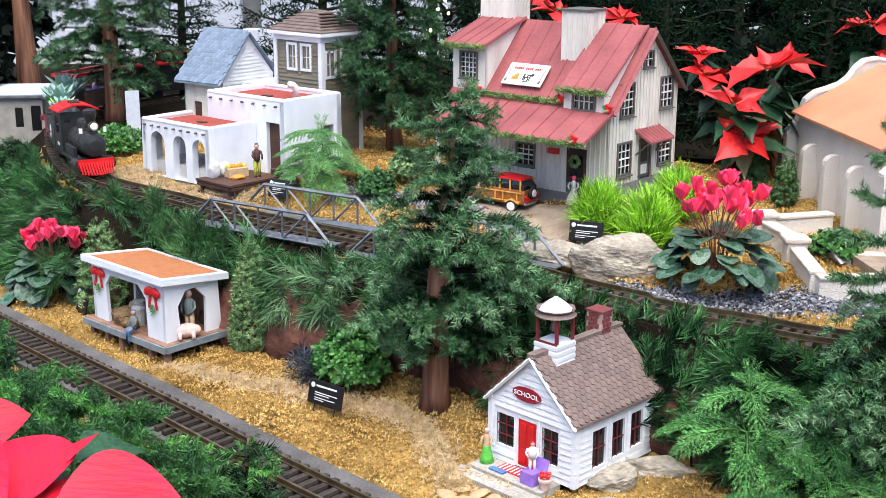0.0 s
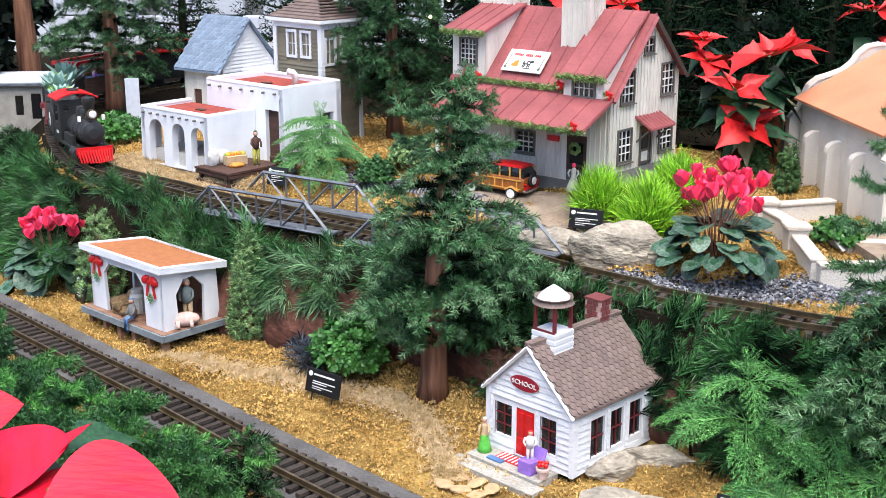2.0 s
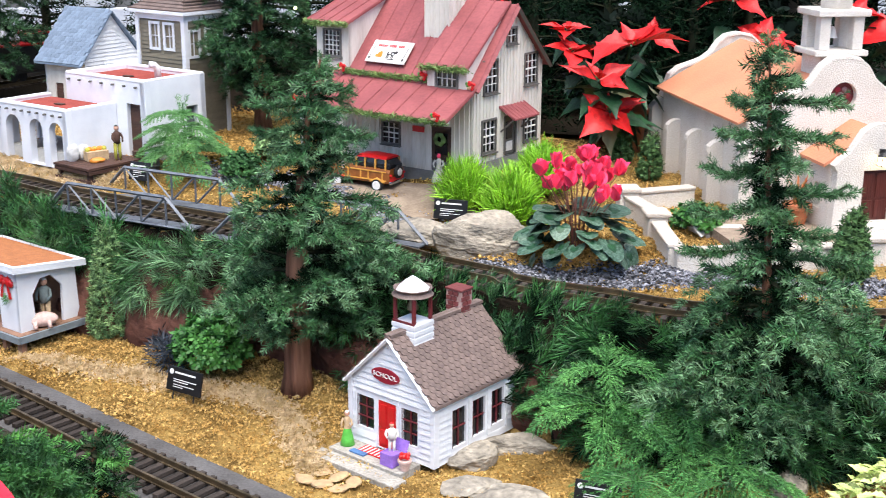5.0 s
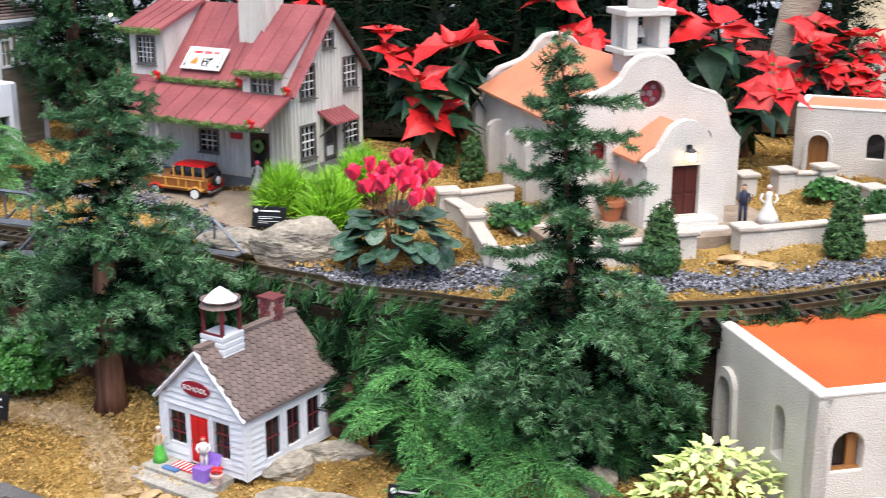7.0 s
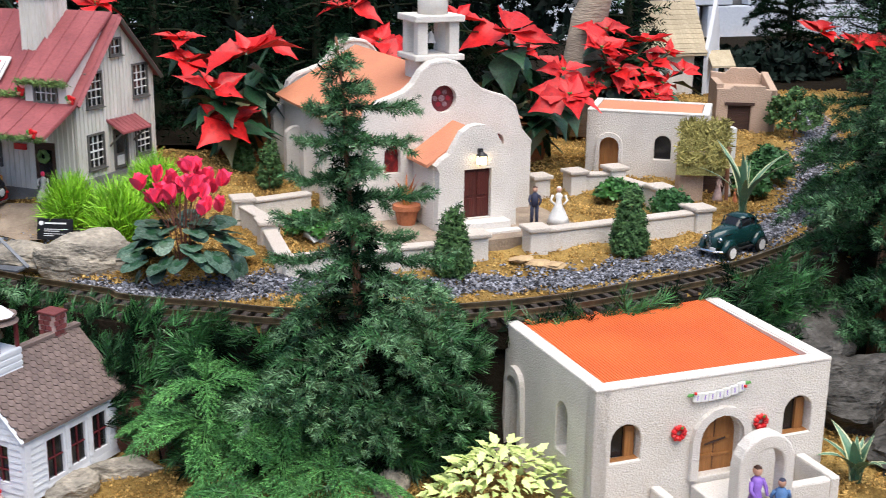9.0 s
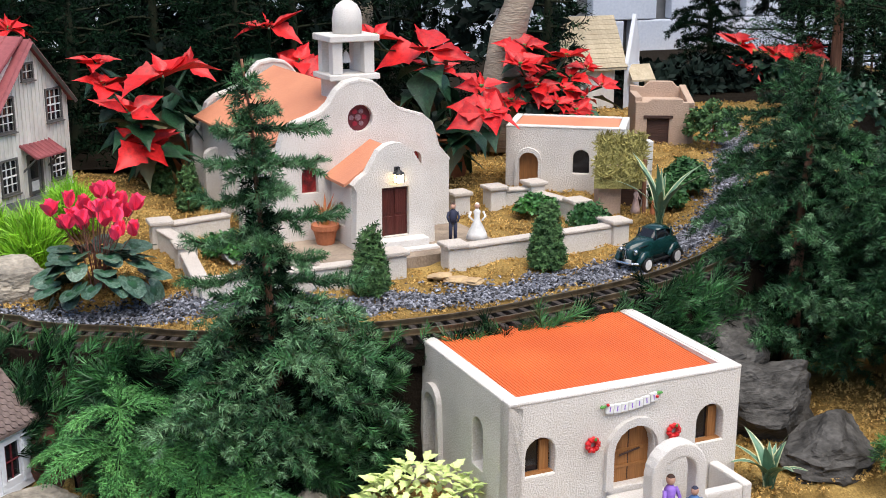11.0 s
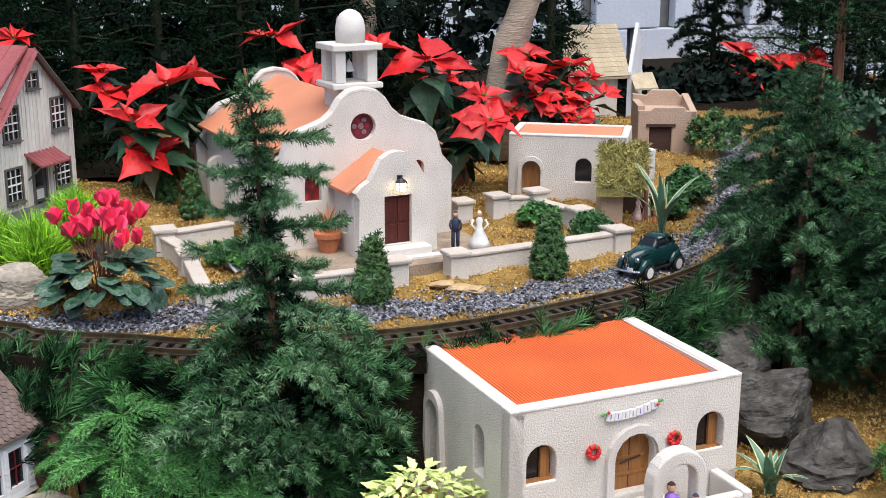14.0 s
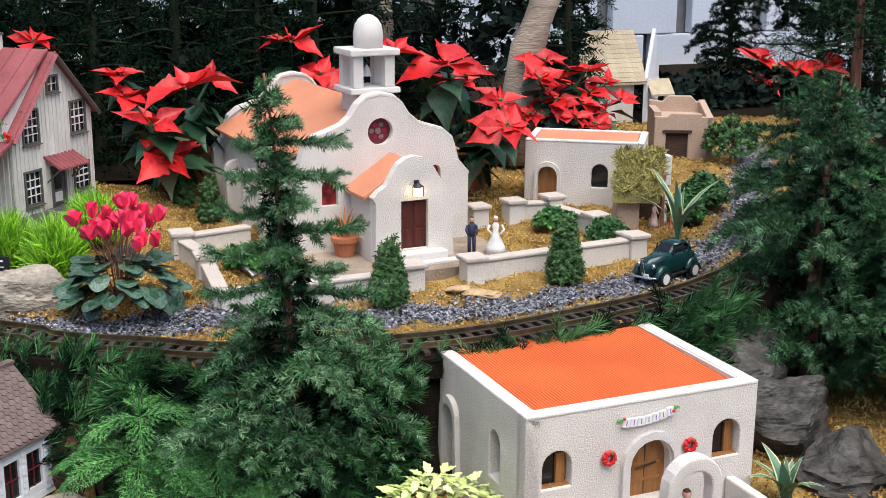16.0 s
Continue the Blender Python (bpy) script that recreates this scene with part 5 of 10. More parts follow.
def farmhouse():
    h = thing("farmhouse", pose(0.3115, 2.1325, 0.2792, 0, 0, -40.85), "pale board-and-batten farmhouse with faded red tin roof", "house")
    L, D, FY = 0.345, 0.199, -0.03
    gable = [(FY, 0), (D, 0), (D, 0.16), (0.0913, 0.264), (FY, 0.134)]
    gh = [(0.003, 0.042, 0.0175, 0.0715), (0.074, 0.107, 0.002, 0.068), (0.139, 0.179, 0.0195, 0.0645), (0.007, 0.045, 0.122, 0.1755), (0.137, 0.177, 0.1235, 0.176), (0.0775, 0.1045, 0.203, 0.227)]
    gm = pose(0, 0, 0, 0, 0, 90)
    gw = part("gable_wall", slab(gable, [rect(*q) for q in gh], 0.006), BOARD, h, "pale vertical board gable wall", m=gm)
    part("gable_wall", slab(gable, [], 0.006), BOARD, h, m=pose(-L + 0.006, 0, 0, 0, 0, 90))
    shared = {}
    i = 0
    y = FY + 0.004
    while y < D:
        ztop = 0.134 + 1.07 * (y - FY) if y < 0.0913 else 0.264 - 0.966 * (y - 0.0913)
        for z0, z1 in spans(0, ztop - 0.002, [(q[2] - 0.006, q[3] + 0.006) for q in gh if q[0] - 0.005 < y < q[1] + 0.005]):
            part("batten", box(y - 0.0011, y + 0.0011, -0.0018, 0, z0, z1), BOARD, gw)
        y += 0.0105
    for k, q in enumerate(gh):
        if k == 1:
            continue
        sash_window(h, gm @ pose(0, 0.001, 0), *q, 2 if k == 5 else 3, 2 if k == 5 else 4, TRIMG, PLASTER, label="sash window with white glazing bars in a grey frame", sill=1)
    dq = gh[1]
    dd = part("door", box(dq[0], dq[1], 0.0005, 0.0025, dq[2], dq[3]), TRIMG, h, "half-glazed side door in grey trim", m=gm)
    part("door_pane", box(dq[0] + 0.007, dq[1] - 0.007, -0.0006, 0.0006, dq[2] + 0.028, dq[3] - 0.006), GLASSD, dd)
    part("door_panel", box(dq[0] + 0.007, dq[1] - 0.007, -0.001, 0.0006, dq[2] + 0.006, dq[2] + 0.023), PLASTER, dd)
    part("door_frame", slab(rect(dq[0] - 0.005, dq[1] + 0.005, dq[2], dq[3] + 0.005), [rect(dq[0], dq[1], dq[2] - 0.0, dq[3])], 0.004), TRIMG, dd, m=pose(0, -0.003, 0))
    aw = part("awning", turned(roof_plane((0.055, 0.0, 0.0925), (0.138, 0.0, 0.0925), (0.138, -0.034, 0.073), (0.055, -0.034, 0.073), 0.003), gm), TINR, h, "small red ribbed awning over the side door")
    for i in range(8):
        x = 0.057 + i * 0.0113
        part("seam", turned(tube([(x, 0.0, 0.0932), (x, -0.034, 0.0737)], 0.0015, 5), gm), TINR, aw)
    for x in (0.06, 0.131):
        part("bracket", turned(tube([(x, 0, 0.045), (x, -0.03, 0.071)], 0.0018, 5), gm), TRIMG, aw)
    # front wall
    fh = [(-0.195, -0.158, 0.02, 0.057), (-0.086, -0.043, -0.02, 0.063)]
    fw = part("front_wall", slab([(-L, -0.02), (0, -0.02), (0, 0.132), (-L, 0.132)], [rect(*q) for q in fh], 0.006), BOARD, h, "vertical board front wall in the shade of the porch", m=pose(0, FY, 0))
    x = -L + 0.004
    while x < 0:
        for z0, z1 in spans(-0.02, 0.12, [(q[2] - 0.006, q[3] + 0.006) for q in fh if q[0] - 0.005 < x < q[1] + 0.005]):
            part("batten", box(x - 0.0011, x + 0.0011, -0.0018, 0, z0, z1), BOARD, fw)
        x += 0.0105
    sash_window(h, pose(0, FY + 0.001, 0), *fh[0], 3, 4, TRIMG, PLASTER, label="dark sash window on the porch", sill=1)
    fd = part("door", box(fh[1][0], fh[1][1], 0.0005, 0.0025, fh[1][2], fh[1][3]), DKWOOD, h, "dark front door with a green wreath", m=pose(0, FY, 0))
    part("door_pane", box(fh[1][0] + 0.008, fh[1][1] - 0.008, -0.0006, 0.0006, 0.012, 0.05), GLASSD, fd)
    part("rear_wall", box(-L + 0.006, -0.006, D - 0.006, D, 0, 0.158), BOARD, h)
    part("foundation", box(-L - 0.002, 0.003, FY + 0.0005, D + 0.004, -0.06, -0.0005), FOUND, h, "grey foundation")
    # main roof
    A, B, C = (-0.035, 0.1355), (0.0913, 0.27), (0.206, 0.1565)
    def slope(p, q, x0, x1, th=0.005, mat=TINR, seams=9, parent=h, name="roof_slope"):
        r = part(name, roof_plane((x0, p[0], p[1]), (x0, q[0], q[1]), (x1, q[0], q[1]), (x1, p[0], p[1]), th), mat, parent, "faded red standing-seam tin roof")
        for i in range(seams + 1):
            x = x0 + 0.002 + (x1 - x0 - 0.004) * i / seams
            part("seam", tube([(x, p[0], p[1] + 0.0008), (x, q[0], q[1] + 0.0008)], 0.0013, 5), mat, r)
        return r
    slope(A, B, -L - 0.012, 0.014, seams=10)
    slope(C, B, -L - 0.012, 0.014, seams=10)
    for p, q in ((A, B), (C, B)):
        part("barge_board", tube([(0.0142, p[0], p[1] - 0.006), (0.0142, q[0], q[1] - 0.006)], [0.0042, 0.0042], 4), TRIMG if p is C else TINR, h)
    # porch
    slope((-0.123, 0.0925), (-0.028, 0.138), -0.325, 0.012, seams=9, name="porch_roof")
    for x in (-0.318, -0.222):
        part("post", box(x - 0.003, x + 0.003, -0.115, -0.109, -0.018, 0.089), BOARD, h)
        for sx in (-1, 1):
            part("brace", tube([(x, -0.112, 0.061), (x + sx * 0.022, -0.112, 0.09)], 0.0016, 5), BOARD, h)
    part("beam", box(-0.325, 0.008, -0.1155, -0.1085, 0.086, 0.093), BOARD, h)
    for z in (0.0, 0.014):
        part("porch_rail", tube([(-0.318, -0.112, z), (-0.222, -0.112, z)], 0.0015, 5), DKWOOD, h)
    # right dormer
    d = part("dormer", slab(rect(-0.09, -0.006, 0.128, 0.168), [rect(-0.068, -0.026, 0.1355, 0.1625)], 0.004), BOARD, h, "small shed dormer", m=pose(0, -0.038, 0))
    for x in (-0.09, -0.01):
        part("dormer_side", slab([(0.004, 0.128), (0.04, 0.163), (0.125, 0.258), (0.04, 0.197), (0.004, 0.168)], [], 0.004), BOARD, d, m=pose(x + 0.004, 0, 0, 0, 0, 90))
    sash_window(d, pose(0, 0.001, 0), -0.068, -0.026, 0.1355, 0.1625, 4, 2, TRIMG, PLASTER, label="low dormer window")
    slope((-0.045, 0.169), (0.089, 0.274), -0.1, 0.0, th=0.004, seams=3, name="dormer_roof")
    # left dormer
    d = part("dormer", slab(rect(-0.355, -0.278, 0.13, 0.231), [rect(-0.3345, -0.298, 0.168, 0.2125)], 0.005), BOARD, h, "tall dormer with a sash window", m=pose(0, -0.026, 0))
    part("dormer_side", turned(slab([(0, 0.13), (0.115, 0.253), (0.115, 0.272), (0, 0.231)], [], 0.004), pose(-0.278, 0.001, 0, 0, 0, 90)), BOARD, d)
    part("dormer_side", turned(slab([(0, 0.13), (0.115, 0.253), (0.115, 0.272), (0, 0.231)], [], 0.004), pose(-0.35, 0.001, 0, 0, 0, 90)), BOARD, d)
    sash_window(d, pose(0, 0.001, 0), -0.3345, -0.298, 0.168, 0.2125, 4, 5, TRIMG, PLASTER, label="sash window with white glazing bars in a grey frame", sill=1)
    slope((-0.042, 0.229), (0.088, 0.274), -0.37, -0.269, th=0.004, seams=4, name="dormer_roof")
    # boarded box chimneys
    for x0, x1, y0, y1, z0, z1 in ((-0.147, -0.094, 0.033, 0.088, 0.18, 0.2955), (-0.372, -0.292, 0.078, 0.125, 0.2, 0.34)):
        c = part("chimney", box(x0, x1, y0, y1, z0, z1), BOARD, h, "square boarded chimney")
        for i in range(6):
            x = x0 + (x1 - x0) * i / 5
            part("batten", box(x - 0.001, x + 0.001, y0 - 0.0014, y0, z0, z1), BOARD, c)
            yy = y0 + (y1 - y0) * i / 5
            part("batten", box(x1, x1 + 0.0014, yy - 0.001, yy + 0.001, z0, z1), BOARD, c)
        part("cap", box(x0 - 0.003, x1 + 0.003, y0 - 0.003, y1 + 0.003, z1, z1 + 0.004), TRIMG, c)
    # sign on the roof
    sg = part("roof_sign", box(-0.0445, 0.0445, -0.0015, 0.0015, -0.0245, 0.0245, bevel=0.0008), PLASTER, h, "white painted dairy sign with a cow", m=pose(-0.2, -0.0035, 0.179, -44, 0, 0))
    for x0, x1, hh in ((-0.03, -0.009, 0.0024), (-0.005, 0.012, 0.0028), (0.016, 0.03, 0.0024)):
        n = max(int((x1 - x0) / 0.0036), 1)
        for k in range(n):
            part("word_bar", box(x0 + (x1 - x0) * k / n, x0 + (x1 - x0) * (k + 0.7) / n, -0.0021, -0.0014, 0.0125 - hh, 0.0125 + hh), REDP, sg)
    for x, z, w, hh in ((0.006, -0.004, 0.0085, 0.004), (0.017, -0.001, 0.003, 0.003), (-0.0005, -0.0105, 0.0012, 0.004), (0.003, -0.0105, 0.0012, 0.004), (0.01, -0.0105, 0.0012, 0.004), (0.0135, -0.0105, 0.0012, 0.004), (0.009, -0.0165, 0.009, 0.0009)):
        part("cow_shape", box(x - w, x + w, -0.0022, -0.0015, z - hh, z + hh, bevel=0.0003), BLACKS, sg)
    for x, z, w, hh in ((0.004, -0.0035, 0.0022, 0.002), (0.011, -0.005, 0.0016, 0.0015)):
        part("cow_patch", box(x - w, x + w, -0.0026, -0.0021, z - hh, z + hh), PLASTER, sg)
    for x, z, w, hh in ((-0.019, -0.0105, 0.0075, 0.003), (-0.0175, -0.005, 0.005, 0.0026), (-0.0165, -0.001, 0.002, 0.0015)):
        part("cheese_shape", box(x - w, x + w, -0.0022, -0.0015, z - hh, z + hh, bevel=0.0003), PUMP, sg)
    for x in (-0.038, 0.038):
        part("spoon_shape", tube([(x, -0.0018, -0.014), (x + 0.001, -0.0018, 0.013)], 0.0008, 5), TRIMG, sg)
        part("spoon_bowl", blob(0.0032, (1, 0.3, 1.1), 0, 1, 1), TRIMG, sg, m=pose(x, -0.002, -0.016))
    part("red_sign", box(-0.124, -0.1, FY - 0.006, FY - 0.002, 0.048, 0.058), REDP, h, "small red sign by the front door")
    return h


HOUSE = farmhouse()

# ---- rocks, gravel and walls of the setting ----


def rock(x, y, z, r, squash, seed, material, label, name="rock", turn=0.0, sub=3, flat=0.8, rough=0.22, group="", layer=0.0):
    ob = part(name, blob(r, squash, rough, seed, sub, flat, layer), material, m=pose(x, y, z, random.Random(seed).uniform(-8, 8), 0, turn))
    tagged(ob, label, "rock", group)
    return ob


k = 0
for x in np.arange(-0.62, 1.26, 0.085):
    k += 1
    y = float(np.interp(x, EDGE_X, EDGE_Y))
    if x > 0.75:
        y += 0.03
    r = random.Random(k)
    rock(x + r.uniform(-0.015, 0.015), y - 0.015 + r.uniform(-0.012, 0.012), (0.05 if x < 0.12 else 0.03) + r.uniform(-0.01, 0.02), (0.078 if x < 0.12 else 0.066) * r.uniform(0.85, 1.2), (1.0, 0.55, 1.15), k, STONE_R, "red-brown boulder facing the terrace wall", "boulder", r.uniform(-50, -20) if x < 0.7 else 0, group="boulders of the terrace wall")
for x, y, r, q, s in ((-0.22, 1.97, 0.1, (1.1, 0.6, 1.05), 41), (-0.12, 1.9, 0.075, (1.0, 0.6, 0.95), 42), (-0.36, 2.06, 0.085, (1.2, 0.6, 1.1), 43), (0.08, 1.77, 0.07, (1.3, 0.6, 0.8), 44), (0.34, 1.635, 0.07, (1.3, 0.5, 0.9), 45)):
    rock(x, y, 0.06, r, q, s, STONE_R, "large red-brown boulder under the garland", "boulder", -35, group="boulders of the terrace wall")
rock(0.288, 1.905, 0.2, 0.074, (1.05, 0.7, 0.85), 51, STONE_P, "pale layered rock beside the track", turn=-12, sub=5, flat=1.0, rough=0.14, layer=0.45)
rock(0.2, 1.945, 0.2, 0.055, (1.5, 0.7, 0.42), 52, STONE_P, "flat pale rock beside the bridge", turn=-30, sub=4, layer=0.3)
for x, y, z, r, q, s in ((1.335, 1.4, 0.045, 0.088, (1.05, 0.75, 0.95), 61), (1.36, 1.285, 0.015, 0.085, (1.25, 0.75, 0.48), 62), (1.335, 1.525, 0.085, 0.11, (1.2, 0.75, 0.8), 63), (1.27, 1.52, 0.06, 0.07, (1.1, 0.8, 0.9), 66)):
    rock(x, y, z, r, q, s, STONE_D, "dark grey layered boulder beside the mission house", "boulder", 20 * (s - 61), sub=4, flat=1.0, rough=0.2, group="slate boulders", layer=0.15)
for x, y, r, q, s, t in ((0.236, 1.512, 0.03, (1.2, 0.75, 0.75), 71, 30), (0.3, 1.552, 0.034, (1.5, 0.7, 0.6), 72, -8), (0.225, 1.44, 0.032, (1.5, 0.8, 0.35), 73, 10), (0.27, 1.4, 0.035, (1.5, 0.9, 0.4), 74, -20), (0.66, 1.455, 0.036, (1.2, 0.8, 0.75), 75, 20), (0.625, 1.4, 0.034, (1.3, 0.8, 0.6), 76, 60), (0.6, 1.44, 0.026, (1.2, 0.8, 0.6), 77, 10), (0.775, 1.44, 0.03, (1.4, 0.8, 0.5), 78, 0), (0.5, 1.5, 0.03, (1.3, 0.8, 0.5), 79, 40), (0.42, 1.44, 0.03, (1.4, 0.8, 0.5), 80, 0)):
    rock(x, y, gz(x, y) + r * q[2] * 0.35, r, q, s, STONE_P, "pale grey flat-topped stone on the moss", "stone", t, group="pale stones by the school")
for x, y, t in ((0.945, 1.735, 10), (0.965, 1.715, -25), (0.985, 1.7, 5)):
    ob = part("stepping_stone", blob(0.018, (1.3, 0.9, 0.34), 0.2, int(t + 90), 3, 0.9), TAN, m=pose(x, y, gz(x, y) + 0.007, 0, 0, t))
    tagged(ob, "tan stepping stone before the church gate", "stone", "stepping stones")
for i in range(6):
    x, y = 0.03 + 0.022 * (i % 3) - 0.02 * (i // 3), 1.5 - 0.016 * (i % 3) - 0.018 * (i // 3)
    ob = part("flagstone", blob(0.014, (1.2, 0.85, 0.25), 0.2, 300 + i, 2, 0.7), TAN, m=pose(x, y, gz(x, y) + 0.002, 0, 0, 40 * i))
    tagged(ob, "cream flagstone in front of the school steps", "stone", "flagstones")


def gravel_along(xs, ys, half, count, name, label, seed, size=0.0032):
    """A strip of loose slate chips lying on the ground."""
    rng = np.random.default_rng(seed)
    line = smooth_path(xs, ys, 0.003)
    side, _ = sideways(line)
    i = rng.integers(0, len(line), count)
    off = rng.normal(0, half * 0.52, count)
    xy = line[i] + side[i] * off[:, None]
    z = np.array([gz(*p) + lumps(*p) for p in xy]) + rng.uniform(-0.001, 0.0035, count)
    v = np.array([(-1, -0.7, -0.4), (1, -0.6, -0.4), (0.8, 0.7, -0.4), (-0.9, 0.6, -0.4), (-0.35, -0.2, 0.4), (0.55, 0.15, 0.35)])
    f = [(0, 1, 5), (0, 5, 4), (1, 2, 5), (2, 3, 4), (2, 4, 5), (3, 0, 4)]
    d = np.stack([rng.normal(0, 0.5, count), rng.normal(0, 0.5, count), np.ones(count)], 1)
    vv, ff = scatter(v, f, np.column_stack([xy, z]), d, rng.uniform(0.5, 1.25, count) * size, rng)
    ob = part(name, mesh_of(name, vv, ff, SLATE), SLATE)
    tagged(ob, label, "gravel", kind="stuff")


GRAVEL_X = [0.2, 0.33, 0.48, 0.64, 0.8, 0.87, 1.035, 1.2, 1.42, 1.59, 1.73, 1.92, 2.05]
GRAVEL_Y = [1.83, 1.775, 1.76, 1.73, 1.69, 1.668, 1.655, 1.67, 1.76, 1.9, 2.08, 2.33, 2.6]
gravel_along(GRAVEL_X, GRAVEL_Y, 0.04, 24000, "slate_gravel", "blue-grey slate chips along the terrace track", 5)
gravel_along([-0.2, -0.1, -0.02, 0.06, 0.12, 0.19, 0.24], [2.31, 2.28, 2.235, 2.15, 2.07, 2.01, 1.95], 0.03, 7000, "slate_gravel", "blue-grey slate chips beside the farmhouse drive", 6)
straw = thing("straw_path", pose(0, 0, 0), "pale straw path in front of the adobe arcade", "path", kind="structure")


def patch(parent, pts, material, name, lift=0.003):
    """A thin sheet on the ground inside an outline."""
    bm = bmesh.new()
    vs = [bm.verts.new((x, y, 0)) for x, y in pts]
    bm.faces.new(vs)
    bmesh.ops.triangulate(bm, faces=bm.faces)
    for _ in range(4):
        bmesh.ops.subdivide_edges(bm, edges=[e for e in bm.edges if e.calc_length() > 0.02], cuts=1, use_grid_fill=False)
        bmesh.ops.triangulate(bm, faces=bm.faces)
    for v in bm.verts:
        v.co.z = gz(v.co.x, v.co.y) + 0.3 * lumps(v.co.x, v.co.y) + lift
    return part(name, bm, material, parent, smooth=True)


patch(straw, [(-0.72, 2.48), (-0.64, 2.42), (-0.55, 2.35), (-0.46, 2.29), (-0.4, 2.27), (-0.38, 2.33), (-0.45, 2.38), (-0.52, 2.44), (-0.6, 2.5), (-0.68, 2.53)], STRAW, "straw", -0.0005)
drive = thing("farm_drive", pose(0, 0, 0), "packed pale brown drive before the farmhouse porch", "path", kind="structure")
patch(drive, [(-0.02, 2.3), (0.02, 2.2), (0.1, 2.1), (0.2, 2.03), (0.28, 2.02), (0.3, 2.06), (0.24, 2.12), (0.13, 2.2), (0.05, 2.28)], DIRTW, "drive", 0.005)


STUCCO_C = shade("stucco_coping", (0.58, 0.52, 0.46), (0.49, 0.43, 0.37), 0.9, 14, 0.7, 520, fine=0.4)


def low_wall(p, q, h=0.042, base=None):
    """One run of the churchyard wall."""
    x0, y0, x1, y1 = *p, *q
    n = math.hypot(x1 - x0, y1 - y0)
    a = math.degrees(math.atan2(y1 - y0, x1 - x0))
    z = min(gz(*p), gz(*q)) if base is None else base
    w = thing("yard_wall", pose(x0, y0, z, 0, 0, a), "low cream stucco churchyard wall with flat coping", "wall", "churchyard walls")
    part("wall", box(0, n, -0.01, 0.01, -0.03, h, bevel=0.002), STUCCO, w)
    part("coping", box(-0.001, n + 0.001, -0.0125, 0.0125, h, h + 0.006, bevel=0.002), STUCCO_C, w)


def pier(x, y, a=0, h=0.034):
    w = thing("yard_pier", pose(x, y, gz(x, y), 0, 0, a), "square cream stucco gate pier with a flat cap", "pier", "churchyard piers")
    part("shaft", box(-0.0165, 0.0165, -0.0165, 0.0165, -0.03, h, bevel=0.002), STUCCO, w)
    part("cap", box(-0.021, 0.021, -0.021, 0.021, h, h + 0.008, bevel=0.0025), STUCCO_C, w)


for p, q, h in (((0.557, 2.045), (0.577, 1.94), 0.035), ((0.577, 1.92), (0.568, 1.775), 0.031), ((0.566, 1.765), (0.868, 1.775), 0.029), ((0.995, 1.778), (1.3, 1.815), 0.029), ((1.312, 1.825), (1.3, 1.935), 0.029), ((1.3, 1.955), (1.275, 2.06), 0.029), ((1.265, 2.07), (1.205, 2.075), 0.027), ((0.57, 2.05), (0.68, 2.08), 0.029)):
    low_wall(p, q, h)
for x, y, a in ((0.557, 2.05, 0), (0.577, 1.93, 0), (0.88, 1.775, 3), (0.985, 1.776, 3), (1.312, 1.815, 5), (1.303, 1.945, 5), (1.275, 2.07, 5), (1.194, 2.075, 5), (1.118, 2.07, 5), (0.735, 1.79, 3)):
    pier(x, y, a)
for p, q in (((0.62, 1.995), (0.66, 1.93)), ((0.66, 1.93), (0.72, 1.92))):
    low_wall(p, q, 0.008)


# ---- truss bridge ----
def bridge_span(i0, i1, label):
    b = thing("truss_bridge", pose(0, 0, 0), label, "bridge", "bridge spans")
    side, d = sideways(UPPER_LINE)
    p0, p1 = UPPER_LINE[i0], UPPER_LINE[i1]
    z = float(UPPER_Z[(i0 + i1) // 2]) + 0.002
    n = np.array([-(p1 - p0)[1], (p1 - p0)[0]])
    n /= np.linalg.norm(n)
    H, panels = 0.05, 6
    for o in (-0.06, 0.085):
        a, c = p0 + n * o, p1 + n * o
        P = [tuple(a + (c - a) * k / panels) for k in range(panels + 1)]
        bot = [Vector((x, y, z)) for x, y in P]
        tp = [Vector((x, y, z + H)) for x, y in P]
        def bar(u, v, w=0.0026):
            part("member", tube([u, v], w, 4), STEEL, b)
        bar(bot[0], bot[-1], 0.003)
        bar(tp[1], tp[-2], 0.0032)
        bar(bot[0], tp[1], 0.0032)
        bar(bot[-1], tp[-2], 0.0032)
        for k in range(1, panels):
            bar(bot[k], tp[k], 0.0019)
            if k < panels - 1:
                bar(tp[k] if k < panels / 2 else bot[k], bot[k + 1] if k < panels / 2 else tp[k + 1], 0.0021)
    for o in (-0.048, 0.066):
        a, c = p0 + n * o, p1 + n * o
        e = n * 0.011
        part("walkway_plate", roof_plane((*(a - e), z + 0.003), (*(a + e), z + 0.003), (*(c + e), z + 0.003), (*(c - e), z + 0.003), 0.003), STEEL, b, "flat blue-grey deck plate")
    return b


SPAN = [int(np.argmin(np.abs(UPPER_LINE[:, 0] - x) + (UPPER_LINE[:, 1] > 2.6) * 9)) for x in (-0.415, -0.145, -0.12, 0.155)]
bridge_span(SPAN[0], SPAN[1], "blue-grey steel truss span carrying the terrace track")
bridge_span(SPAN[2], SPAN[3], "longer blue-grey steel truss span behind the tall conifer")

# ---- farther buildings ----


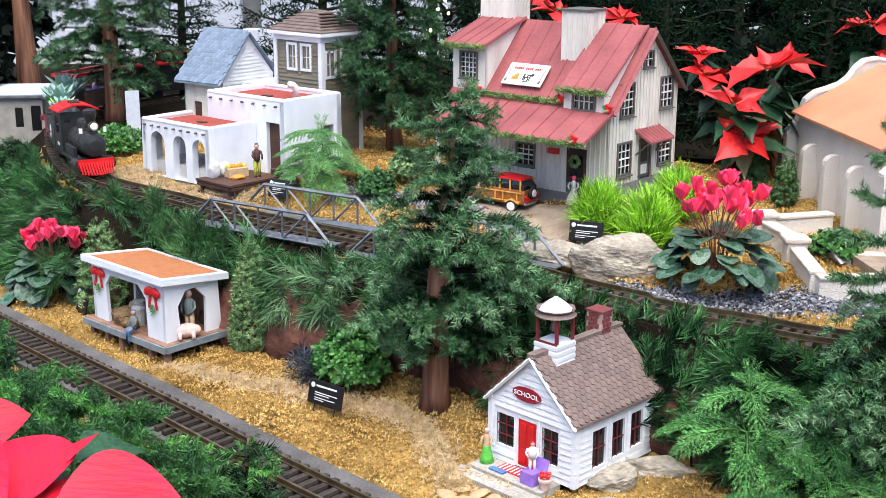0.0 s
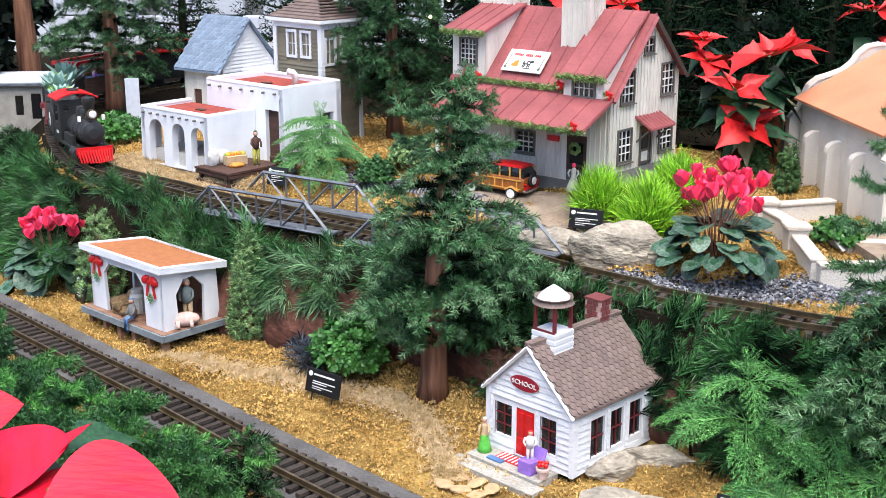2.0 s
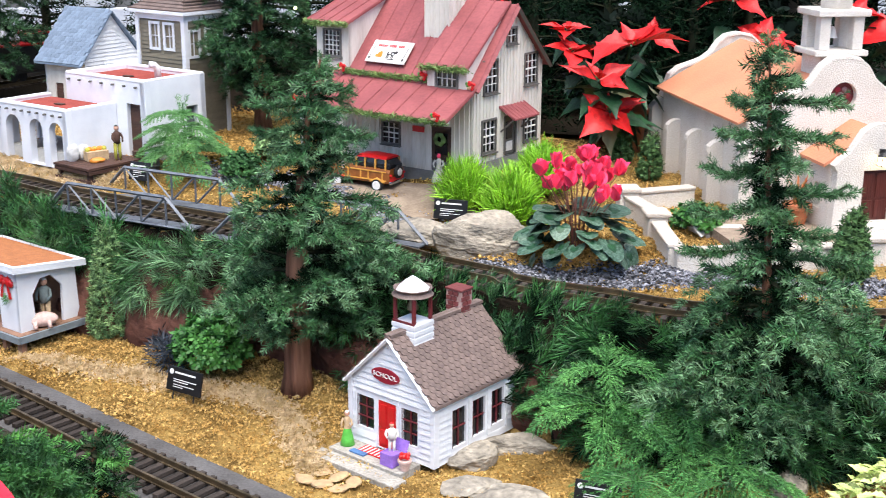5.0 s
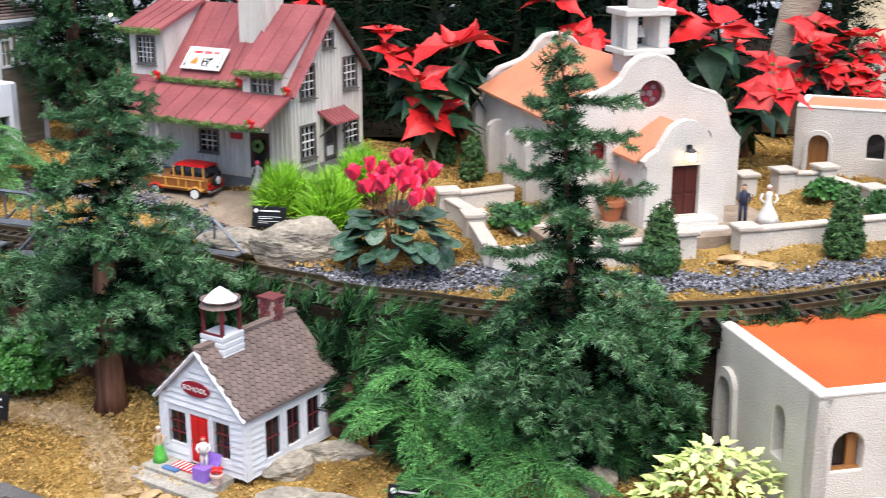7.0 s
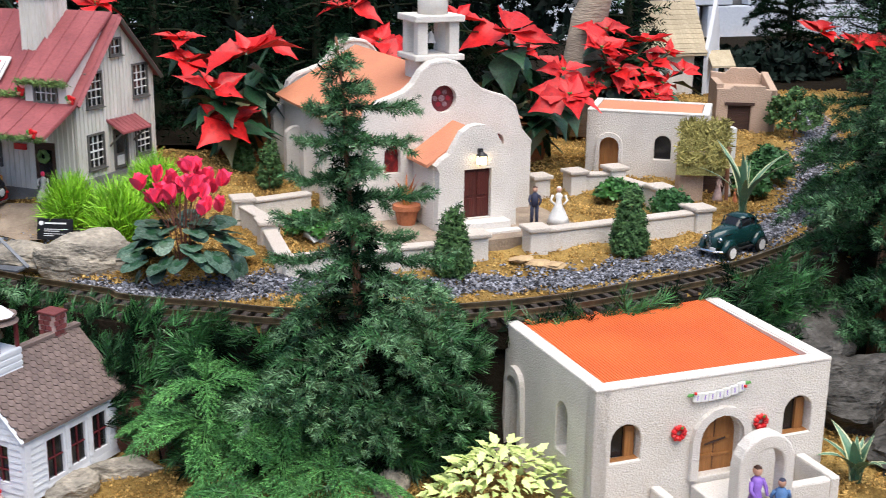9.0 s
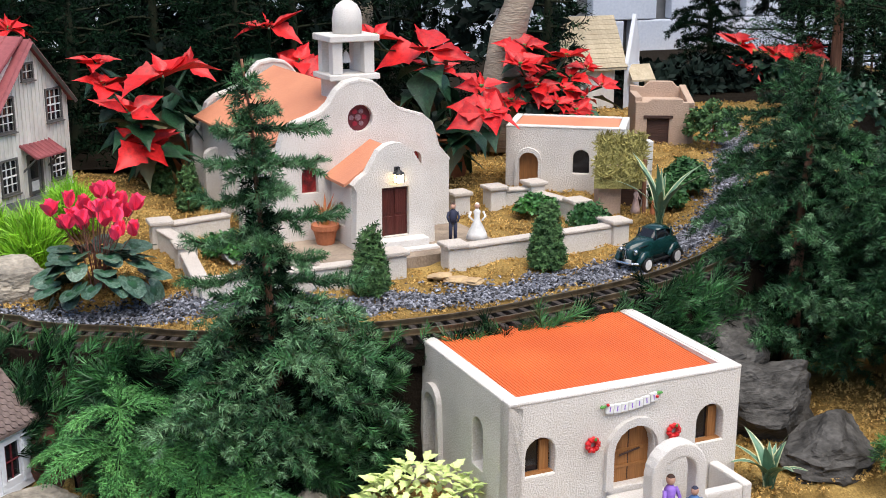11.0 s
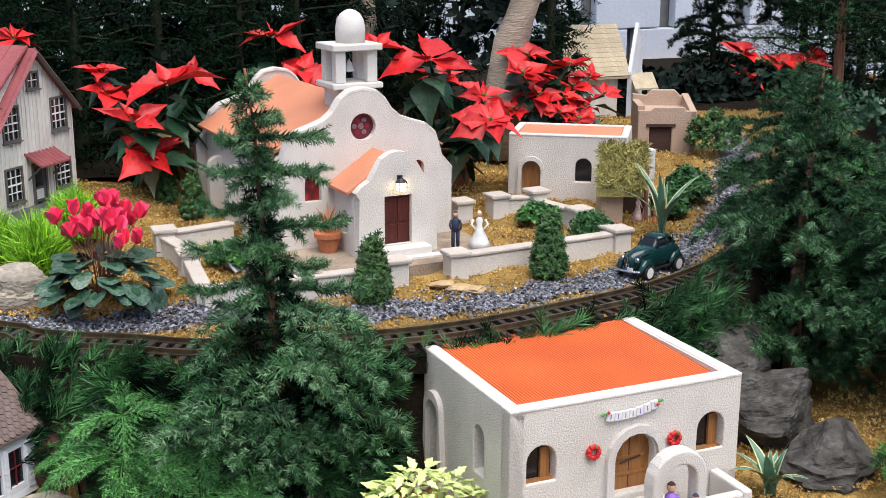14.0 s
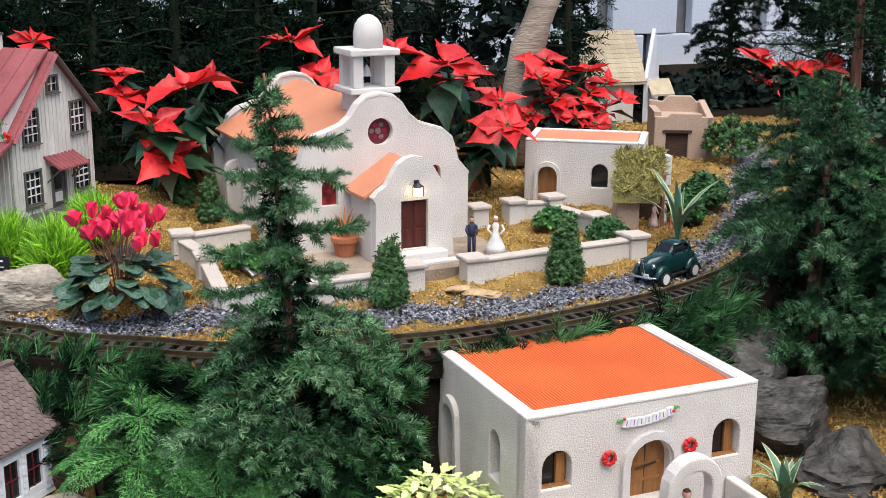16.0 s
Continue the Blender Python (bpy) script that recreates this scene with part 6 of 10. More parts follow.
def olive_house():
    h = thing("olive_house", pose(-0.25, 2.622, 0.228, 0, 0, 48), "olive clapboard model house with white corner boards and hip roof", "house")
    H = 0.262
    A, B = 0.112, 0.145
    def side(length, m, wins):
        w = part("wall", slab(rect(0, length, -0.03, H), [rect(*q) for q in wins], 0.005), OLIVE, h, m=m)
        clapboards(w, None, 0.0, H - 0.014, 0.0085, lambda z: (0, length), [(a - 0.006, b + 0.006, c - 0.006, d + 0.006) for a, b, c, d in wins], OLIVE)
        for q in wins:
            sash_window(w, pose(0, 0.001, 0), *q, 2, 2, WHITE, WHITE, trimw=0.0055, glass=OLIVE, label="white-framed window with a drawn blind")
        part("frieze", box(-0.002, length + 0.002, -0.004, 0, H - 0.012, H), WHITE, w)
        part("corner_board", box(-0.004, 0.006, -0.0045, 0, -0.03, H - 0.012), WHITE, w)
        part("corner_board", box(length - 0.006, length + 0.004, -0.0045, 0, -0.03, H - 0.012), WHITE, w)
    side(A, pose(0, 0, 0), [(0.013, 0.036, 0.178, 0.227), (0.058, 0.09, 0.18, 0.229)])
    side(B, pose(0, B, 0, 0, 0, -90), [(0.042, 0.065, 0.191, 0.24), (0.086, 0.11, 0.192, 0.24)])
    part("rear_wall", box(0, A, B - 0.005, B, -0.03, H), OLIVE, h)
    part("rear_wall", box(A - 0.005, A, 0, B - 0.005, -0.03, H), OLIVE, h)
    part("eave_board", box(-0.014, A + 0.014, -0.014, B + 0.014, H, H + 0.008, bevel=0.001), WHITE, h, "white eaves")
    rf = bmesh.new()
    c = [rf.verts.new(p) for p in ((-0.014, -0.014, H + 0.008), (A + 0.014, -0.014, H + 0.008), (A + 0.014, B + 0.014, H + 0.008), (-0.014, B + 0.014, H + 0.008))]
    t = [rf.verts.new(p) for p in ((A / 2 - 0.012, B / 2 - 0.015, H + 0.05), (A / 2 + 0.012, B / 2 - 0.015, H + 0.05), (A / 2 + 0.012, B / 2 + 0.015, H + 0.05), (A / 2 - 0.012, B / 2 + 0.015, H + 0.05))]
    rf.faces.new(c[::-1])
    rf.faces.new(t)
    for i in range(4):
        rf.faces.new((c[i], c[(i + 1) % 4], t[(i + 1) % 4], t[i]))
    roof = part("hip_roof", rf, SHING, h, "dark brown hip roof")
    for i in range(7):
        k = i / 7
        e = 0.014 - k * (0.014 + A / 2 - 0.012)
        part("shingle_course", box(-e + 0.0, A + e, -e, B + e, H + 0.008 + 0.042 * k, H + 0.0105 + 0.042 * k), SHING, roof)
    part("wreath", ring_mesh(0.011, 0.003), LEAFG, h, "small green wreath", m=pose(0.075, -0.007, 0.206, 90))
    return h


def ring_mesh(r, w, n=18, k=6):
    bm = bmesh.new()
    rings = []
    for i in range(n):
        a = 2 * math.pi * i / n
        ww = w * (1 + 0.25 * math.sin(i * 2.3))
        rings.append([bm.verts.new(((r + ww * math.cos(b)) * math.cos(a), (r + ww * math.cos(b)) * math.sin(a), ww * math.sin(b))) for b in (2 * math.pi * j / k for j in range(k))])
    for i in range(n):
        for j in range(k):
            bm.faces.new((rings[i][j], rings[(i + 1) % n][j], rings[(i + 1) % n][(j + 1) % k], rings[i][(j + 1) % k]))
    return bm


olive_house()


def blue_barn():
    b = thing("blue_roofed_barn", pose(-0.595, 2.876, 0.235, 0, 0, -36.2), "white clapboard barn with blue-grey shingle roof", "barn")
    L, D, E, R = 0.126, 0.164, 0.1435, 0.24
    gm = pose(L, 0, 0, 0, 0, 90)
    w = part("gable_wall", slab([(0, -0.03), (D, -0.03), (D, E), (D / 2, R), (0, E)], [rect(0.01, 0.05, 0.04, 0.1)], 0.005), WHITE, b, m=gm)
    clapboards(w, None, 0, R - 0.004, 0.0085, lambda z: (0, D) if z < E else ((z - E) * D / 2 / (R - E), D - (z - E) * D / 2 / (R - E)), [(0.006, 0.054, 0.036, 0.104)], WHITE2)
    part("window", box(0.01, 0.05, 0.002, 0.004, 0.04, 0.1), GLASSD, b, m=gm)
    part("gable_wall", slab([(0, -0.03), (D, -0.03), (D, E), (D / 2, R), (0, E)], [], 0.005), WHITE, b, m=pose(0.005, 0, 0, 0, 0, 90))
    part("front_wall", slab(rect(0, L, -0.03, E), [rect(0.03, 0.055, 0.0, 0.085)], 0.005), BOARD, b, "weathered boarded front wall")
    part("door", box(0.03, 0.055, 0.003, 0.0045, 0.0, 0.085), DKWOOD, b)
    part("rear_wall", box(0.005, L - 0.005, D - 0.005, D, -0.03, E), BOARD, b)
    for s in (0, 1):
        p, q = ((-0.02, E - 0.012), (D / 2, R + 0.004)) if s == 0 else ((D + 0.02, E - 0.012), (D / 2, R + 0.004))
        rp = part("roof_slope", roof_plane((-0.012, p[0], p[1]), (-0.012, q[0], q[1]), (L + 0.012, q[0], q[1]), (L + 0.012, p[0], p[1]), 0.004), SLATEB, b, "blue-grey shingled roof slope")
        n = 13
        for r in range(n):
            for c in range(11):
                if s == 1:
                    continue
                k0 = r / n
                y0, z0 = p[0] + (q[0] - p[0]) * k0, p[1] + (q[1] - p[1]) * k0
                x = -0.012 + (L + 0.024) * (c + (0.5 if r % 2 else 0)) / 11.5
                part("shingle", shingle_mesh((L + 0.024) / 11.5 * 0.96, math.hypot(q[0] - p[0], q[1] - p[1]) / n * 1.15), SLATEB, rp, m=pose(x, y0, z0 + 0.0014, math.degrees(math.atan2(q[1] - p[1], abs(q[0] - p[0]))), 0, 0))
    part("annex_wall", box(L, L + 0.12, 0.06, 0.2, -0.03, 0.13), WHITE2, b, "white lean-to")
    return b


_SHINGLES = {}


def shingle_mesh(w, h):
    key = (round(w, 4), round(h, 4))
    if key not in _SHINGLES:
        bm = box(0, w, 0, h, -0.0004, 0.0012)
        me = bpy.data.meshes.new("shingle")
        bm.to_mesh(me)
        bm.free()
        me.materials.append(SLATEB)
        _SHINGLES[key] = me
    return _SHINGLES[key]


blue_barn()


DEPOTW = shade("beige_depot_wall", (0.36, 0.34, 0.3), (0.27, 0.25, 0.22), 0.8, 40, 0.2, 300)


def grey_depot():
    d = thing("grey_depot", pose(-1.3, 3.12, 0.2, 0, 0, 4), "low pale grey depot with a flat metal roof", "house")
    part("wall", slab(rect(0, 0.3, -0.04, 0.085), [rect(0.215, 0.235, 0.01, 0.06), rect(0.255, 0.28, 0.0, 0.065)], 0.005), DEPOTW, d)
    part("end_wall", slab(rect(0, 0.2, -0.04, 0.085), [rect(0.03, 0.06, 0.01, 0.06), rect(0.09, 0.12, 0.01, 0.06)], 0.005), DEPOTW, d, m=pose(0.3, 0, 0, 0, 0, 90))
    part("end_wall", box(0, 0.005, 0.005, 0.2, -0.04, 0.085), DEPOTW, d)
    part("rear_wall", box(0.005, 0.295, 0.195, 0.2, -0.04, 0.085), DEPOTW, d)
    for q in ((0.215, 0.235, 0.01, 0.06), (0.255, 0.28, 0.0, 0.065)):
        part("window", box(q[0], q[1], 0.002, 0.004, q[2], q[3]), GLASSD, d)
    for q in ((0.03, 0.06, 0.01, 0.06), (0.09, 0.12, 0.01, 0.06)):
        part("window", box(q[0], q[1], 0.002, 0.004, q[2], q[3]), GLASSD, d, m=pose(0.3, 0, 0, 0, 0, 90))
    part("roof", box(-0.012, 0.312, -0.012, 0.21, 0.085, 0.092, bevel=0.001), STEEL, d, "flat blue-grey metal roof")
    part("roof_skin", box(-0.008, 0.308, -0.008, 0.206, 0.0925, 0.0945), WALLG, d)


grey_depot()


def back_mission():
    m = thing("mission_outbuilding", pose(1.2683, 2.185, 0.2381, 0, 0, -33.5), "low cream stucco outbuilding with a salmon flat roof", "house")
    W, D, H = 0.236, 0.15, 0.112
    ho = [arch(0.027, 0.066, -0.02, 0.0605), arch(0.134, 0.167, 0.02, 0.068)]
    part("front_wall", rounded_slab([(0, -0.03), (W, -0.03), (W, H), (0, H)], ho, 0.016, 0.0015), STUCCO, m)
    part("arch_band", band(arch(0.027, 0.066, -0.02, 0.0605), 0.009, 0.006), STUCCO_T, m, m=pose(0, -0.0055, 0))
    part("door", slab(arch(0.027, 0.066, -0.02, 0.0605), [], 0.002), CEDAR, m, "brown arched door", m=pose(0, 0.01, 0))
    part("window", slab(arch(0.134, 0.167, 0.02, 0.068), [], 0.002), GLASSD, m, m=pose(0, 0.011, 0))
    for q in ((0, 0.016, 0.016, D), (W - 0.016, W, 0.016, D), (0.016, W - 0.016, D - 0.016, D)):
        part("wall", box(*q, -0.03, H), STUCCO, m)
    for q in ((0, W, -0.001, 0.015), (0, 0.015, 0.015, D), (W - 0.015, W, 0.015, D), (0.015, W - 0.015, D - 0.015, D)):
        part("parapet", box(*q, H - 0.003, H + 0.002, bevel=0.002), STUCCO_T, m)
    part("roof", box(0.015, W - 0.015, 0.015, D - 0.015, H - 0.006, H + 0.0), TERRA, m, "flat salmon roof")


back_mission()


def pueblo():
    p = thing("pueblo_house", pose(1.712, 2.43, 0.248, 0, 0, -24) @ Matrix.Diagonal((1.35, 1.1, 0.92, 1)), "tan adobe pueblo house with stepped parapet", "house")
    W, D = 0.1, 0.13
    part("front_wall", rounded_slab([(0, -0.03), (W, -0.03), (W, 0.1), (0.08, 0.1), (0.08, 0.108), (0.028, 0.108), (0.02, 0.1), (0, 0.1)], [rect(0.02, 0.058, -0.01, 0.062)], 0.012, 0.0015), ADOBE, p)
    part("side_wall", rounded_slab([(0, -0.03), (D, -0.03), (D, 0.125), (0.0, 0.1)], [], 0.012, 0.002), ADOBE, p, m=pose(W, 0, 0, 0, 0, 90))
    part("side_wall", box(0, 0.012, 0.012, D, -0.03, 0.11), ADOBE, p)
    part("rear_wall", rounded_slab([(0, -0.03), (W, -0.03), (W, 0.125), (0.085, 0.12), (0.075, 0.135), (0.035, 0.135), (0.025, 0.12), (0, 0.125)], [], 0.012, 0.002), ADOBE, p, m=pose(0, D - 0.012, 0))
    part("roof", box(0.012, W - 0.012, 0.012, D - 0.012, 0.09, 0.094), ADOBE, p)
    part("door", box(0.02, 0.058, 0.006, 0.009, -0.01, 0.062), DKWOOD, p, "dark recessed doorway")
    part("lintel", box(0.014, 0.064, -0.003, 0.004, 0.06, 0.067), DKWOOD, p)
    part("wall_wreath", ring_mesh(0.011, 0.003), ADOBE, p, m=pose(W + 0.003, 0.05, 0.045, 90, 0, 90))
    for i in range(3):
        part("beam_end", tube([(W - 0.002, 0.02 + 0.006 * i, 0.085), (W + 0.008, 0.02 + 0.006 * i, 0.085)], 0.0018, 5), DKWOOD, p)


pueblo()


BLEACH = shade("bleached_shakes", (0.48, 0.4, 0.28), (0.36, 0.3, 0.2), 0.85, 40, 0.3, 200, rnd=0.12)


def wooden_house():
    h = thing("boarded_cottage", pose(1.785, 2.83, 0.26, 0, 0, 0), "pale boarded cottage with a bleached wooden shingle roof", "house")
    part("wall", slab([(0, -0.05), (0.1, -0.05), (0.1, 0.12), (0.0, 0.12)], [], 0.006), BOARD, h)
    g = part("gable_wall", slab([(0, -0.05), (0.11, -0.05), (0.11, 0.15), (0.085, 0.2), (0.06, 0.245), (0.02, 0.16), (0, 0.12)], [], 0.01), WHITE, h, "white boarded gable end", m=pose(0.128, -0.02, 0, 0, 0, 44))
    for i in range(10):
        part("batten", box(0.003 + 0.0115 * i, 0.006 + 0.0115 * i, -0.0015, 0, -0.05, 0.115), WHITE, g)
    rp = part("roof_slope", roof_plane((-0.05, -0.02, 0.108), (-0.05, 0.08, 0.235), (0.135, 0.08, 0.235), (0.125, -0.02, 0.108), 0.004), BLEACH, h, "bleached wooden roof")
    for k in range(11):
        part("plank", box(-0.052, 0.127 + 0.0008 * k, 0, 0.0142, 0, 0.0022, bevel=0.0004), BLEACH, rp, m=pose(0, -0.02 + 0.1 * k / 11, 0.1105 + 0.127 * k / 11, 51.8, 0, random.Random(k).uniform(-0.3, 0.3)))
    part("rear_roof", roof_plane((-0.05, 0.18, 0.108), (-0.05, 0.08, 0.235), (0.135, 0.08, 0.235), (0.125, 0.18, 0.108), 0.004), BLEACH, h)
    part("porch_roof", roof_plane((0.135, 0.0, 0.115), (0.205, 0.0, 0.115), (0.195, -0.05, 0.08), (0.125, -0.05, 0.08), 0.005), BLEACH, h, "small bleached porch roof")
    part("porch_post", box(0.168, 0.174, -0.045, -0.039, -0.05, 0.083), BOARD, h)


wooden_house()


def nativity_hut():
    h = thing("thatched_hut", pose(1.402, 1.98, gz(1.402, 1.98), 0, 0, -24) @ Matrix.Diagonal((0.94, 0.94, 0.94, 1)), "open stone-fronted hut with a mossy thatched roof", "hut")
    part("wall", box(-0.035, 0.012, -0.012, 0.0, -0.02, 0.1, bevel=0.002), ADOBE, h)
    part("wall", box(-0.035, -0.025, 0.0, 0.07, -0.02, 0.1), ADOBE, h)
    part("rear_wall", box(-0.025, 0.07, 0.06, 0.07, -0.02, 0.1), DKWOOD, h)
    for x in (0.06,):
        part("post", tube([(x, -0.005, -0.02), (x - 0.002, -0.005, 0.11)], 0.004, 6), BARK, h)
    bm = bmesh.new()
    rng = np.random.default_rng(4)
    base = roof_plane((-0.045, -0.03, 0.075), (0.05, -0.03, 0.075), (0.065, 0.05, 0.15), (-0.03, 0.05, 0.15), 0.02)
    roof = part("thatch", base, THATCH, h, "mossy green thatch")
    v, f = leafy(6, 0.006, 0.012, 0.003, rng)
    u = rng.random((520, 2))
    pl = np.stack([-0.045 + 0.095 * u[:, 0] + 0.015 * u[:, 1], -0.03 + 0.08 * u[:, 1], 0.076 + 0.075 * u[:, 1]], 1)
    d = np.stack([rng.normal(0, 0.6, 520), rng.normal(-0.8, 0.4, 520), rng.normal(0.3, 0.5, 520)], 1)
    vv, ff = scatter(v, f, pl, d, rng.uniform(0.7, 1.3, 520), rng)
    t = part("thatch_straw", mesh_of("thatch_straw", vv, ff, THATCH), THATCH, h)
    tagged(t, kind="stuff")
    w = thing("white_parapet_wall", pose(1.5, 2.03, gz(1.5, 2.03), 0, 0, -15), "stepped white garden wall behind the agave", "wall")
    part("block", box(-0.05, 0.012, 0, 0.014, -0.02, 0.06, bevel=0.002), PLASTER, w)
    part("block", box(-0.012, 0.012, -0.003, 0.02, 0.06, 0.12, bevel=0.002), PLASTER, w)


nativity_hut()

# ---- conifers of the display ----
DARKS = (NEEDLE_SHADED, NEEDLE)
conifer(-0.01, 1.743, 0.505, 0.15, 0.0215, 1, "tall bushy green conifer with a red-brown trunk", low=0.19, lean=(0.05, 0), limbs=54, droop=0.24, fat=0.9, log=0.46, tips=0.55, core=170, mats=(NEEDLE_LIT, NEEDLE_TIP), bare=((0.01, 0.1), (0.122, 0.155), (0.195, 0.236)), boughs=((0.395, -20, 0.088), (0.4, 195, 0.075), (0.437, 188, 0.088), (0.43, -60, 0.06), (0.455, 20, 0.05), (0.37, 250, 0.07), (0.12, -15, 0.115), (0.115, 215, 0.085), (0.125, -62, 0.08), (0.175, -85, 0.075), (0.178, -120, 0.085), (0.185, -50, 0.095), (0.168, -100, 0.055), (0.255, -80, 0.07), (0.265, -115, 0.06), (0.108, -128, 0.06)), profile=((0.09, 0.06), (0.13, 0.085), (0.155, 0.11), (0.2, 0.15), (0.24, 0.125), (0.28, 0.105), (0.32, 0.085), (0.36, 0.06), (0.4, 0.05), (0.44, 0.03), (0.505, 0.008)))
conifer(0.608, 1.46, 0.585, 0.12, 0.0095, 2, "tall frosted conifer with a thin pointed top", low=0.13, lean=(-0.036, -0.005), limbs=58, droop=0.3, fat=1.0, tips=0.6, clothe=0.3, core=220, mats=(NEEDLE_LIT, NEEDLE_TIP), boughs=((0.5, 5, 0.092), (0.457, -12, 0.08), (0.385, 4, 0.1), (0.302, -8, 0.12), (0.46, 188, 0.058), (0.412, 175, 0.076), (0.367, 190, 0.1), (0.314, 182, 0.108), (0.497, 165, 0.042), (0.43, -75, 0.06), (0.345, -58, 0.09), (0.37, 250, 0.07), (0.47, 80, 0.05), (0.4, 95, 0.07), (0.525, -50, 0.035)), profile=((0.06, 0.08), (0.1, 0.13), (0.15, 0.14), (0.2, 0.135), (0.25, 0.12), (0.29, 0.08), (0.32, 0.035), (0.45, 0.022), (0.585, 0.006)))
conifer(1.5, 1.555, 0.54, 0.16, 0.016, 3, "broad dark green conifer beside the slate boulders", low=0.1, lean=(0.01, -0.01), limbs=70, tips=0.3, droop=0.28, bare=((0.02, 0.075), (0.2, 0.24)), profile=((0.05, 0.1), (0.1, 0.15), (0.17, 0.165), (0.23, 0.13), (0.3, 0.125), (0.36, 0.095), (0.42, 0.065), (0.48, 0.04), (0.54, 0.008)))
conifer(1.62, 1.42, 0.55, 0.14, 0.022, 4, "tall dark green conifer with a thick red trunk", low=0.14, limbs=60, mats=(NEEDLE, NEEDLE), droop=0.34, bare=((0.03, 0.12),), profile=((0.08, 0.1), (0.14, 0.16), (0.24, 0.15), (0.34, 0.12), (0.42, 0.08), (0.55, 0.02)))
conifer(1.66, 1.78, 0.32, 0.12, 0.016, 5, "broad dark green conifer beside the terrace track", low=0.08, peak=0.15, limbs=50, mats=(NEEDLE, NEEDLE))
conifer(1.775, 1.7, 0.34, 0.12, 0.014, 11, "dark green conifer at the end of the terrace track", low=0.05, limbs=46, mats=(NEEDLE_SHADED, NEEDLE), tips=0.2)
conifer(1.84, 1.5, 0.46, 0.16, 0.016, 6, "broad dark green conifer beside the terrace track", low=0.06, limbs=34, mats=DARKS)
conifer(1.455, 1.15, 0.2, 0.06, 0.008, 10, "small bright green pine at the bed's edge", low=0.04, limbs=34, mats=(NEEDLE_BRIGHT, NEEDLE), core=40, shape=0.5, bark=LIMB)
conifer(-0.84, 3.16, 0.75, 0.2, 0.026, 7, "tall green conifer with a bare red trunk behind the adobe", low=0.14, limbs=70, droop=0.26, tips=0.3, bare=((0.34, 0.42), (0.5, 0.6)), profile=((0.12, 0.1), (0.2, 0.19), (0.32, 0.17), (0.42, 0.2), (0.6, 0.15), (0.75, 0.05)))
conifer(-1.15, 3.45, 0.8, 0.1, 0.034, 8, "tall red-trunked conifer by the depot", low=0.6, mats=DARKS, limbs=30)
conifer(-0.1, 2.68, 0.68, 0.125, 0.018, 9, "bushy green conifer with fairy lights between the houses", low=0.11, peak=0.1, limbs=80, mats=(NEEDLE, NEEDLE), tips=0.2)
# Back row: the shade under the overhead cover is put into the needle colour.
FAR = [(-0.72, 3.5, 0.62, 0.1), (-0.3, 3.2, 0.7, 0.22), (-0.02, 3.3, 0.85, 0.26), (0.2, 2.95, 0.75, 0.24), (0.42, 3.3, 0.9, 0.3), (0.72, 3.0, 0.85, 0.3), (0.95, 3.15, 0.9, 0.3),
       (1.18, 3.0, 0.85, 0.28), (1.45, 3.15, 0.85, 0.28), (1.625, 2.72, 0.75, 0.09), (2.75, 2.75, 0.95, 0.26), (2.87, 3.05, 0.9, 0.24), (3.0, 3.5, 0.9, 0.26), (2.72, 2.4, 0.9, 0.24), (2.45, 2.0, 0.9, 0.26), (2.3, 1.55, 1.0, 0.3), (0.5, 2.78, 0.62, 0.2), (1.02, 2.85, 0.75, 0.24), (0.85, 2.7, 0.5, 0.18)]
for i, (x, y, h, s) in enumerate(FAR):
    conifer(x, y, h, s, 0.016, 60 + i, "dark tall conifer at the back of the display" if i % 2 else "dense dark conifer at the back of the display", low=0.02 if x > 0.1 else 0.12, mats=(NEEDLE_SHADED, NEEDLE) if s < 0.12 or x > 2.4 else (NEEDLE_SHADED, NEEDLE_SHADED), limbs=48, dense=11, needle=0.02, twig=0.06, width=0.0048, shape=0.6, bark=LIMB, far=True, gap=0.026, tips=0.25)
conifer(2.4, 2.58, 0.9, 0.18, 0.017, 98, "tall dark conifer with a bare lower trunk", low=0.24, mats=(NEEDLE_SHADED, NEEDLE), limbs=60, dense=16, needle=0.019, twig=0.055, width=0.0035, far=True, gap=0.022)
conifer(2.6, 3.45, 0.55, 0.12, 0.012, 97, "spindly dark conifer in front of the pale wall", low=0.12, mats=(NEEDLE_SHADED, NEEDLE_SHADED), limbs=38, dense=24, bark=LIMB, far=True, gap=0.011, core=120, needle=0.02, width=0.0032)

# fairy lights in the conifer between the houses
rngp = np.random.default_rng(8)
lights = thing("fairy_lights", pose(-0.11, 2.68, 0.25), "warm white fairy lights strung through the conifer", "lights")
shared = None
for i in range(26):
    a, k = rngp.uniform(0, 6.28), rngp.uniform(0.35, 0.95)
    r = 0.17 * (1 - k) + 0.03
    m = pose(r * math.cos(a), r * math.sin(a), 0.68 * k)
    if shared is None:
        shared = part("bulb", blob(0.0032, rough=0, sub=1), FAIRY, lights, m=m).data
    else:
        part("bulb", shared, FAIRY, lights, m=m)

# ---- garlands of pine along the terrace edge ----


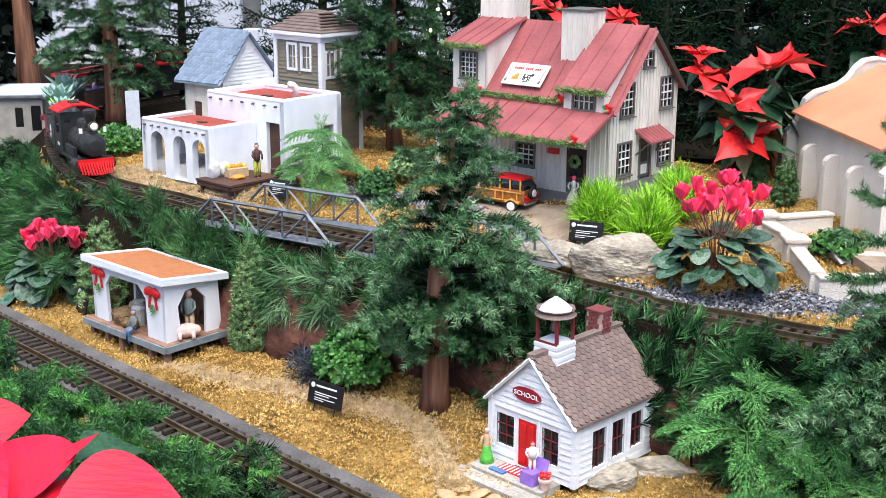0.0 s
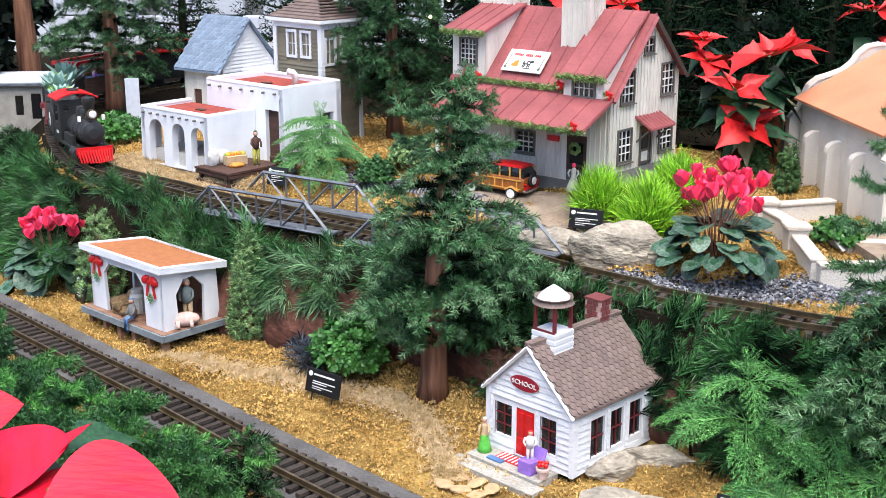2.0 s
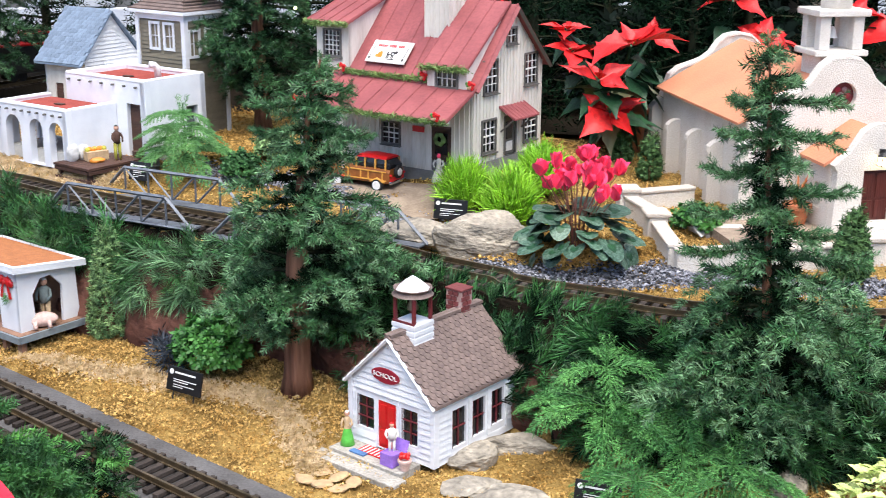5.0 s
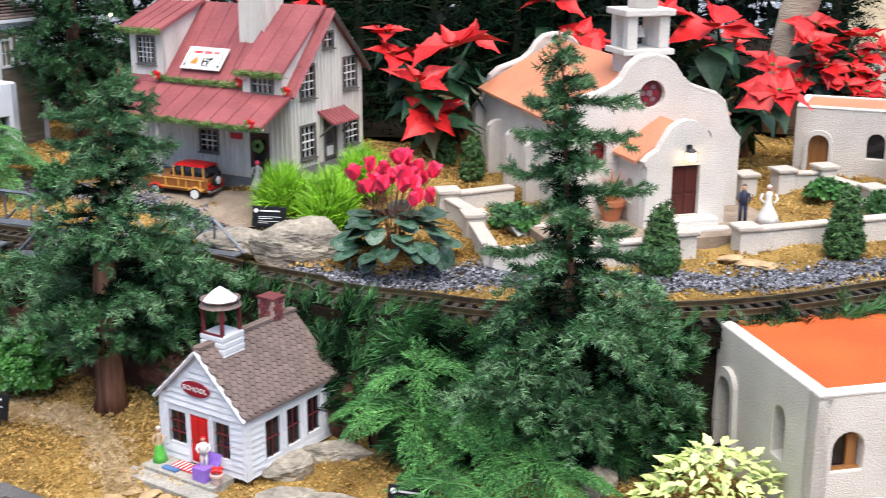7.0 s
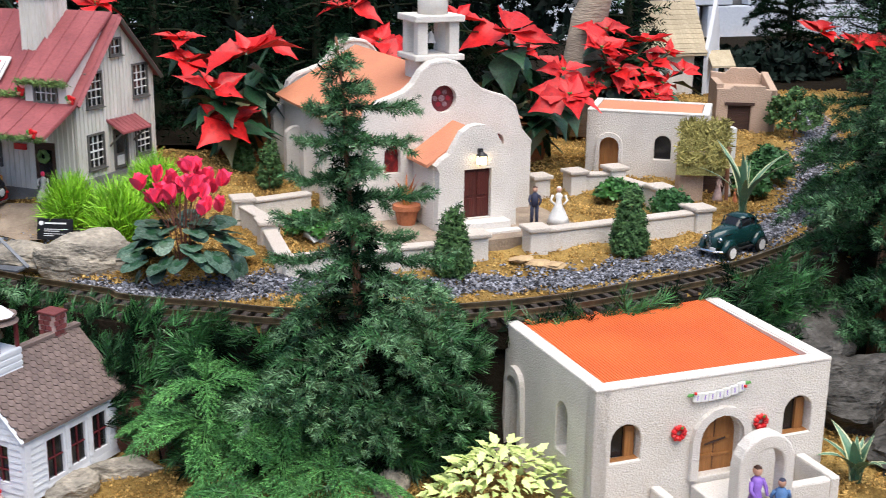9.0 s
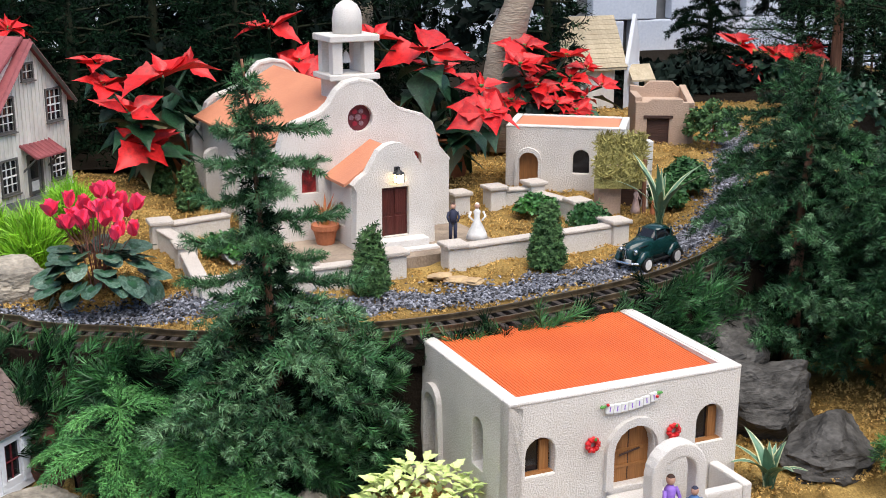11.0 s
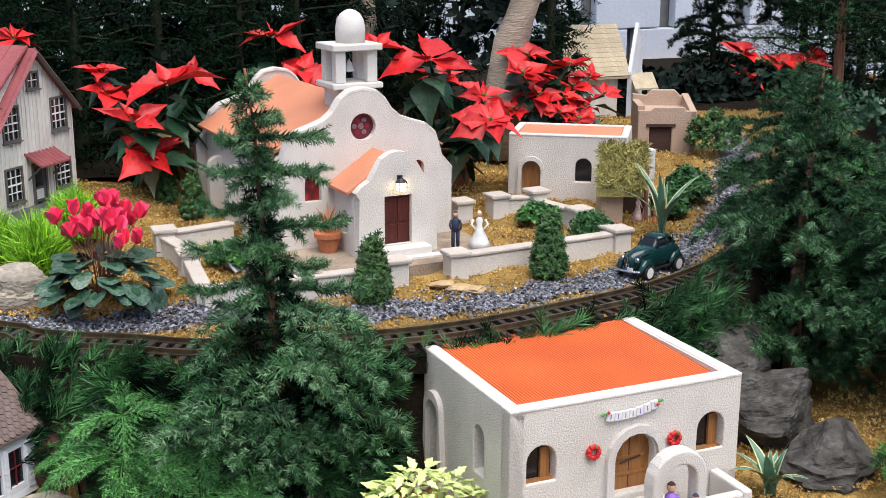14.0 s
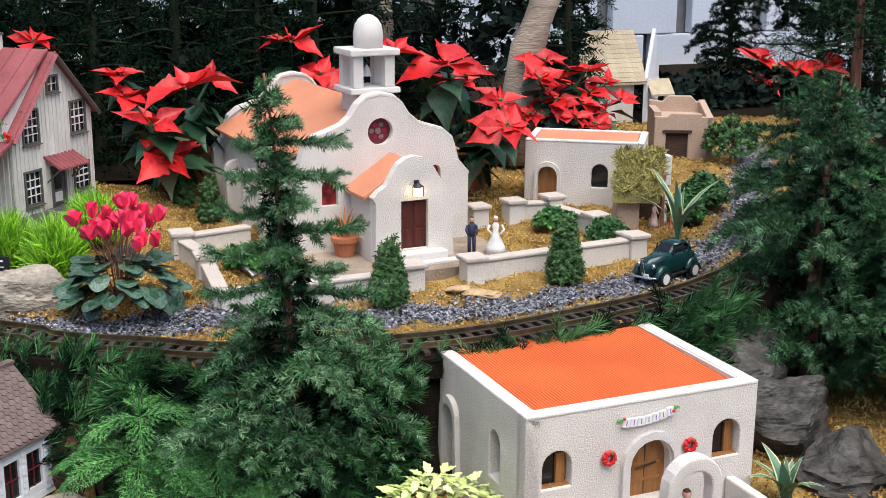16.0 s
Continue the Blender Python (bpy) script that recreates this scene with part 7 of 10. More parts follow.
def garland(line, off, spread, drop, count, mats, name, label, seed, size=1.0, needle=0.036, stem=0.045, lift=0.012, follow=None, open_=0.5, width=0.0019, dense=46, up=0.15, lean=1.0):
    """Pine sprays laid along a line, spilling over its right-hand side."""
    rng = np.random.default_rng(seed)
    side, d = sideways(line)
    g = thing(name, pose(0, 0, 0), label, "garland", "pine garlands")
    for part_i, mt in enumerate(mats):
        n = count // len(mats)
        knots = rng.integers(0, len(line), max(n // 10, 1))
        i = np.clip(rng.choice(knots, n) + rng.normal(0, 3, n).astype(int), 0, len(line) - 1)
        u = rng.random(n)
        o = off - u * spread
        xy = line[i] + side[i] * o[:, None]
        base = follow[i] if follow is not None else np.array([gz(*p) for p in line[i]])
        low = np.array([gz(*p) for p in xy])
        z = np.maximum(base + lift - drop * u + rng.normal(0, 0.006, n), low + 0.006)
        way = -side[i] * (0.15 + 0.8 * u)[:, None] * lean + d[i] * rng.normal(0.25, 0.75, n)[:, None]
        way = np.column_stack([way, rng.normal(up, 0.3, n) - 0.5 * u])
        v, f = sprig(dense, stem, needle, width, rng, open_)
        by_house = (xy[:, 0] > 0.74) & (xy[:, 0] < 1.2) & (xy[:, 1] < 1.56)
        way[by_house, 1] = np.abs(way[by_house, 1])
        by_school = (xy[:, 0] > 0.1) & (xy[:, 0] < 0.38) & (xy.sum(1) < 2.03)
        way[by_school, :2] = np.abs(way[by_school, :2])
        by_school &= (xy.sum(1) < 1.86) | (np.arange(n) % 5 == 0)
        free = ~(by_house & ((xy[:, 1] < 1.45) | (np.arange(n) % 3 == 0))) & ~by_school
        gone = (xy[:, 0] + 0.536) * 0.673 + (xy[:, 1] - 2.162) * 0.74
        by_shed = (xy[:, 0] > -0.7) & (xy[:, 0] < -0.31) & (gone < 0.07)
        push = np.minimum(way[:, 0] * 0.673 + way[:, 1] * 0.74, 0) * by_shed
        way[:, :2] -= push[:, None] * np.array([0.673, 0.74])
        free &= ~(by_shed & (gone < 0.012))
        vv, ff = scatter(v, f, np.column_stack([xy, z])[free], way[free], rng.uniform(0.65, 1.15, n)[free] * size, rng)
        part("needles", mesh_of("needles", vv, ff, mt), mt, g)
    return g


E0 = int(np.argmin(np.abs(UPPER_LINE[:, 0] - 1.31) + (UPPER_LINE[:, 1] < 1.5) * 9))
lo0 = int(np.argmin(np.abs(UPPER_LINE[:, 1] - 3.0)))
b0, b1 = SPAN[0], SPAN[3]
garland(UPPER_LINE[lo0 + 60:b0 + 10], -0.07, 0.1, 0.13, 960, (GLOSSY, GLOSSY, NEEDLE), "pine_garland", "thick green pine garland hung below the curved track", 21, follow=UPPER_Z[lo0 + 60:b0 + 10], lift=-0.012)
garland(UPPER_LINE[b0:b1], -0.085, 0.035, 0.06, 380, (GLOSSY, GLOSSY, NEEDLE_TIP), "pine_garland", "green pine garland hung below the truss bridge", 22, follow=UPPER_Z[b0:b1], lift=-0.022)
garland(UPPER_LINE[b1:E0], -0.05, 0.075, 0.15, 2300, (GLOSSY, NEEDLE, GLOSSY, NEEDLE_SHADED), "pine_garland", "dark green pine garland along the terrace edge", 23, follow=UPPER_Z[b1:E0], lift=0.0, up=0.22, lean=0.5, needle=0.03, stem=0.038)
F0 = int(np.argmin(np.abs(LOWER_LINE[:, 0] + 0.8)))
F1 = int(np.argmin(np.abs(LOWER_LINE[:, 0] + 0.2)))
front = thing("pine_garland", pose(0, 0, 0), "bright green pine branches heaped in front of the low track", "garland", "pine garlands")


def pine_branch(seed, mat):
    """A lying pine branch along +x with bottle-brush twigs to both sides."""
    rng = np.random.default_rng(seed)
    pl, wy, sz = [], [], []
    for j in range(24):
        q = j / 23
        pl.append((0.13 * q, 0, 0.012 * math.sin(3 * q)))
        sd = (-1) ** j * (1 - 0.6 * q)
        wy.append((0.8, 0.75 * sd, rng.uniform(-0.1, 0.55)))
        sz.append(rng.uniform(0.8, 1.15) * (1.15 - 0.4 * q))
    v, f = sprig(38, 0.04, 0.0155, 0.0027, rng, 0.85)
    vv, ff = scatter(v, f, np.array(pl), np.array(wy), np.array(sz), rng)
    return mesh_of("branch", vv, ff, mat)


BRANCHES = [pine_branch(1, NEEDLE), pine_branch(2, NEEDLE_MID), pine_branch(3, NEEDLE), pine_branch(4, NEEDLE_BRIGHT)]
rngb = random.Random(24)
fside, fdir = sideways(LOWER_LINE)
for i in range(270):
    j = rngb.randint(F0, F1)
    o = -0.112 - 0.19 * rngb.random()
    p = LOWER_LINE[j] + fside[j] * o
    a = math.degrees(math.atan2(fdir[j][1], fdir[j][0])) - 20 + rngb.gauss(0, 14)
    part("branch", BRANCHES[i % 4], NEEDLE, front, m=pose(p[0], p[1], gz(*p) + 0.01 + 0.045 * rngb.random(), 0, 0, a) @ pose(0, 0, 0, rngb.uniform(-40, 40), rngb.uniform(-30, -2), 0))
for x, y, h, sp, sd in ((-1.02, 2.92, 0.17, 0.11, 41), (-0.94, 2.64, 0.15, 0.1, 42), (-1.1, 2.74, 0.2, 0.13, 43), (-0.87, 2.48, 0.1, 0.08, 44)):
    conifer(x, y, h, sp, 0.008, sd, "low bushy green pine beside the track curve", low=0.02, limbs=40, mats=(NEEDLE, NEEDLE), shape=0.6, core=60, fat=1.2, group="low pines by the curve", bark=LIMB)
left = smooth_path([-1.25, -1.12, -1.02, -0.93, -0.85], [2.95, 2.88, 2.75, 2.6, 2.44], 0.004)
garland(left, 0.04, 0.16, 0.0, 400, (NEEDLE, NEEDLE_SHADED), "pine_garland", "heap of dark pine branches beside the curve", 25, lift=0.05, needle=0.014, stem=0.05, open_=0.85, width=0.002, dense=44, up=0.4)


# ---- smaller plants ----
def bush(x, y, r, h, seed, mat, label, leaf=0.009, name="shrub", count=420, width=0.006, pointed=False, cat="shrub", group="", z=None, thin=False):
    """A dense little shrub of leafy twigs round a woody core; pointed for cone-shaped ones."""
    rng = np.random.default_rng(seed)
    t = thing(name, pose(x, y, (gz(x, y) if z is None else z) - 0.003), label, cat, group)
    stem = bmesh.new()
    tube([(0, 0, -0.004), (0.001, 0, h * 0.55)], [0.004, 0.0015], 6, bm=stem)
    part("stem", stem, BARK, t)
    u = rng.random(count)
    a = rng.uniform(0, 2 * np.pi, count)
    if pointed:
        zz = h * (0.03 + 0.95 * (1 - np.sqrt(1 - u * 0.995)))
        rr = r * (1 - zz / h) ** 0.8 * rng.uniform(0.75, 1.05, count) * (0.75 + 0.25 * np.minimum(1, zz / h * 6))
        way = np.stack([np.cos(a), np.sin(a), np.full(count, 0.9)], 1) + rng.normal(0, 0.25, (count, 3))
    else:
        th = np.arccos(1 - u * 1.05)
        k = rng.uniform(0.72, 1.02, count) * (1 + 0.16 * np.sin(a * 3 + seed) * np.sin(th * 4))
        rr, zz = r * np.sin(th) * k, h * 0.32 + h * 0.66 * np.cos(th) * k
        zz = np.maximum(zz, 0.004)
        way = np.stack([np.cos(a) * np.sin(th), np.sin(a) * np.sin(th), np.cos(th) + 0.3], 1) + rng.normal(0, 0.3, (count, 3))
    v, f = leafy(14 if thin else 9, 0.013, leaf, width, rng, thin)
    vv, ff = scatter(v, f, np.stack([rr * np.cos(a), rr * np.sin(a), zz], 1), way, rng.uniform(0.7, 1.2, count), rng)
    part("foliage", mesh_of("foliage", vv, ff, mat), mat, t)
    return t


GREY_GREEN = shade("grey_green_leaf", (0.21, 0.32, 0.13), (0.06, 0.14, 0.05), 0.6, 40, 0, 100, island=0.6, spec=0.2)
DKGREEN = shade("deep_green_leaf", (0.05, 0.14, 0.04), (0.02, 0.07, 0.025), 0.55, 40, 0, 100, island=0.4, spec=0.2)
CONEG = shade("cone_shrub_leaf", (0.085, 0.17, 0.055), (0.03, 0.075, 0.025), 0.6, 60, 0, 100, island=0.5, spec=0.2)
BLUISH = shade("blue_black_grass", (0.025, 0.035, 0.05), None, 0.5, 40, 0, 100, island=0.4)
bush(-0.318, 1.985, 0.036, 0.2, 1, GREY_GREEN, "narrow grey-green cypress cone beside the shed", 0.0075, "dwarf_cypress", 900, 0.0022, True, thin=True)
bush(-0.625, 2.2, 0.05, 0.185, 2, GREY_GREEN, "grey-green cypress cone behind the pink cyclamen", 0.0075, "dwarf_cypress", 700, 0.0022, True, thin=True)
bush(0.824, 1.728, 0.026, 0.118, 3, CONEG, "small dark green cone shrub before the church wall", 0.006, "cone_shrub", 900, 0.0028, True, thin=True)
bush(1.13, 1.725, 0.027, 0.12, 4, CONEG, "small dark green cone shrub before the church wall", 0.006, "cone_shrub", 900, 0.0028, True, thin=True)
bush(0.609, 2.325, 0.017, 0.085, 5, CONEG, "tiny cone shrub beside the poinsettias", 0.006, "cone_shrub", 330, 0.0028, True, thin=True)
bush(0.642, 2.235, 0.019, 0.095, 6, CONEG, "tiny cone shrub beside the poinsettias", 0.006, "cone_shrub", 330, 0.0028, True, thin=True)
bush(-0.138, 1.815, 0.05, 0.085, 7, LEAFG, "leafy bright green shrub at the cliff foot", 0.009, count=620)
bush(-0.205, 1.835, 0.026, 0.045, 8, BLUISH, "low blue-black grass tuft", 0.02, "dark_grass", 120, 0.002)
bush(-0.72, 2.74, 0.055, 0.055, 9, LEAFG, "low green shrub beside the track curve", 0.012, count=320)
bush(-0.12, 2.28, 0.03, 0.045, 10, DKGREEN, "low dense green shrub on the terrace", 0.006, count=300)
bush(-0.06, 2.36, 0.035, 0.055, 11, GREY_GREEN, "low dense green shrub on the terrace", 0.006, count=320)
bush(0.65, 1.95, 0.034, 0.035, 12, LEAFG, "low dense green shrub in the churchyard", 0.008, count=200)
bush(1.245, 2.0, 0.032, 0.035, 13, LEAFG, "low dense green shrub in the churchyard", 0.008, count=200)
bush(1.3, 1.89, 0.028, 0.04, 14, DKGREEN, "low dense green shrub in the churchyard", 0.008, count=240)
bush(1.6, 2.04, 0.036, 0.07, 15, DKGREEN, "leafy green shrub beside the slate path", 0.011, count=320)
bush(1.52, 1.98, 0.03, 0.05, 16, DKGREEN, "leafy green shrub beside the slate path", 0.011, count=260)
bush(1.85, 2.32, 0.055, 0.1, 17, CONEG, "twiggy olive green shrub beside the pueblo", 0.01, count=320)
bush(-0.86, 2.4, 0.06, 0.06, 18, LEAFG, "low green shrub beside the pink cyclamen", 0.012, count=200)
bush(2.08, 2.12, 0.04, 0.06, 19, FERN, "yellow-green shrub at the end of the bed", 0.012, count=160)
for bx, by, bs in ((2.18, 2.0, 221), (2.3, 2.25, 222), (2.05, 1.9, 223), (2.32, 2.42, 224)):
    bush(bx, by, 0.09, 0.13, bs, LEAFD, "low dark green shrub at the end of the bed", 0.02, count=170, width=0.012, name="dark_filler_shrub")
bush(-0.95, 2.62, 0.13, 0.16, 20, DKGREEN, "large dark shrub beside the curve", 0.016, count=600)
# Leaf colour with the shade of the bed's back already in it.
LEAF_SHADED = shade("shaded_black_leaf", (0.01, 0.018, 0.014), None, 0.55, 30, 0, 100, island=0.6, spec=0.05)
# Added filler: near-black shrubs stand in for the shade between the far trunks.
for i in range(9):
    bush(0.25 + 0.17 * i, 3.42 + 0.12 * math.sin(i * 2.1) - (0.35 if i in (3, 5, 8) else 0), 0.2, 0.4 + 0.12 * math.sin(i * 1.7), 140 + i, LEAF_SHADED, "dense near-black shrub added to fill the shaded back of the bed", 0.04, count=160, width=0.02, name="dark_filler_shrub")
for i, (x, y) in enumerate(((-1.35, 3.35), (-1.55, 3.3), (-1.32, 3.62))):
    bush(x, y, 0.17, 0.55, 120 + i, LEAF_SHADED, "dark leafy bush behind the depot", 0.045, count=260, width=0.024, name="dark_bush")


def blade(length, width, bend, n=5, fold=0.0):
    """A tapering leaf blade, rising along z and bending over +x."""
    v, f = [], []
    for i in range(n + 1):
        q = i / n
        a = bend * q
        x = length * q * math.sin(a)
        z = length * q * math.cos(a * 0.8)
        w = width * (0.65 + 0.7 * q - 1.35 * q * q) if i < n else 0.0002
        v += [(x, -w, z + fold * w), (x, 0, z), (x, w, z + fold * w)]
    for i in range(n):
        b = i * 3
        f += [(b, b + 1, b + 4, b + 3), (b + 1, b + 2, b + 5, b + 4)]
    return np.array(v), f


def tussock(x, y, r, h, seed, mat, label, count=2000, name="grass_clump"):
    rng = np.random.default_rng(seed)
    t = thing(name, pose(x, y, gz(x, y) - 0.002), label, "grass", "lime grass clumps")
    vs, fs, k = [], [], 0
    for i in range(count):
        d = rng.normal(0, 1, 3)
        d[2] = abs(d[2]) + 0.25
        d /= np.linalg.norm(d)
        u = 0.15 + 0.67 * rng.random() ** 0.7
        p = np.array([d[0] * r * 1.05, d[1] * r * 1.05, d[2] * h]) * u
        v, f = blade(h * rng.uniform(0.28, 0.42), 0.0012, rng.uniform(-0.9, 0.9), 3)
        e, a, b = math.acos(min(d[2], 1)) * rng.uniform(0.3, 0.9), math.atan2(d[1], d[0]) + rng.normal(0, 0.4), rng.uniform(0, 6.28)
        c, s = math.cos(b), math.sin(b)
        v = np.stack([c * v[:, 0] - s * v[:, 1], s * v[:, 0] + c * v[:, 1], v[:, 2]], 1)
        v = np.stack([v[:, 0] * math.cos(e) + v[:, 2] * math.sin(e), v[:, 1], v[:, 2] * math.cos(e) - v[:, 0] * math.sin(e)], 1)
        c, s = math.cos(a), math.sin(a)
        vs.append(np.stack([c * v[:, 0] - s * v[:, 1], s * v[:, 0] + c * v[:, 1], v[:, 2]], 1) + p)
        fs += [tuple(j + k for j in q) for q in f]
        k += len(v)
    part("grass", mesh_of("grass", np.concatenate(vs), fs, mat), mat, t)


tussock(0.276, 2.062, 0.05, 0.092, 1, LIME, "bright lime green grass clump before the farmhouse")
tussock(0.343, 1.975, 0.046, 0.105, 2, LIME, "bright lime green grass clump before the farmhouse")
tussock(0.415, 2.09, 0.052, 0.095, 3, LIME, "bright lime green grass clump before the farmhouse")


def fern(x, y, h, spread, seed, label, tiers=5, mat=FERN, name="fern_pine", z=None, low=0.5):
    """A small Norfolk-pine-like plant: tiers of feathery drooping fronds."""
    rng = np.random.default_rng(seed)
    t = thing(name, pose(x, y, (gz(x, y) if z is None else z) - 0.003), label, "plant", "feathery ferns")
    part("stem", tube([(0, 0, 0), (0.003, 0, h * 0.5), (0, 0, h)], [0.003, 0.0018, 0.0008], 6), LEAFG, t)
    tv, tf = sprig(40, 0.045, 0.009, 0.0014, rng, 0.8)
    vv, ff = scatter(tv, tf, np.array([(0, 0, h - 0.03)] * 5), np.array([(0.25 * math.cos(q), 0.25 * math.sin(q), 1) for q in range(5)]), np.array([1.0] * 5), rng)
    part("frond", mesh_of("frond", vv, ff, mat), mat, t)
    nv, nf = sprig(48, 0.036, 0.009, 0.0016, rng, 0.6)
    for i, k in enumerate(np.linspace(low, 0.82, tiers)):
        n = 7 if i % 2 == 0 else 6
        for j in range(n):
            a = 2 * math.pi * (j + rng.uniform(-0.25, 0.25)) / n + i * 0.55
            ln = spread * (1.15 - 0.35 * i / max(tiers - 1, 1)) * rng.uniform(0.8, 1.15)
            rise, sag = rng.uniform(0.3, 0.55), rng.uniform(0.5, 0.75)
            pts = [np.array([math.cos(a) * ln * q, math.sin(a) * ln * q, h * k + ln * (rise * q - sag * q * q)]) for q in np.linspace(0, 1, 8)]
            pl, wy, sz = [], [], []
            out = np.array([math.cos(a), math.sin(a), 0])
            sd = np.array([-math.sin(a), math.cos(a), 0])
            for q in np.linspace(0.12, 1.0, max(int(ln / 0.0085), 6)):
                p = np.array([np.interp(q, np.linspace(0, 1, 8), [pp[m] for pp in pts]) for m in range(3)])
                for sg in (-1, 1):
                    pl.append(p)
                    wy.append(out * 0.9 + sd * sg * 0.75 + np.array([0, 0, rise - 2 * sag * q - 0.25 + rng.uniform(-0.12, 0.12)]))
                    sz.append((0.45 + 0.95 * math.sin(math.pi * min(q * 0.72 + 0.25, 1))) * min(ln / 0.12, 1.15))
            pl.append(pts[-2]); wy.append(pts[-1] - pts[-2]); sz.append(0.9)
            pl.append(pts[-4]); wy.append(pts[-2] - pts[-4]); sz.append(1.0)
            vv, ff = scatter(nv, nf, np.array(pl), np.array(wy), np.array(sz) * 0.9, rng)
            fr = part("frond", mesh_of("frond", vv, ff, mat), mat, t)
            part("frond_stem", tube(pts, 0.0008, 4), mat, fr)
    return t


fern(0.405, 1.5, 0.172, 0.104, 1, "feathery bright green fern pine beside the school", 2)
fern(0.492, 1.45, 0.118, 0.092, 2, "feathery bright green fern pine on the low bed", 2)
fern(0.535, 1.355, 0.08, 0.08, 3, "low feathery green fern pine on the low bed", 2)
fern(0.42, 1.37, 0.05, 0.075, 5, "low feathery green fern pine on the low bed", 2)
fern(-0.225, 2.32, 0.13, 0.088, 4, "feathery green fern pine beside the adobe", 4, shade("fern_green", (0.16, 0.36, 0.11), (0.08, 0.22, 0.07), 0.55, 26, 0, 100, island=0.3), low=0.25)


def leaf_mesh(name, length, width, curl, mat, lobes=0.0, n=7, tip=1.0, cup=0.25):
    """A broad leaf along +x from its stalk, folded on its midrib and curling down."""
    v, f = [], []
    for i in range(n + 1):
        q = i / n
        w = width * (math.sin(math.pi * min(q ** (0.75 * tip), 1)) ** (0.85 if tip < 1.2 else 0.6)) if 0 < i < n else 0.0004
        if lobes and i in (2, 4):
            w *= 1 + lobes
        x = length * q
        z = -curl * length * q * q + 0.06 * length * q
        v += [(x, -w, z + cup * w + 0.05 * w * math.sin(9 * q)), (x, -w * 0.5, z + cup * 0.22 * w), (x, 0, z), (x, w * 0.5, z + cup * 0.22 * w), (x, w, z + cup * w + 0.05 * w * math.sin(7 * q))]
    for i in range(n):
        b = i * 5
        f += [(b + j, b + j + 1, b + j + 6, b + j + 5) for j in range(4)]
    me = mesh_of(name, v, f, mat)
    me.polygons.foreach_set("use_smooth", [True] * len(me.polygons))
    return me




def bract_mesh(name, mat, width, curl, cup, tooth=0.0, wave=0.0):
    """A pointed bract along +x: angular shoulders, a drawn-out tip, folded on its midrib."""
    st = ((0.0, 0.03), (0.08, 0.2), (0.2, 0.62), (0.31, 0.93), (0.4, 1.0 + tooth), (0.48, 0.9 - tooth * 0.3), (0.58, 0.74 + tooth * 0.5), (0.7, 0.47), (0.83, 0.24), (0.93, 0.09), (1.0, 0.005))
    v, f = [], []
    for i, (q, w) in enumerate(st):
        w *= width
        z = -curl * q * q + 0.08 * q
        v += [(q, -w, z + cup * w + wave * math.sin(i * 1.9)), (q, -w * 0.5, z + cup * 0.3 * w), (q, 0, z - 0.012), (q, w * 0.5, z + cup * 0.3 * w), (q, w, z + cup * w + wave * math.sin(i * 2.3 + 1))]
    for i in range(len(st) - 1):
        b = i * 5
        f += [(b + j, b + j + 1, b + j + 6, b + j + 5) for j in range(4)]
    me = mesh_of(name, v, f, mat)
    me.polygons.foreach_set("use_smooth", [True] * len(me.polygons))
    return me


BRACTS = [bract_mesh("bract", REDB, w, c, cu, to, wv) for w, c, cu, to, wv in ((0.24, 0.14, 0.5, 0.0, 0.01), (0.3, 0.3, 0.35, 0.2, 0.015), (0.2, -0.06, 0.6, 0.1, 0.008), (0.32, 0.4, 0.3, 0.15, 0.02))]
GLEAF = [bract_mesh("leaf", LEAFD, w, c, 0.22, to, 0.012) for w, c, to in ((0.3, 0.35, 0.25), (0.34, 0.55, 0.0), (0.26, 0.2, 0.15))]
GLEAF2 = bract_mesh("leaf", COPPER, 0.22, 0.35, 0.25, 0.2)


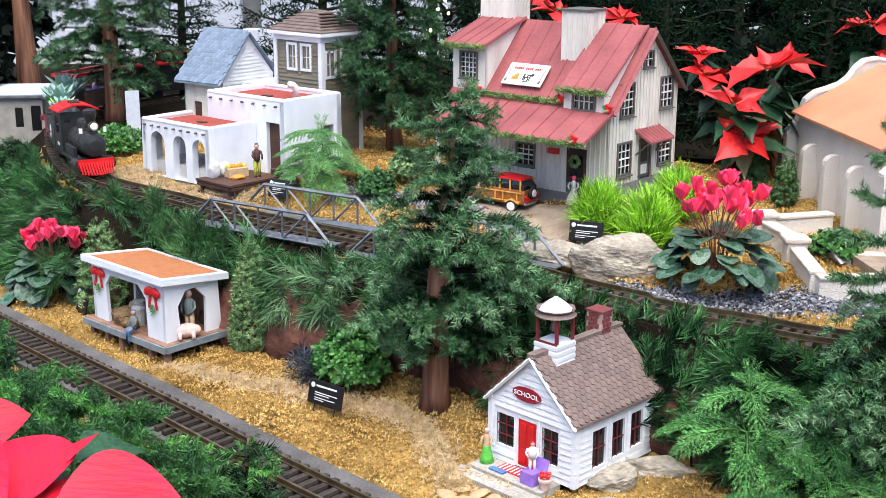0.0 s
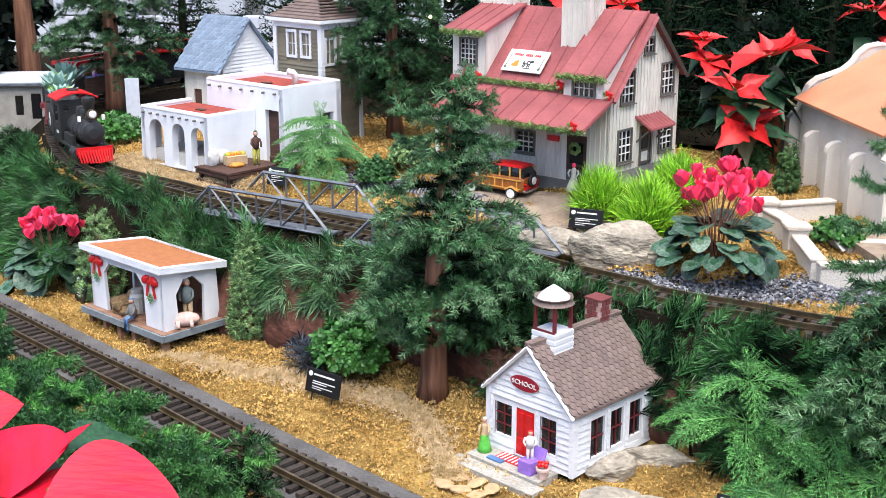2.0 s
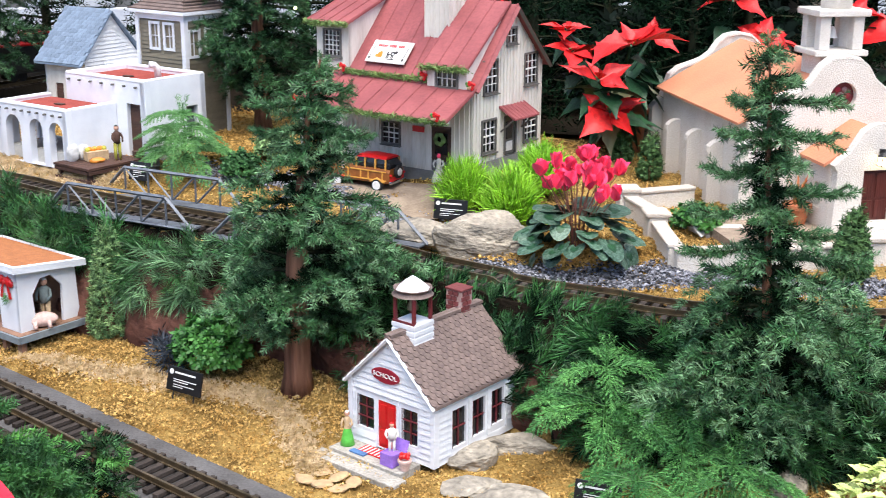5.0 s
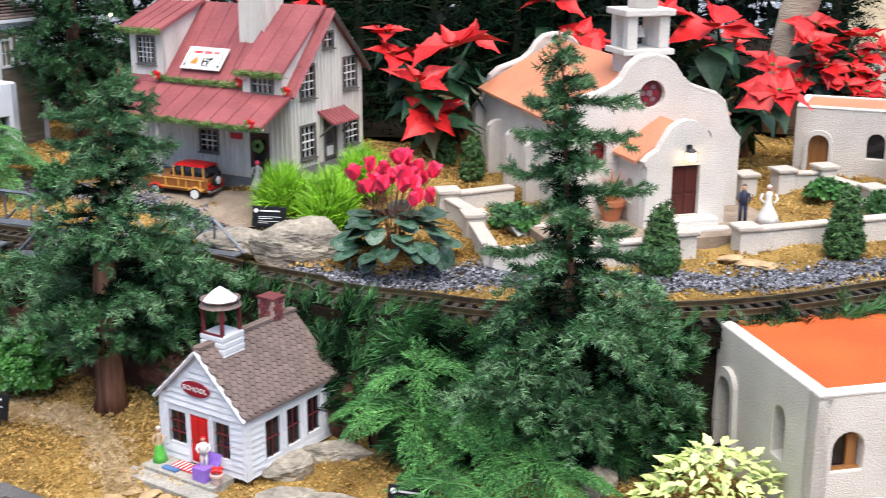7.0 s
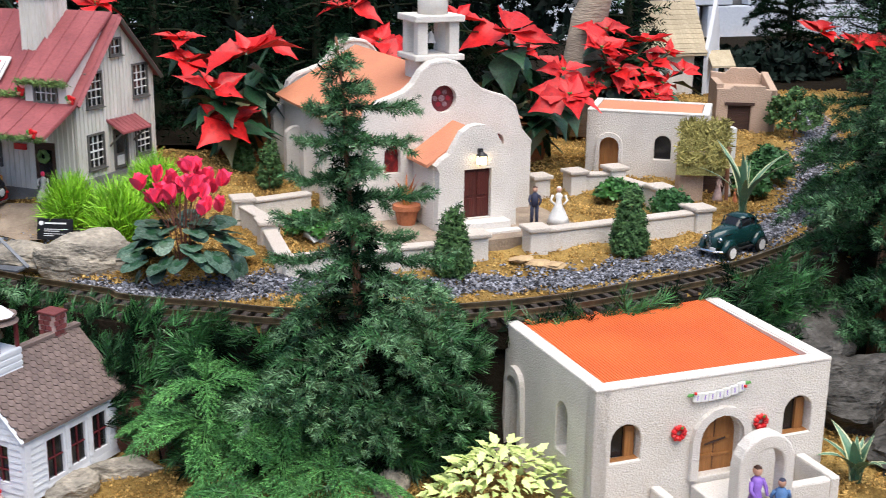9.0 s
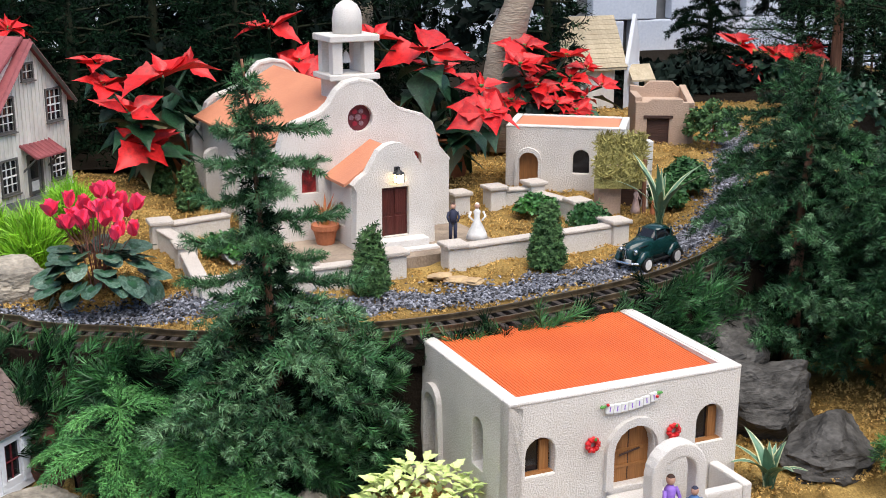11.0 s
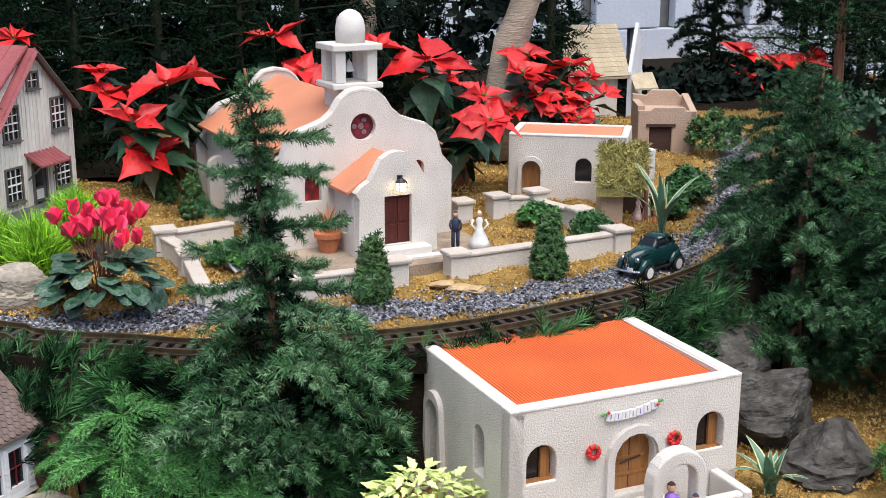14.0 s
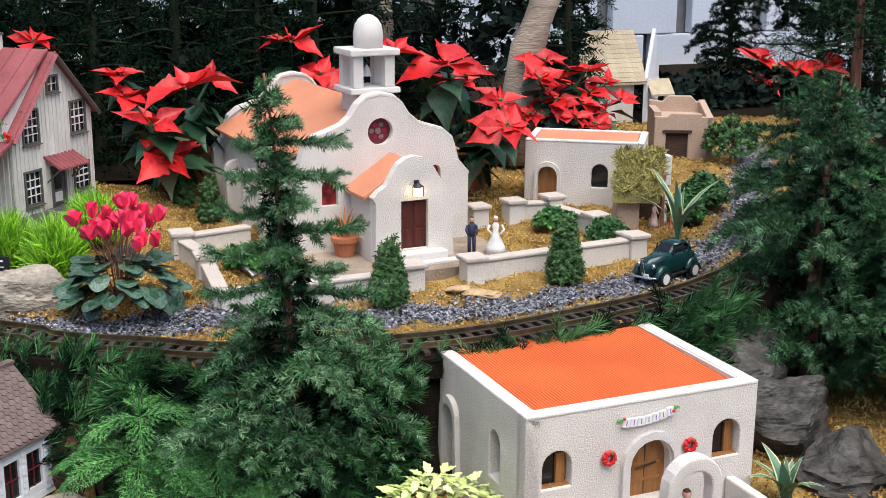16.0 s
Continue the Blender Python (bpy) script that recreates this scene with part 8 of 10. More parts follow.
def poinsettia(x, y, heads, seed, label, sunk=0.0):
    """A potted poinsettia: stems with dark leaves and red star-shaped heads at (x, y, z, size, tilt)."""
    rng = random.Random(seed)
    z0 = gz(x, y) - sunk
    t = thing("poinsettia", pose(x, y, z0), label, "plant", "poinsettias")
    part("pot", lathe([(0.05, -0.02), (0.062, 0.07), (0.066, 0.07), (0.066, 0.08), (0.055, 0.08)], 18), POT, t, "terracotta pot in the shade")
    for hx, hy, hz, s, tip in heads:
        dx, dy, dz = hx - x, hy - y, hz - z0
        part("stalk", tube([(0, 0, 0.06), (dx * 0.4, dy * 0.4, 0.06 + (dz - 0.06) * 0.6), (dx, dy, dz)], [0.005, 0.004, 0.0035], 6), LEAFD, t)
        n = rng.randint(7, 9)
        for i in range(n):
            inner = i % 3 == 2
            a = 360 * i / n + rng.uniform(-22, 22)
            ln = s * (rng.uniform(0.45, 0.65) if inner else rng.uniform(0.8, 1.25))
            m = pose(dx, dy, dz, tip, 0, 0) @ pose(0, 0, 0, 0, 0, a) @ pose(0.003, 0, 0.003 if inner else 0, rng.uniform(-28, 28), rng.uniform(-48, -22) if inner else rng.uniform(-26, 12), 0) @ Matrix.Diagonal((ln, ln * rng.uniform(0.9, 1.3), ln, 1))
            part("bract", rng.choice(BRACTS), REDB, t, m=m)
        for i in range(3):
            part("floret", blob(0.0028, rough=0.2, seed=i, sub=1), LEAFG, t, m=pose(dx + rng.uniform(-0.006, 0.006), dy + rng.uniform(-0.006, 0.006), dz + 0.006))
        for i in range(15 if s > 0.055 else 12):
            a = rng.uniform(0, 360)
            q = rng.uniform(0.1, 0.97)
            p = (dx * q, dy * q, 0.06 + (dz - 0.06) * q - 0.014)
            ln = max(s, 0.06) * rng.uniform(0.8, 1.4)
            m = pose(*p, 0, 0, a) @ pose(0, 0, 0, rng.uniform(-25, 25), rng.uniform(-10, 42), 0) @ Matrix.Diagonal((ln, ln, ln, 1))
            part("leaf", rng.choice(GLEAF) if rng.random() < 0.9 else GLEAF2, LEAFD, t, m=m)
    return t


poinsettia(0.63, 2.47, [(0.632, 2.385, 0.453, 0.09, 8), (0.553, 2.305, 0.398, 0.074, 18), (0.577, 2.3, 0.338, 0.07, 42), (0.515, 2.45, 0.475, 0.05, 10), (0.523, 2.42, 0.436, 0.065, 4), (0.7, 2.5, 0.455, 0.05, 12)], 1, "poinsettia with bright red heads behind the farmhouse")
poinsettia(1.2, 2.36, [(1.112, 2.22, 0.5, 0.085, 20), (1.229, 2.22, 0.422, 0.06, 36), (1.206, 2.14, 0.385, 0.068, 26), (1.02, 2.27, 0.525, 0.05, 20), (1.17, 2.3, 0.45, 0.06, 15)], 2, "large poinsettia with bright red heads behind the church")
poinsettia(1.5, 2.52, [(1.435, 2.45, 0.473, 0.068, 20), (1.565, 2.5, 0.442, 0.05, 14), (1.45, 2.42, 0.389, 0.05, 26), (1.576, 2.5, 0.393, 0.05, 20), (1.49, 2.4, 0.352, 0.045, 30), (1.5, 2.5, 0.43, 0.05, 10), (1.4, 2.4, 0.44, 0.05, 26), (1.6, 2.48, 0.345, 0.04, 30), (1.53, 2.45, 0.375, 0.045, 20), (1.63, 2.52, 0.41, 0.045, 18), (1.47, 2.46, 0.425, 0.04, 30), (1.66, 2.5, 0.37, 0.04, 24), (1.55, 2.42, 0.33, 0.045, 34), (1.39, 2.42, 0.36, 0.045, 30)], 3, "wide poinsettia with many red heads behind the outbuilding")
poinsettia(0.93, 2.72, [(0.898, 2.6, 0.519, 0.07, 8), (0.946, 2.55, 0.45, 0.06, 26), (1.0, 2.6, 0.43, 0.045, 30)], 4, "poinsettia with red heads among the dark conifers")
poinsettia(-0.62, 3.1, [(-0.56, 3.05, 0.29, 0.05, 20), (-0.6, 3.1, 0.33, 0.05, 25), (-0.52, 3.12, 0.3, 0.05, 15)], 5, "small red poinsettia behind the adobe", 0.075)
poinsettia(2.62, 3.25, [(2.54, 3.2, 0.37, 0.075, 10), (2.6, 3.1, 0.345, 0.07, 18), (2.7, 3.1, 0.345, 0.07, 14), (2.8, 3.2, 0.34, 0.08, 14), (2.52, 3.15, 0.31, 0.06, 20)], 6, "deep red poinsettia at the back of the bed")
poinsettia(0.3, 2.62, [(0.238, 2.55, 0.55, 0.055, 10), (0.364, 2.5, 0.54, 0.055, 12), (0.19, 2.6, 0.56, 0.04, 10)], 7, "red poinsettia heads showing above the farmhouse roof")

# the large crimson poinsettia close to the camera
BIGB = [leaf_mesh("bract", 1, w, c, PINKB, 0.0, n=14, tip=tp, cup=cu) for w, c, cu, tp in ((0.4, 0.16, 0.14, 1.15), (0.22, 0.2, 0.25, 0.9))]
near = thing("crimson_poinsettia", pose(-0.364, 1.08, 0.0), "crimson poinsettia with very broad bracts at the bed's edge", "plant", "poinsettias")
part("pot", lathe([(0.05, -0.01), (0.06, 0.06), (0.064, 0.06), (0.064, 0.07), (0.05, 0.07)], 18), POT, near)
part("stalk", tube([(0, 0, 0.05), (-0.01, 0.0, 0.15), (0, 0, 0.2)], [0.006, 0.005, 0.004], 8), LEAFG, near)


def set_leaf(name, me, mat, at, along, face, ln, wide):
    """A leaf from its stalk along one direction, its upper side turned to another."""
    x = Vector(along).normalized()
    z = Vector(face)
    z = (z - x * z.dot(x)).normalized()
    m = Matrix((x, z.cross(x), z)).transposed().to_4x4()
    m.translation = at
    part(name, me, mat, near, m=m @ Matrix.Diagonal((ln, wide, ln, 1)))


for at, along, face, ln, wide, k in (((0.0, -0.028, 0.2), (1, 0.2, -0.03), (0.0, -0.45, 0.88), 0.128, 0.165, 0), ((-0.04, 0.0, 0.19), (-0.3, 0.9, 0.14), (0.1, -0.6, 0.75), 0.155, 0.15, 0), ((-0.022, 0.053, 0.2), (0.27, 0.94, 0.24), (-0.5, -0.5, 0.7), 0.085, 0.1, 1), ((-0.16, 0.14, 0.205), (1, 0.3, 0.2), (0, -0.7, 0.7), 0.085, 0.08, 0),
                                     ((-0.01, -0.012, 0.188), (0.05, 1, 0.1), (-0.2, -0.5, 0.8), 0.085, 0.14, 0), ((-0.03, -0.02, 0.19), (0.5, -0.8, -0.2), (0.2, -0.4, 0.9), 0.13, 0.16, 0), ((-0.03, -0.02, 0.19), (-0.6, -0.75, -0.1), (-0.2, -0.4, 0.9), 0.13, 0.16, 0), ((-0.05, 0.0, 0.2), (-0.95, 0.3, 0.05), (0, -0.6, 0.75), 0.13, 0.16, 0)):
    set_leaf("bract", BIGB[k], PINKB, at, along, face, ln, wide)
for at, along, face, ln in (((-0.02, 0.115, 0.185), (0.63, 0.75, 0.1), (-0.1, -0.5, 0.85), 0.105), ((-0.04, 0.06, 0.17), (0.4, 0.8, 0.1), (0, -0.4, 0.9), 0.09), ((-0.08, 0.05, 0.17), (-0.6, 0.7, 0.1), (0, -0.3, 0.9), 0.11), ((0.0, -0.02, 0.16), (0.8, -0.5, -0.2), (0, -0.2, 1), 0.11)):
    part("leaf_stalk", tube([(-0.005, 0, 0.14), at], 0.0018, 5), LEAFG, near)
    set_leaf("leaf", GLEAF[1], LEAFD, at, along, face, ln, ln * 0.9)
conifer(-0.238, 1.4, 0.12, 0.02, 0.003, 40, "upright pine sprig in front of the low track", low=0.05, limbs=14, shape=0.5, group="", core=40, twig=0.032, needle=0.014, mats=(NEEDLE, NEEDLE_BRIGHT))


LEAFC = shade("deep_cyclamen_leaf", (0.022, 0.085, 0.035), (0.008, 0.036, 0.016), 0.38, 4, 0.15, 30, rnd=0.35, fine=0.3)


CYST = shade("brown_flower_stem", (0.28, 0.1, 0.075), (0.16, 0.08, 0.05), 0.6, 40, 0, 200)


def cyclamen(x, y, s, seed, label, stems=24, tall=1.0, crop=None):
    """Heart-shaped silvered leaves in a mound, with upright pink flowers above."""
    rng = random.Random(seed)
    t = thing("cyclamen", pose(x, y, gz(x, y) - 0.002), label, "plant", "pink cyclamen")
    heart = []
    for i in range(20):
        a = 2 * math.pi * i / 20
        r = 0.46 + 0.1 * math.cos(a) ** 3 - (0.2 if i == 10 else 0.0)
        heart.append((r * math.cos(a), r * math.sin(a) * 0.9))
    v, f = [(0.4, 0, 0.0)], []
    for k in (0.4, 0.72, 1.0):
        v += [(0.4 + px * k, py * k, -0.22 * (px * px + py * py) * k * k + 0.12 * abs(py) * k + 0.02 * math.sin(9 * px + 7 * py)) for px, py in heart]
    f += [(0, 1 + i, 1 + (i + 1) % 20) for i in range(20)]
    for k in (0, 20):
        f += [(1 + k + i, 21 + k + i, 21 + k + (i + 1) % 20, 1 + k + (i + 1) % 20) for i in range(20)]
    me = mesh_of("leaf", v, f, LEAFC)
    me.materials.append(LEAFS)
    me.polygons.foreach_set("material_index", [0] * 20 + [1] * 40)
    me.polygons.foreach_set("use_smooth", [True] * len(f))
    for i in range(70):
        a = i * 137.5 + rng.uniform(-25, 25)
        q = math.sqrt((i + 0.5) / 70)
        r = s * q * 0.8
        ln = s * rng.uniform(0.36, 0.55)
        zz = s * (0.84 - 0.58 * q ** 3) + rng.uniform(-0.008, 0.01)
        part("leaf", me, LEAFC, t, m=pose(r * math.cos(radians(a)), r * math.sin(radians(a)), zz, 0, 0, a + rng.uniform(-25, 25)) @ pose(0, 0, 0, rng.uniform(-25, 25), 2 + 40 * q * q + rng.uniform(-26, 26), 0) @ Matrix.Diagonal((ln, ln, ln, 1)))
    pet = leaf_mesh("petal", 1, 0.32, 0.1, PINK, n=6, cup=0.35, tip=1.25)
    for i in range(stems):
        a = i * 137.5
        q = math.sqrt((i + 0.5) / stems)
        bx, by = s * 0.3 * q * math.cos(radians(a)), s * 0.3 * q * math.sin(radians(a))
        h = s * (1.34 + 0.3 * (1 - q) + rng.uniform(-0.28, 0.22)) * tall
        tx, ty = bx * 2.4 + rng.uniform(-0.014, 0.014), by * 2.1 + rng.uniform(-0.014, 0.014)
        part("flower_stem", tube([(bx * 0.5, by * 0.5, s * 0.2), (bx, by, h * 0.6), (tx, ty, h)], 0.0008, 5), CYST, t)
        fl = s * rng.uniform(0.24, 0.31)
        for j in range(5):
            part("petal", pet, PINK, t, m=pose(tx, ty, h - 0.004, rng.uniform(-10, 10), rng.uniform(-10, 10), 72 * j + rng.uniform(-12, 12)) @ pose(0, 0, 0, rng.uniform(-25, 25), -74 + rng.uniform(-14, 20), 0) @ Matrix.Diagonal((fl, fl * rng.uniform(1.0, 1.35), fl, 1)))
    return t


cyclamen(0.428, 1.83, 0.092, 1, "flowering pink cyclamen with silvered heart-shaped leaves by the track", 30)
cyclamen(-0.74, 2.27, 0.088, 2, "flowering pink cyclamen with silvered leaves beside the shed", 18, 0.95)


def agave(x, y, h, seed, label, n=11, spread=0.9, wid=0.1, z=None, name="agave"):
    rng = np.random.default_rng(seed)
    t = thing(name, pose(x, y, gz(x, y) - 0.002 if z is None else z), label, "plant", "variegated agaves")
    for i in range(n):
        ln = h * rng.uniform(0.65, 1.1)
        bend = rng.uniform(0.15, spread)
        a = 360 * i / n + rng.uniform(-15, 15)
        v, f = blade(ln, ln * wid, bend, 7, 0.35)
        lf = part("leaf", mesh_of("leaf", v, f, AGAVE), AGAVE, t, m=pose(0, 0, 0, 0, 0, a))
        for sg in (-1, 1):
            e = v.copy().reshape(-1, 3, 3)
            outer = e[:, 0 if sg < 0 else 2]
            inner = outer * 0.7 + e[:, 1] * 0.3
            vv = np.stack([outer + (0, 0, 0.0004), inner + (0, 0, 0.0006)], 1).reshape(-1, 3)
            part("leaf_edge", mesh_of("leaf_edge", vv, [(2 * k, 2 * k + 1, 2 * k + 3, 2 * k + 2) for k in range(7)], AGEDGE), AGEDGE, lf, "cream margin")
    return t


agave(1.428, 1.86, 0.13, 5, "tall variegated agave beside the thatched hut", 10, 0.85, 0.085)
agave(1.222, 1.232, 0.088, 2, "small variegated agave in front of the mission house", 10, 1.1, 0.17)
VL = leaf_mesh("leaf", 1, 0.2, 0.35, VARIEG, lobes=0.6)
vp = thing("variegated_ivy", pose(0.74, 1.3, 0.0), "cream and green variegated leafy plant by the mission house", "plant")
for i in range(330):
    r = random.Random(i)
    a, q = i * 137.5, math.sqrt((i + 0.5) / 330)
    ln = 0.0185 * r.uniform(0.7, 1.25)
    part("leaf", VL, VARIEG, vp, m=pose(0.1 * q * math.cos(radians(a)), 0.07 * q * math.sin(radians(a)), 0.07 * (1 - q * q) + 0.014 + r.uniform(-0.012, 0.012), 0, 0, a + r.uniform(-40, 40)) @ pose(0, 0, 0, r.uniform(-30, 30), r.uniform(-45, 25), 0) @ Matrix.Diagonal((ln, ln, ln, 1)))

# Added fill: near-black leaves stand in for the shaded left corner.
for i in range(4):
    bush(-1.9 + 0.14 * i, 3.82 + 0.05 * math.sin(i * 2.1), 0.14, 0.27 + 0.03 * math.sin(i * 1.7), 170 + i, LEAF_SHADED, "low near-black shrub added to fill the dark strip along the back wall", 0.04, count=110, width=0.02, name="dark_filler_shrub")

# Added tall shrubs whose near-black leaves paint the shaded end of the bed.
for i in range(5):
    bush(2.92 + 0.14 * i, 3.3 - 0.1 * (i % 2), 0.2, 0.75, 210 + i, LEAF_SHADED, "tall near-black shrub added to fill the shaded end of the bed", 0.04, count=170, width=0.022, name="dark_filler_shrub")
# Added low shrubs, near-black, filling the dark patch below the pale wall.
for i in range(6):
    bush(1.95 + 0.13 * i, 3.05 + 0.03 * i, 0.12, 0.09, 190 + i, LEAF_SHADED, "low near-black shrub added to fill the dark strip along the back wall", 0.03, count=90, width=0.016, name="dark_filler_shrub")

# ---- near-black sheet that paints the shade on the ground under the far conifers ----
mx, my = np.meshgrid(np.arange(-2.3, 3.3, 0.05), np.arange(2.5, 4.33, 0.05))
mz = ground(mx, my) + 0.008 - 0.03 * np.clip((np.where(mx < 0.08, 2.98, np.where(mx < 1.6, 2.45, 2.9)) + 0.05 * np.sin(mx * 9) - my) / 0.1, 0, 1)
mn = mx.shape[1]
mulch = part("mulch", mesh_of("mulch", np.stack([mx.ravel(), my.ravel(), mz.ravel()], 1), [(j * mn + i, j * mn + i + 1, (j + 1) * mn + i + 1, (j + 1) * mn + i) for j in range(mx.shape[0] - 1) for i in range(mn - 1)], SOIL_SHADE), SOIL_SHADE)
tagged(mulch, "near-black ground sheet painting the shade under the far conifers", "mulch", kind="structure")

# ---- moss strands over the ground ----
rngm = np.random.default_rng(77)
for (x0, x1, y0, y1, n) in ((-0.75, 0.75, 1.35, 2.0, 32000), (-0.8, 1.5, 1.6, 2.45, 37000), (0.5, 1.7, 1.0, 1.52, 14000), (1.3, 2.4, 1.75, 2.9, 14000), (-0.75, 0.12, 2.4, 2.98, 14000)):
    px, py = rngm.uniform(x0, x1, n), rngm.uniform(y0, y1, n)
    edge = np.interp(px, EDGE_X, EDGE_Y)
    low_line = np.interp(px, LOW_X, LOW_Y)
    ok = (py - low_line > 0.1) & ((py < edge - 0.05) | (py > edge + 0.16) | ((py > edge + 0.09) & (px > 0.4)))
    ok &= (np.abs(py - np.interp(px, GRAVEL_X, GRAVEL_Y)) > 0.036) | (px < 0.22)
    ok &= ~((px > 0.68) & (px < 1.1) & (py > 1.78) & (py < 2.0))
    px, py = px[ok], py[ok]
    pz = ground(px, py) + np.array([lumps(a, b) for a, b in zip(px, py)])
    v, f = leafy(5, 0.0034, 0.0036, 0.0021, rngm, True)
    way = np.stack([rngm.normal(0, 1, len(px)), rngm.normal(0, 1, len(px)), rngm.uniform(0.05, 0.6, len(px))], 1)
    vv, ff = scatter(v, f, np.stack([px, py, pz], 1), way, rngm.uniform(0.6, 1.5, len(px)), rngm)
    ms = part("moss_strands", mesh_of("moss_strands", vv, ff, MOSS_TUFT), MOSS_TUFT)
    tagged(ms, "crinkled golden moss strands on the bed", "moss", kind="stuff")

line = smooth_path([-0.74, -0.62, -0.5, -0.4, -0.36], [2.52, 2.46, 2.38, 2.31, 2.29], 0.003)
si = rngm.integers(0, len(line), 7000)
sxy = line[si] + rngm.normal(0, 0.022, (7000, 2))
sz_ = ground(sxy[:, 0], sxy[:, 1]) + 0.002
v, f = leafy(4, 0.003, 0.0062, 0.0018, rngm, True)
vv, ff = scatter(v, f, np.column_stack([sxy, sz_]), np.stack([rngm.normal(0, 1, 7000), rngm.normal(0, 1, 7000), rngm.uniform(0.05, 0.5, 7000)], 1), rngm.uniform(0.6, 1.4, 7000), rngm)
tagged(part("straw_strands", mesh_of("straw_strands", vv, ff, STRAW), STRAW), "loose pale straw along the track before the adobe", "straw", kind="stuff")

line = smooth_path([-0.437, -0.335, -0.24, -0.132, -0.036, 0.002, 0.021], [1.897, 1.834, 1.796, 1.752, 1.692, 1.598, 1.495], 0.003)
si = rngm.integers(0, len(line), 5200)
sxy = line[si] + rngm.normal(0, 0.014, (5200, 2))
sz_ = ground(sxy[:, 0], sxy[:, 1]) + np.array([lumps(p, q) for p, q in sxy]) + 0.002
vv, ff = scatter(v, f, np.column_stack([sxy, sz_]), np.stack([rngm.normal(0, 1, 5200), rngm.normal(0, 1, 5200), rngm.uniform(0.05, 0.5, 5200)], 1), rngm.uniform(0.5, 1.2, 5200), rngm)
tagged(part("straw_strands", mesh_of("straw_strands", vv, ff, STRAW), STRAW), "pale straw strip across the golden moss", "straw", kind="stuff")

# ---- vehicles ----


def wheel(parent, m, r, w, rim):
    t = part("wheel", turned(lathe([(r * 0.62, 0), (r * 0.92, 0), (r, w * 0.25), (r, w * 0.75), (r * 0.92, w), (r * 0.62, w)], 18), pose(0, 0, 0, 90)), RUBBER, parent, m=m)
    bm = lathe([(r * 0.7, -0.0004), (r * 0.68, w * 0.2), (r * 0.25, w * 0.1), (r * 0.2, -0.0006)], 16)
    lathe([(r * 0.7, w + 0.0004), (r * 0.68, w * 0.8), (r * 0.25, w * 0.9), (r * 0.2, w + 0.0006)], 16, bm)
    part("rim", turned(bm, pose(0, 0, 0, 90)), rim, t)
    return t


def body_loft(sections, bm=None):
    """A closed body through cross-sections: x, then (half width, bottom, shoulder height, top half width, top)."""
    bm = bm or bmesh.new()
    rings = []
    for x, w, b, s, tw, tp in sections:
        rings.append([bm.verts.new((x, y, z)) for y, z in ((-w * 0.9, b), (-w, b + (s - b) * 0.35), (-w * 0.98, s), (-tw, tp - 0.0012), (-tw * 0.75, tp), (tw * 0.75, tp), (tw, tp - 0.0012), (w * 0.98, s), (w, b + (s - b) * 0.35), (w * 0.9, b))])
    for a, b in zip(rings, rings[1:]):
        n = len(a)
        for i in range(n):
            bm.faces.new((a[i], a[(i + 1) % n], b[(i + 1) % n], b[i]))
    bm.faces.new(rings[0][::-1])
    bm.faces.new(rings[-1])
    return bm


PANELW = shade("dark_wood_panel", (0.32, 0.11, 0.025), (0.22, 0.07, 0.015), 0.4, 80, 0.1, 300)


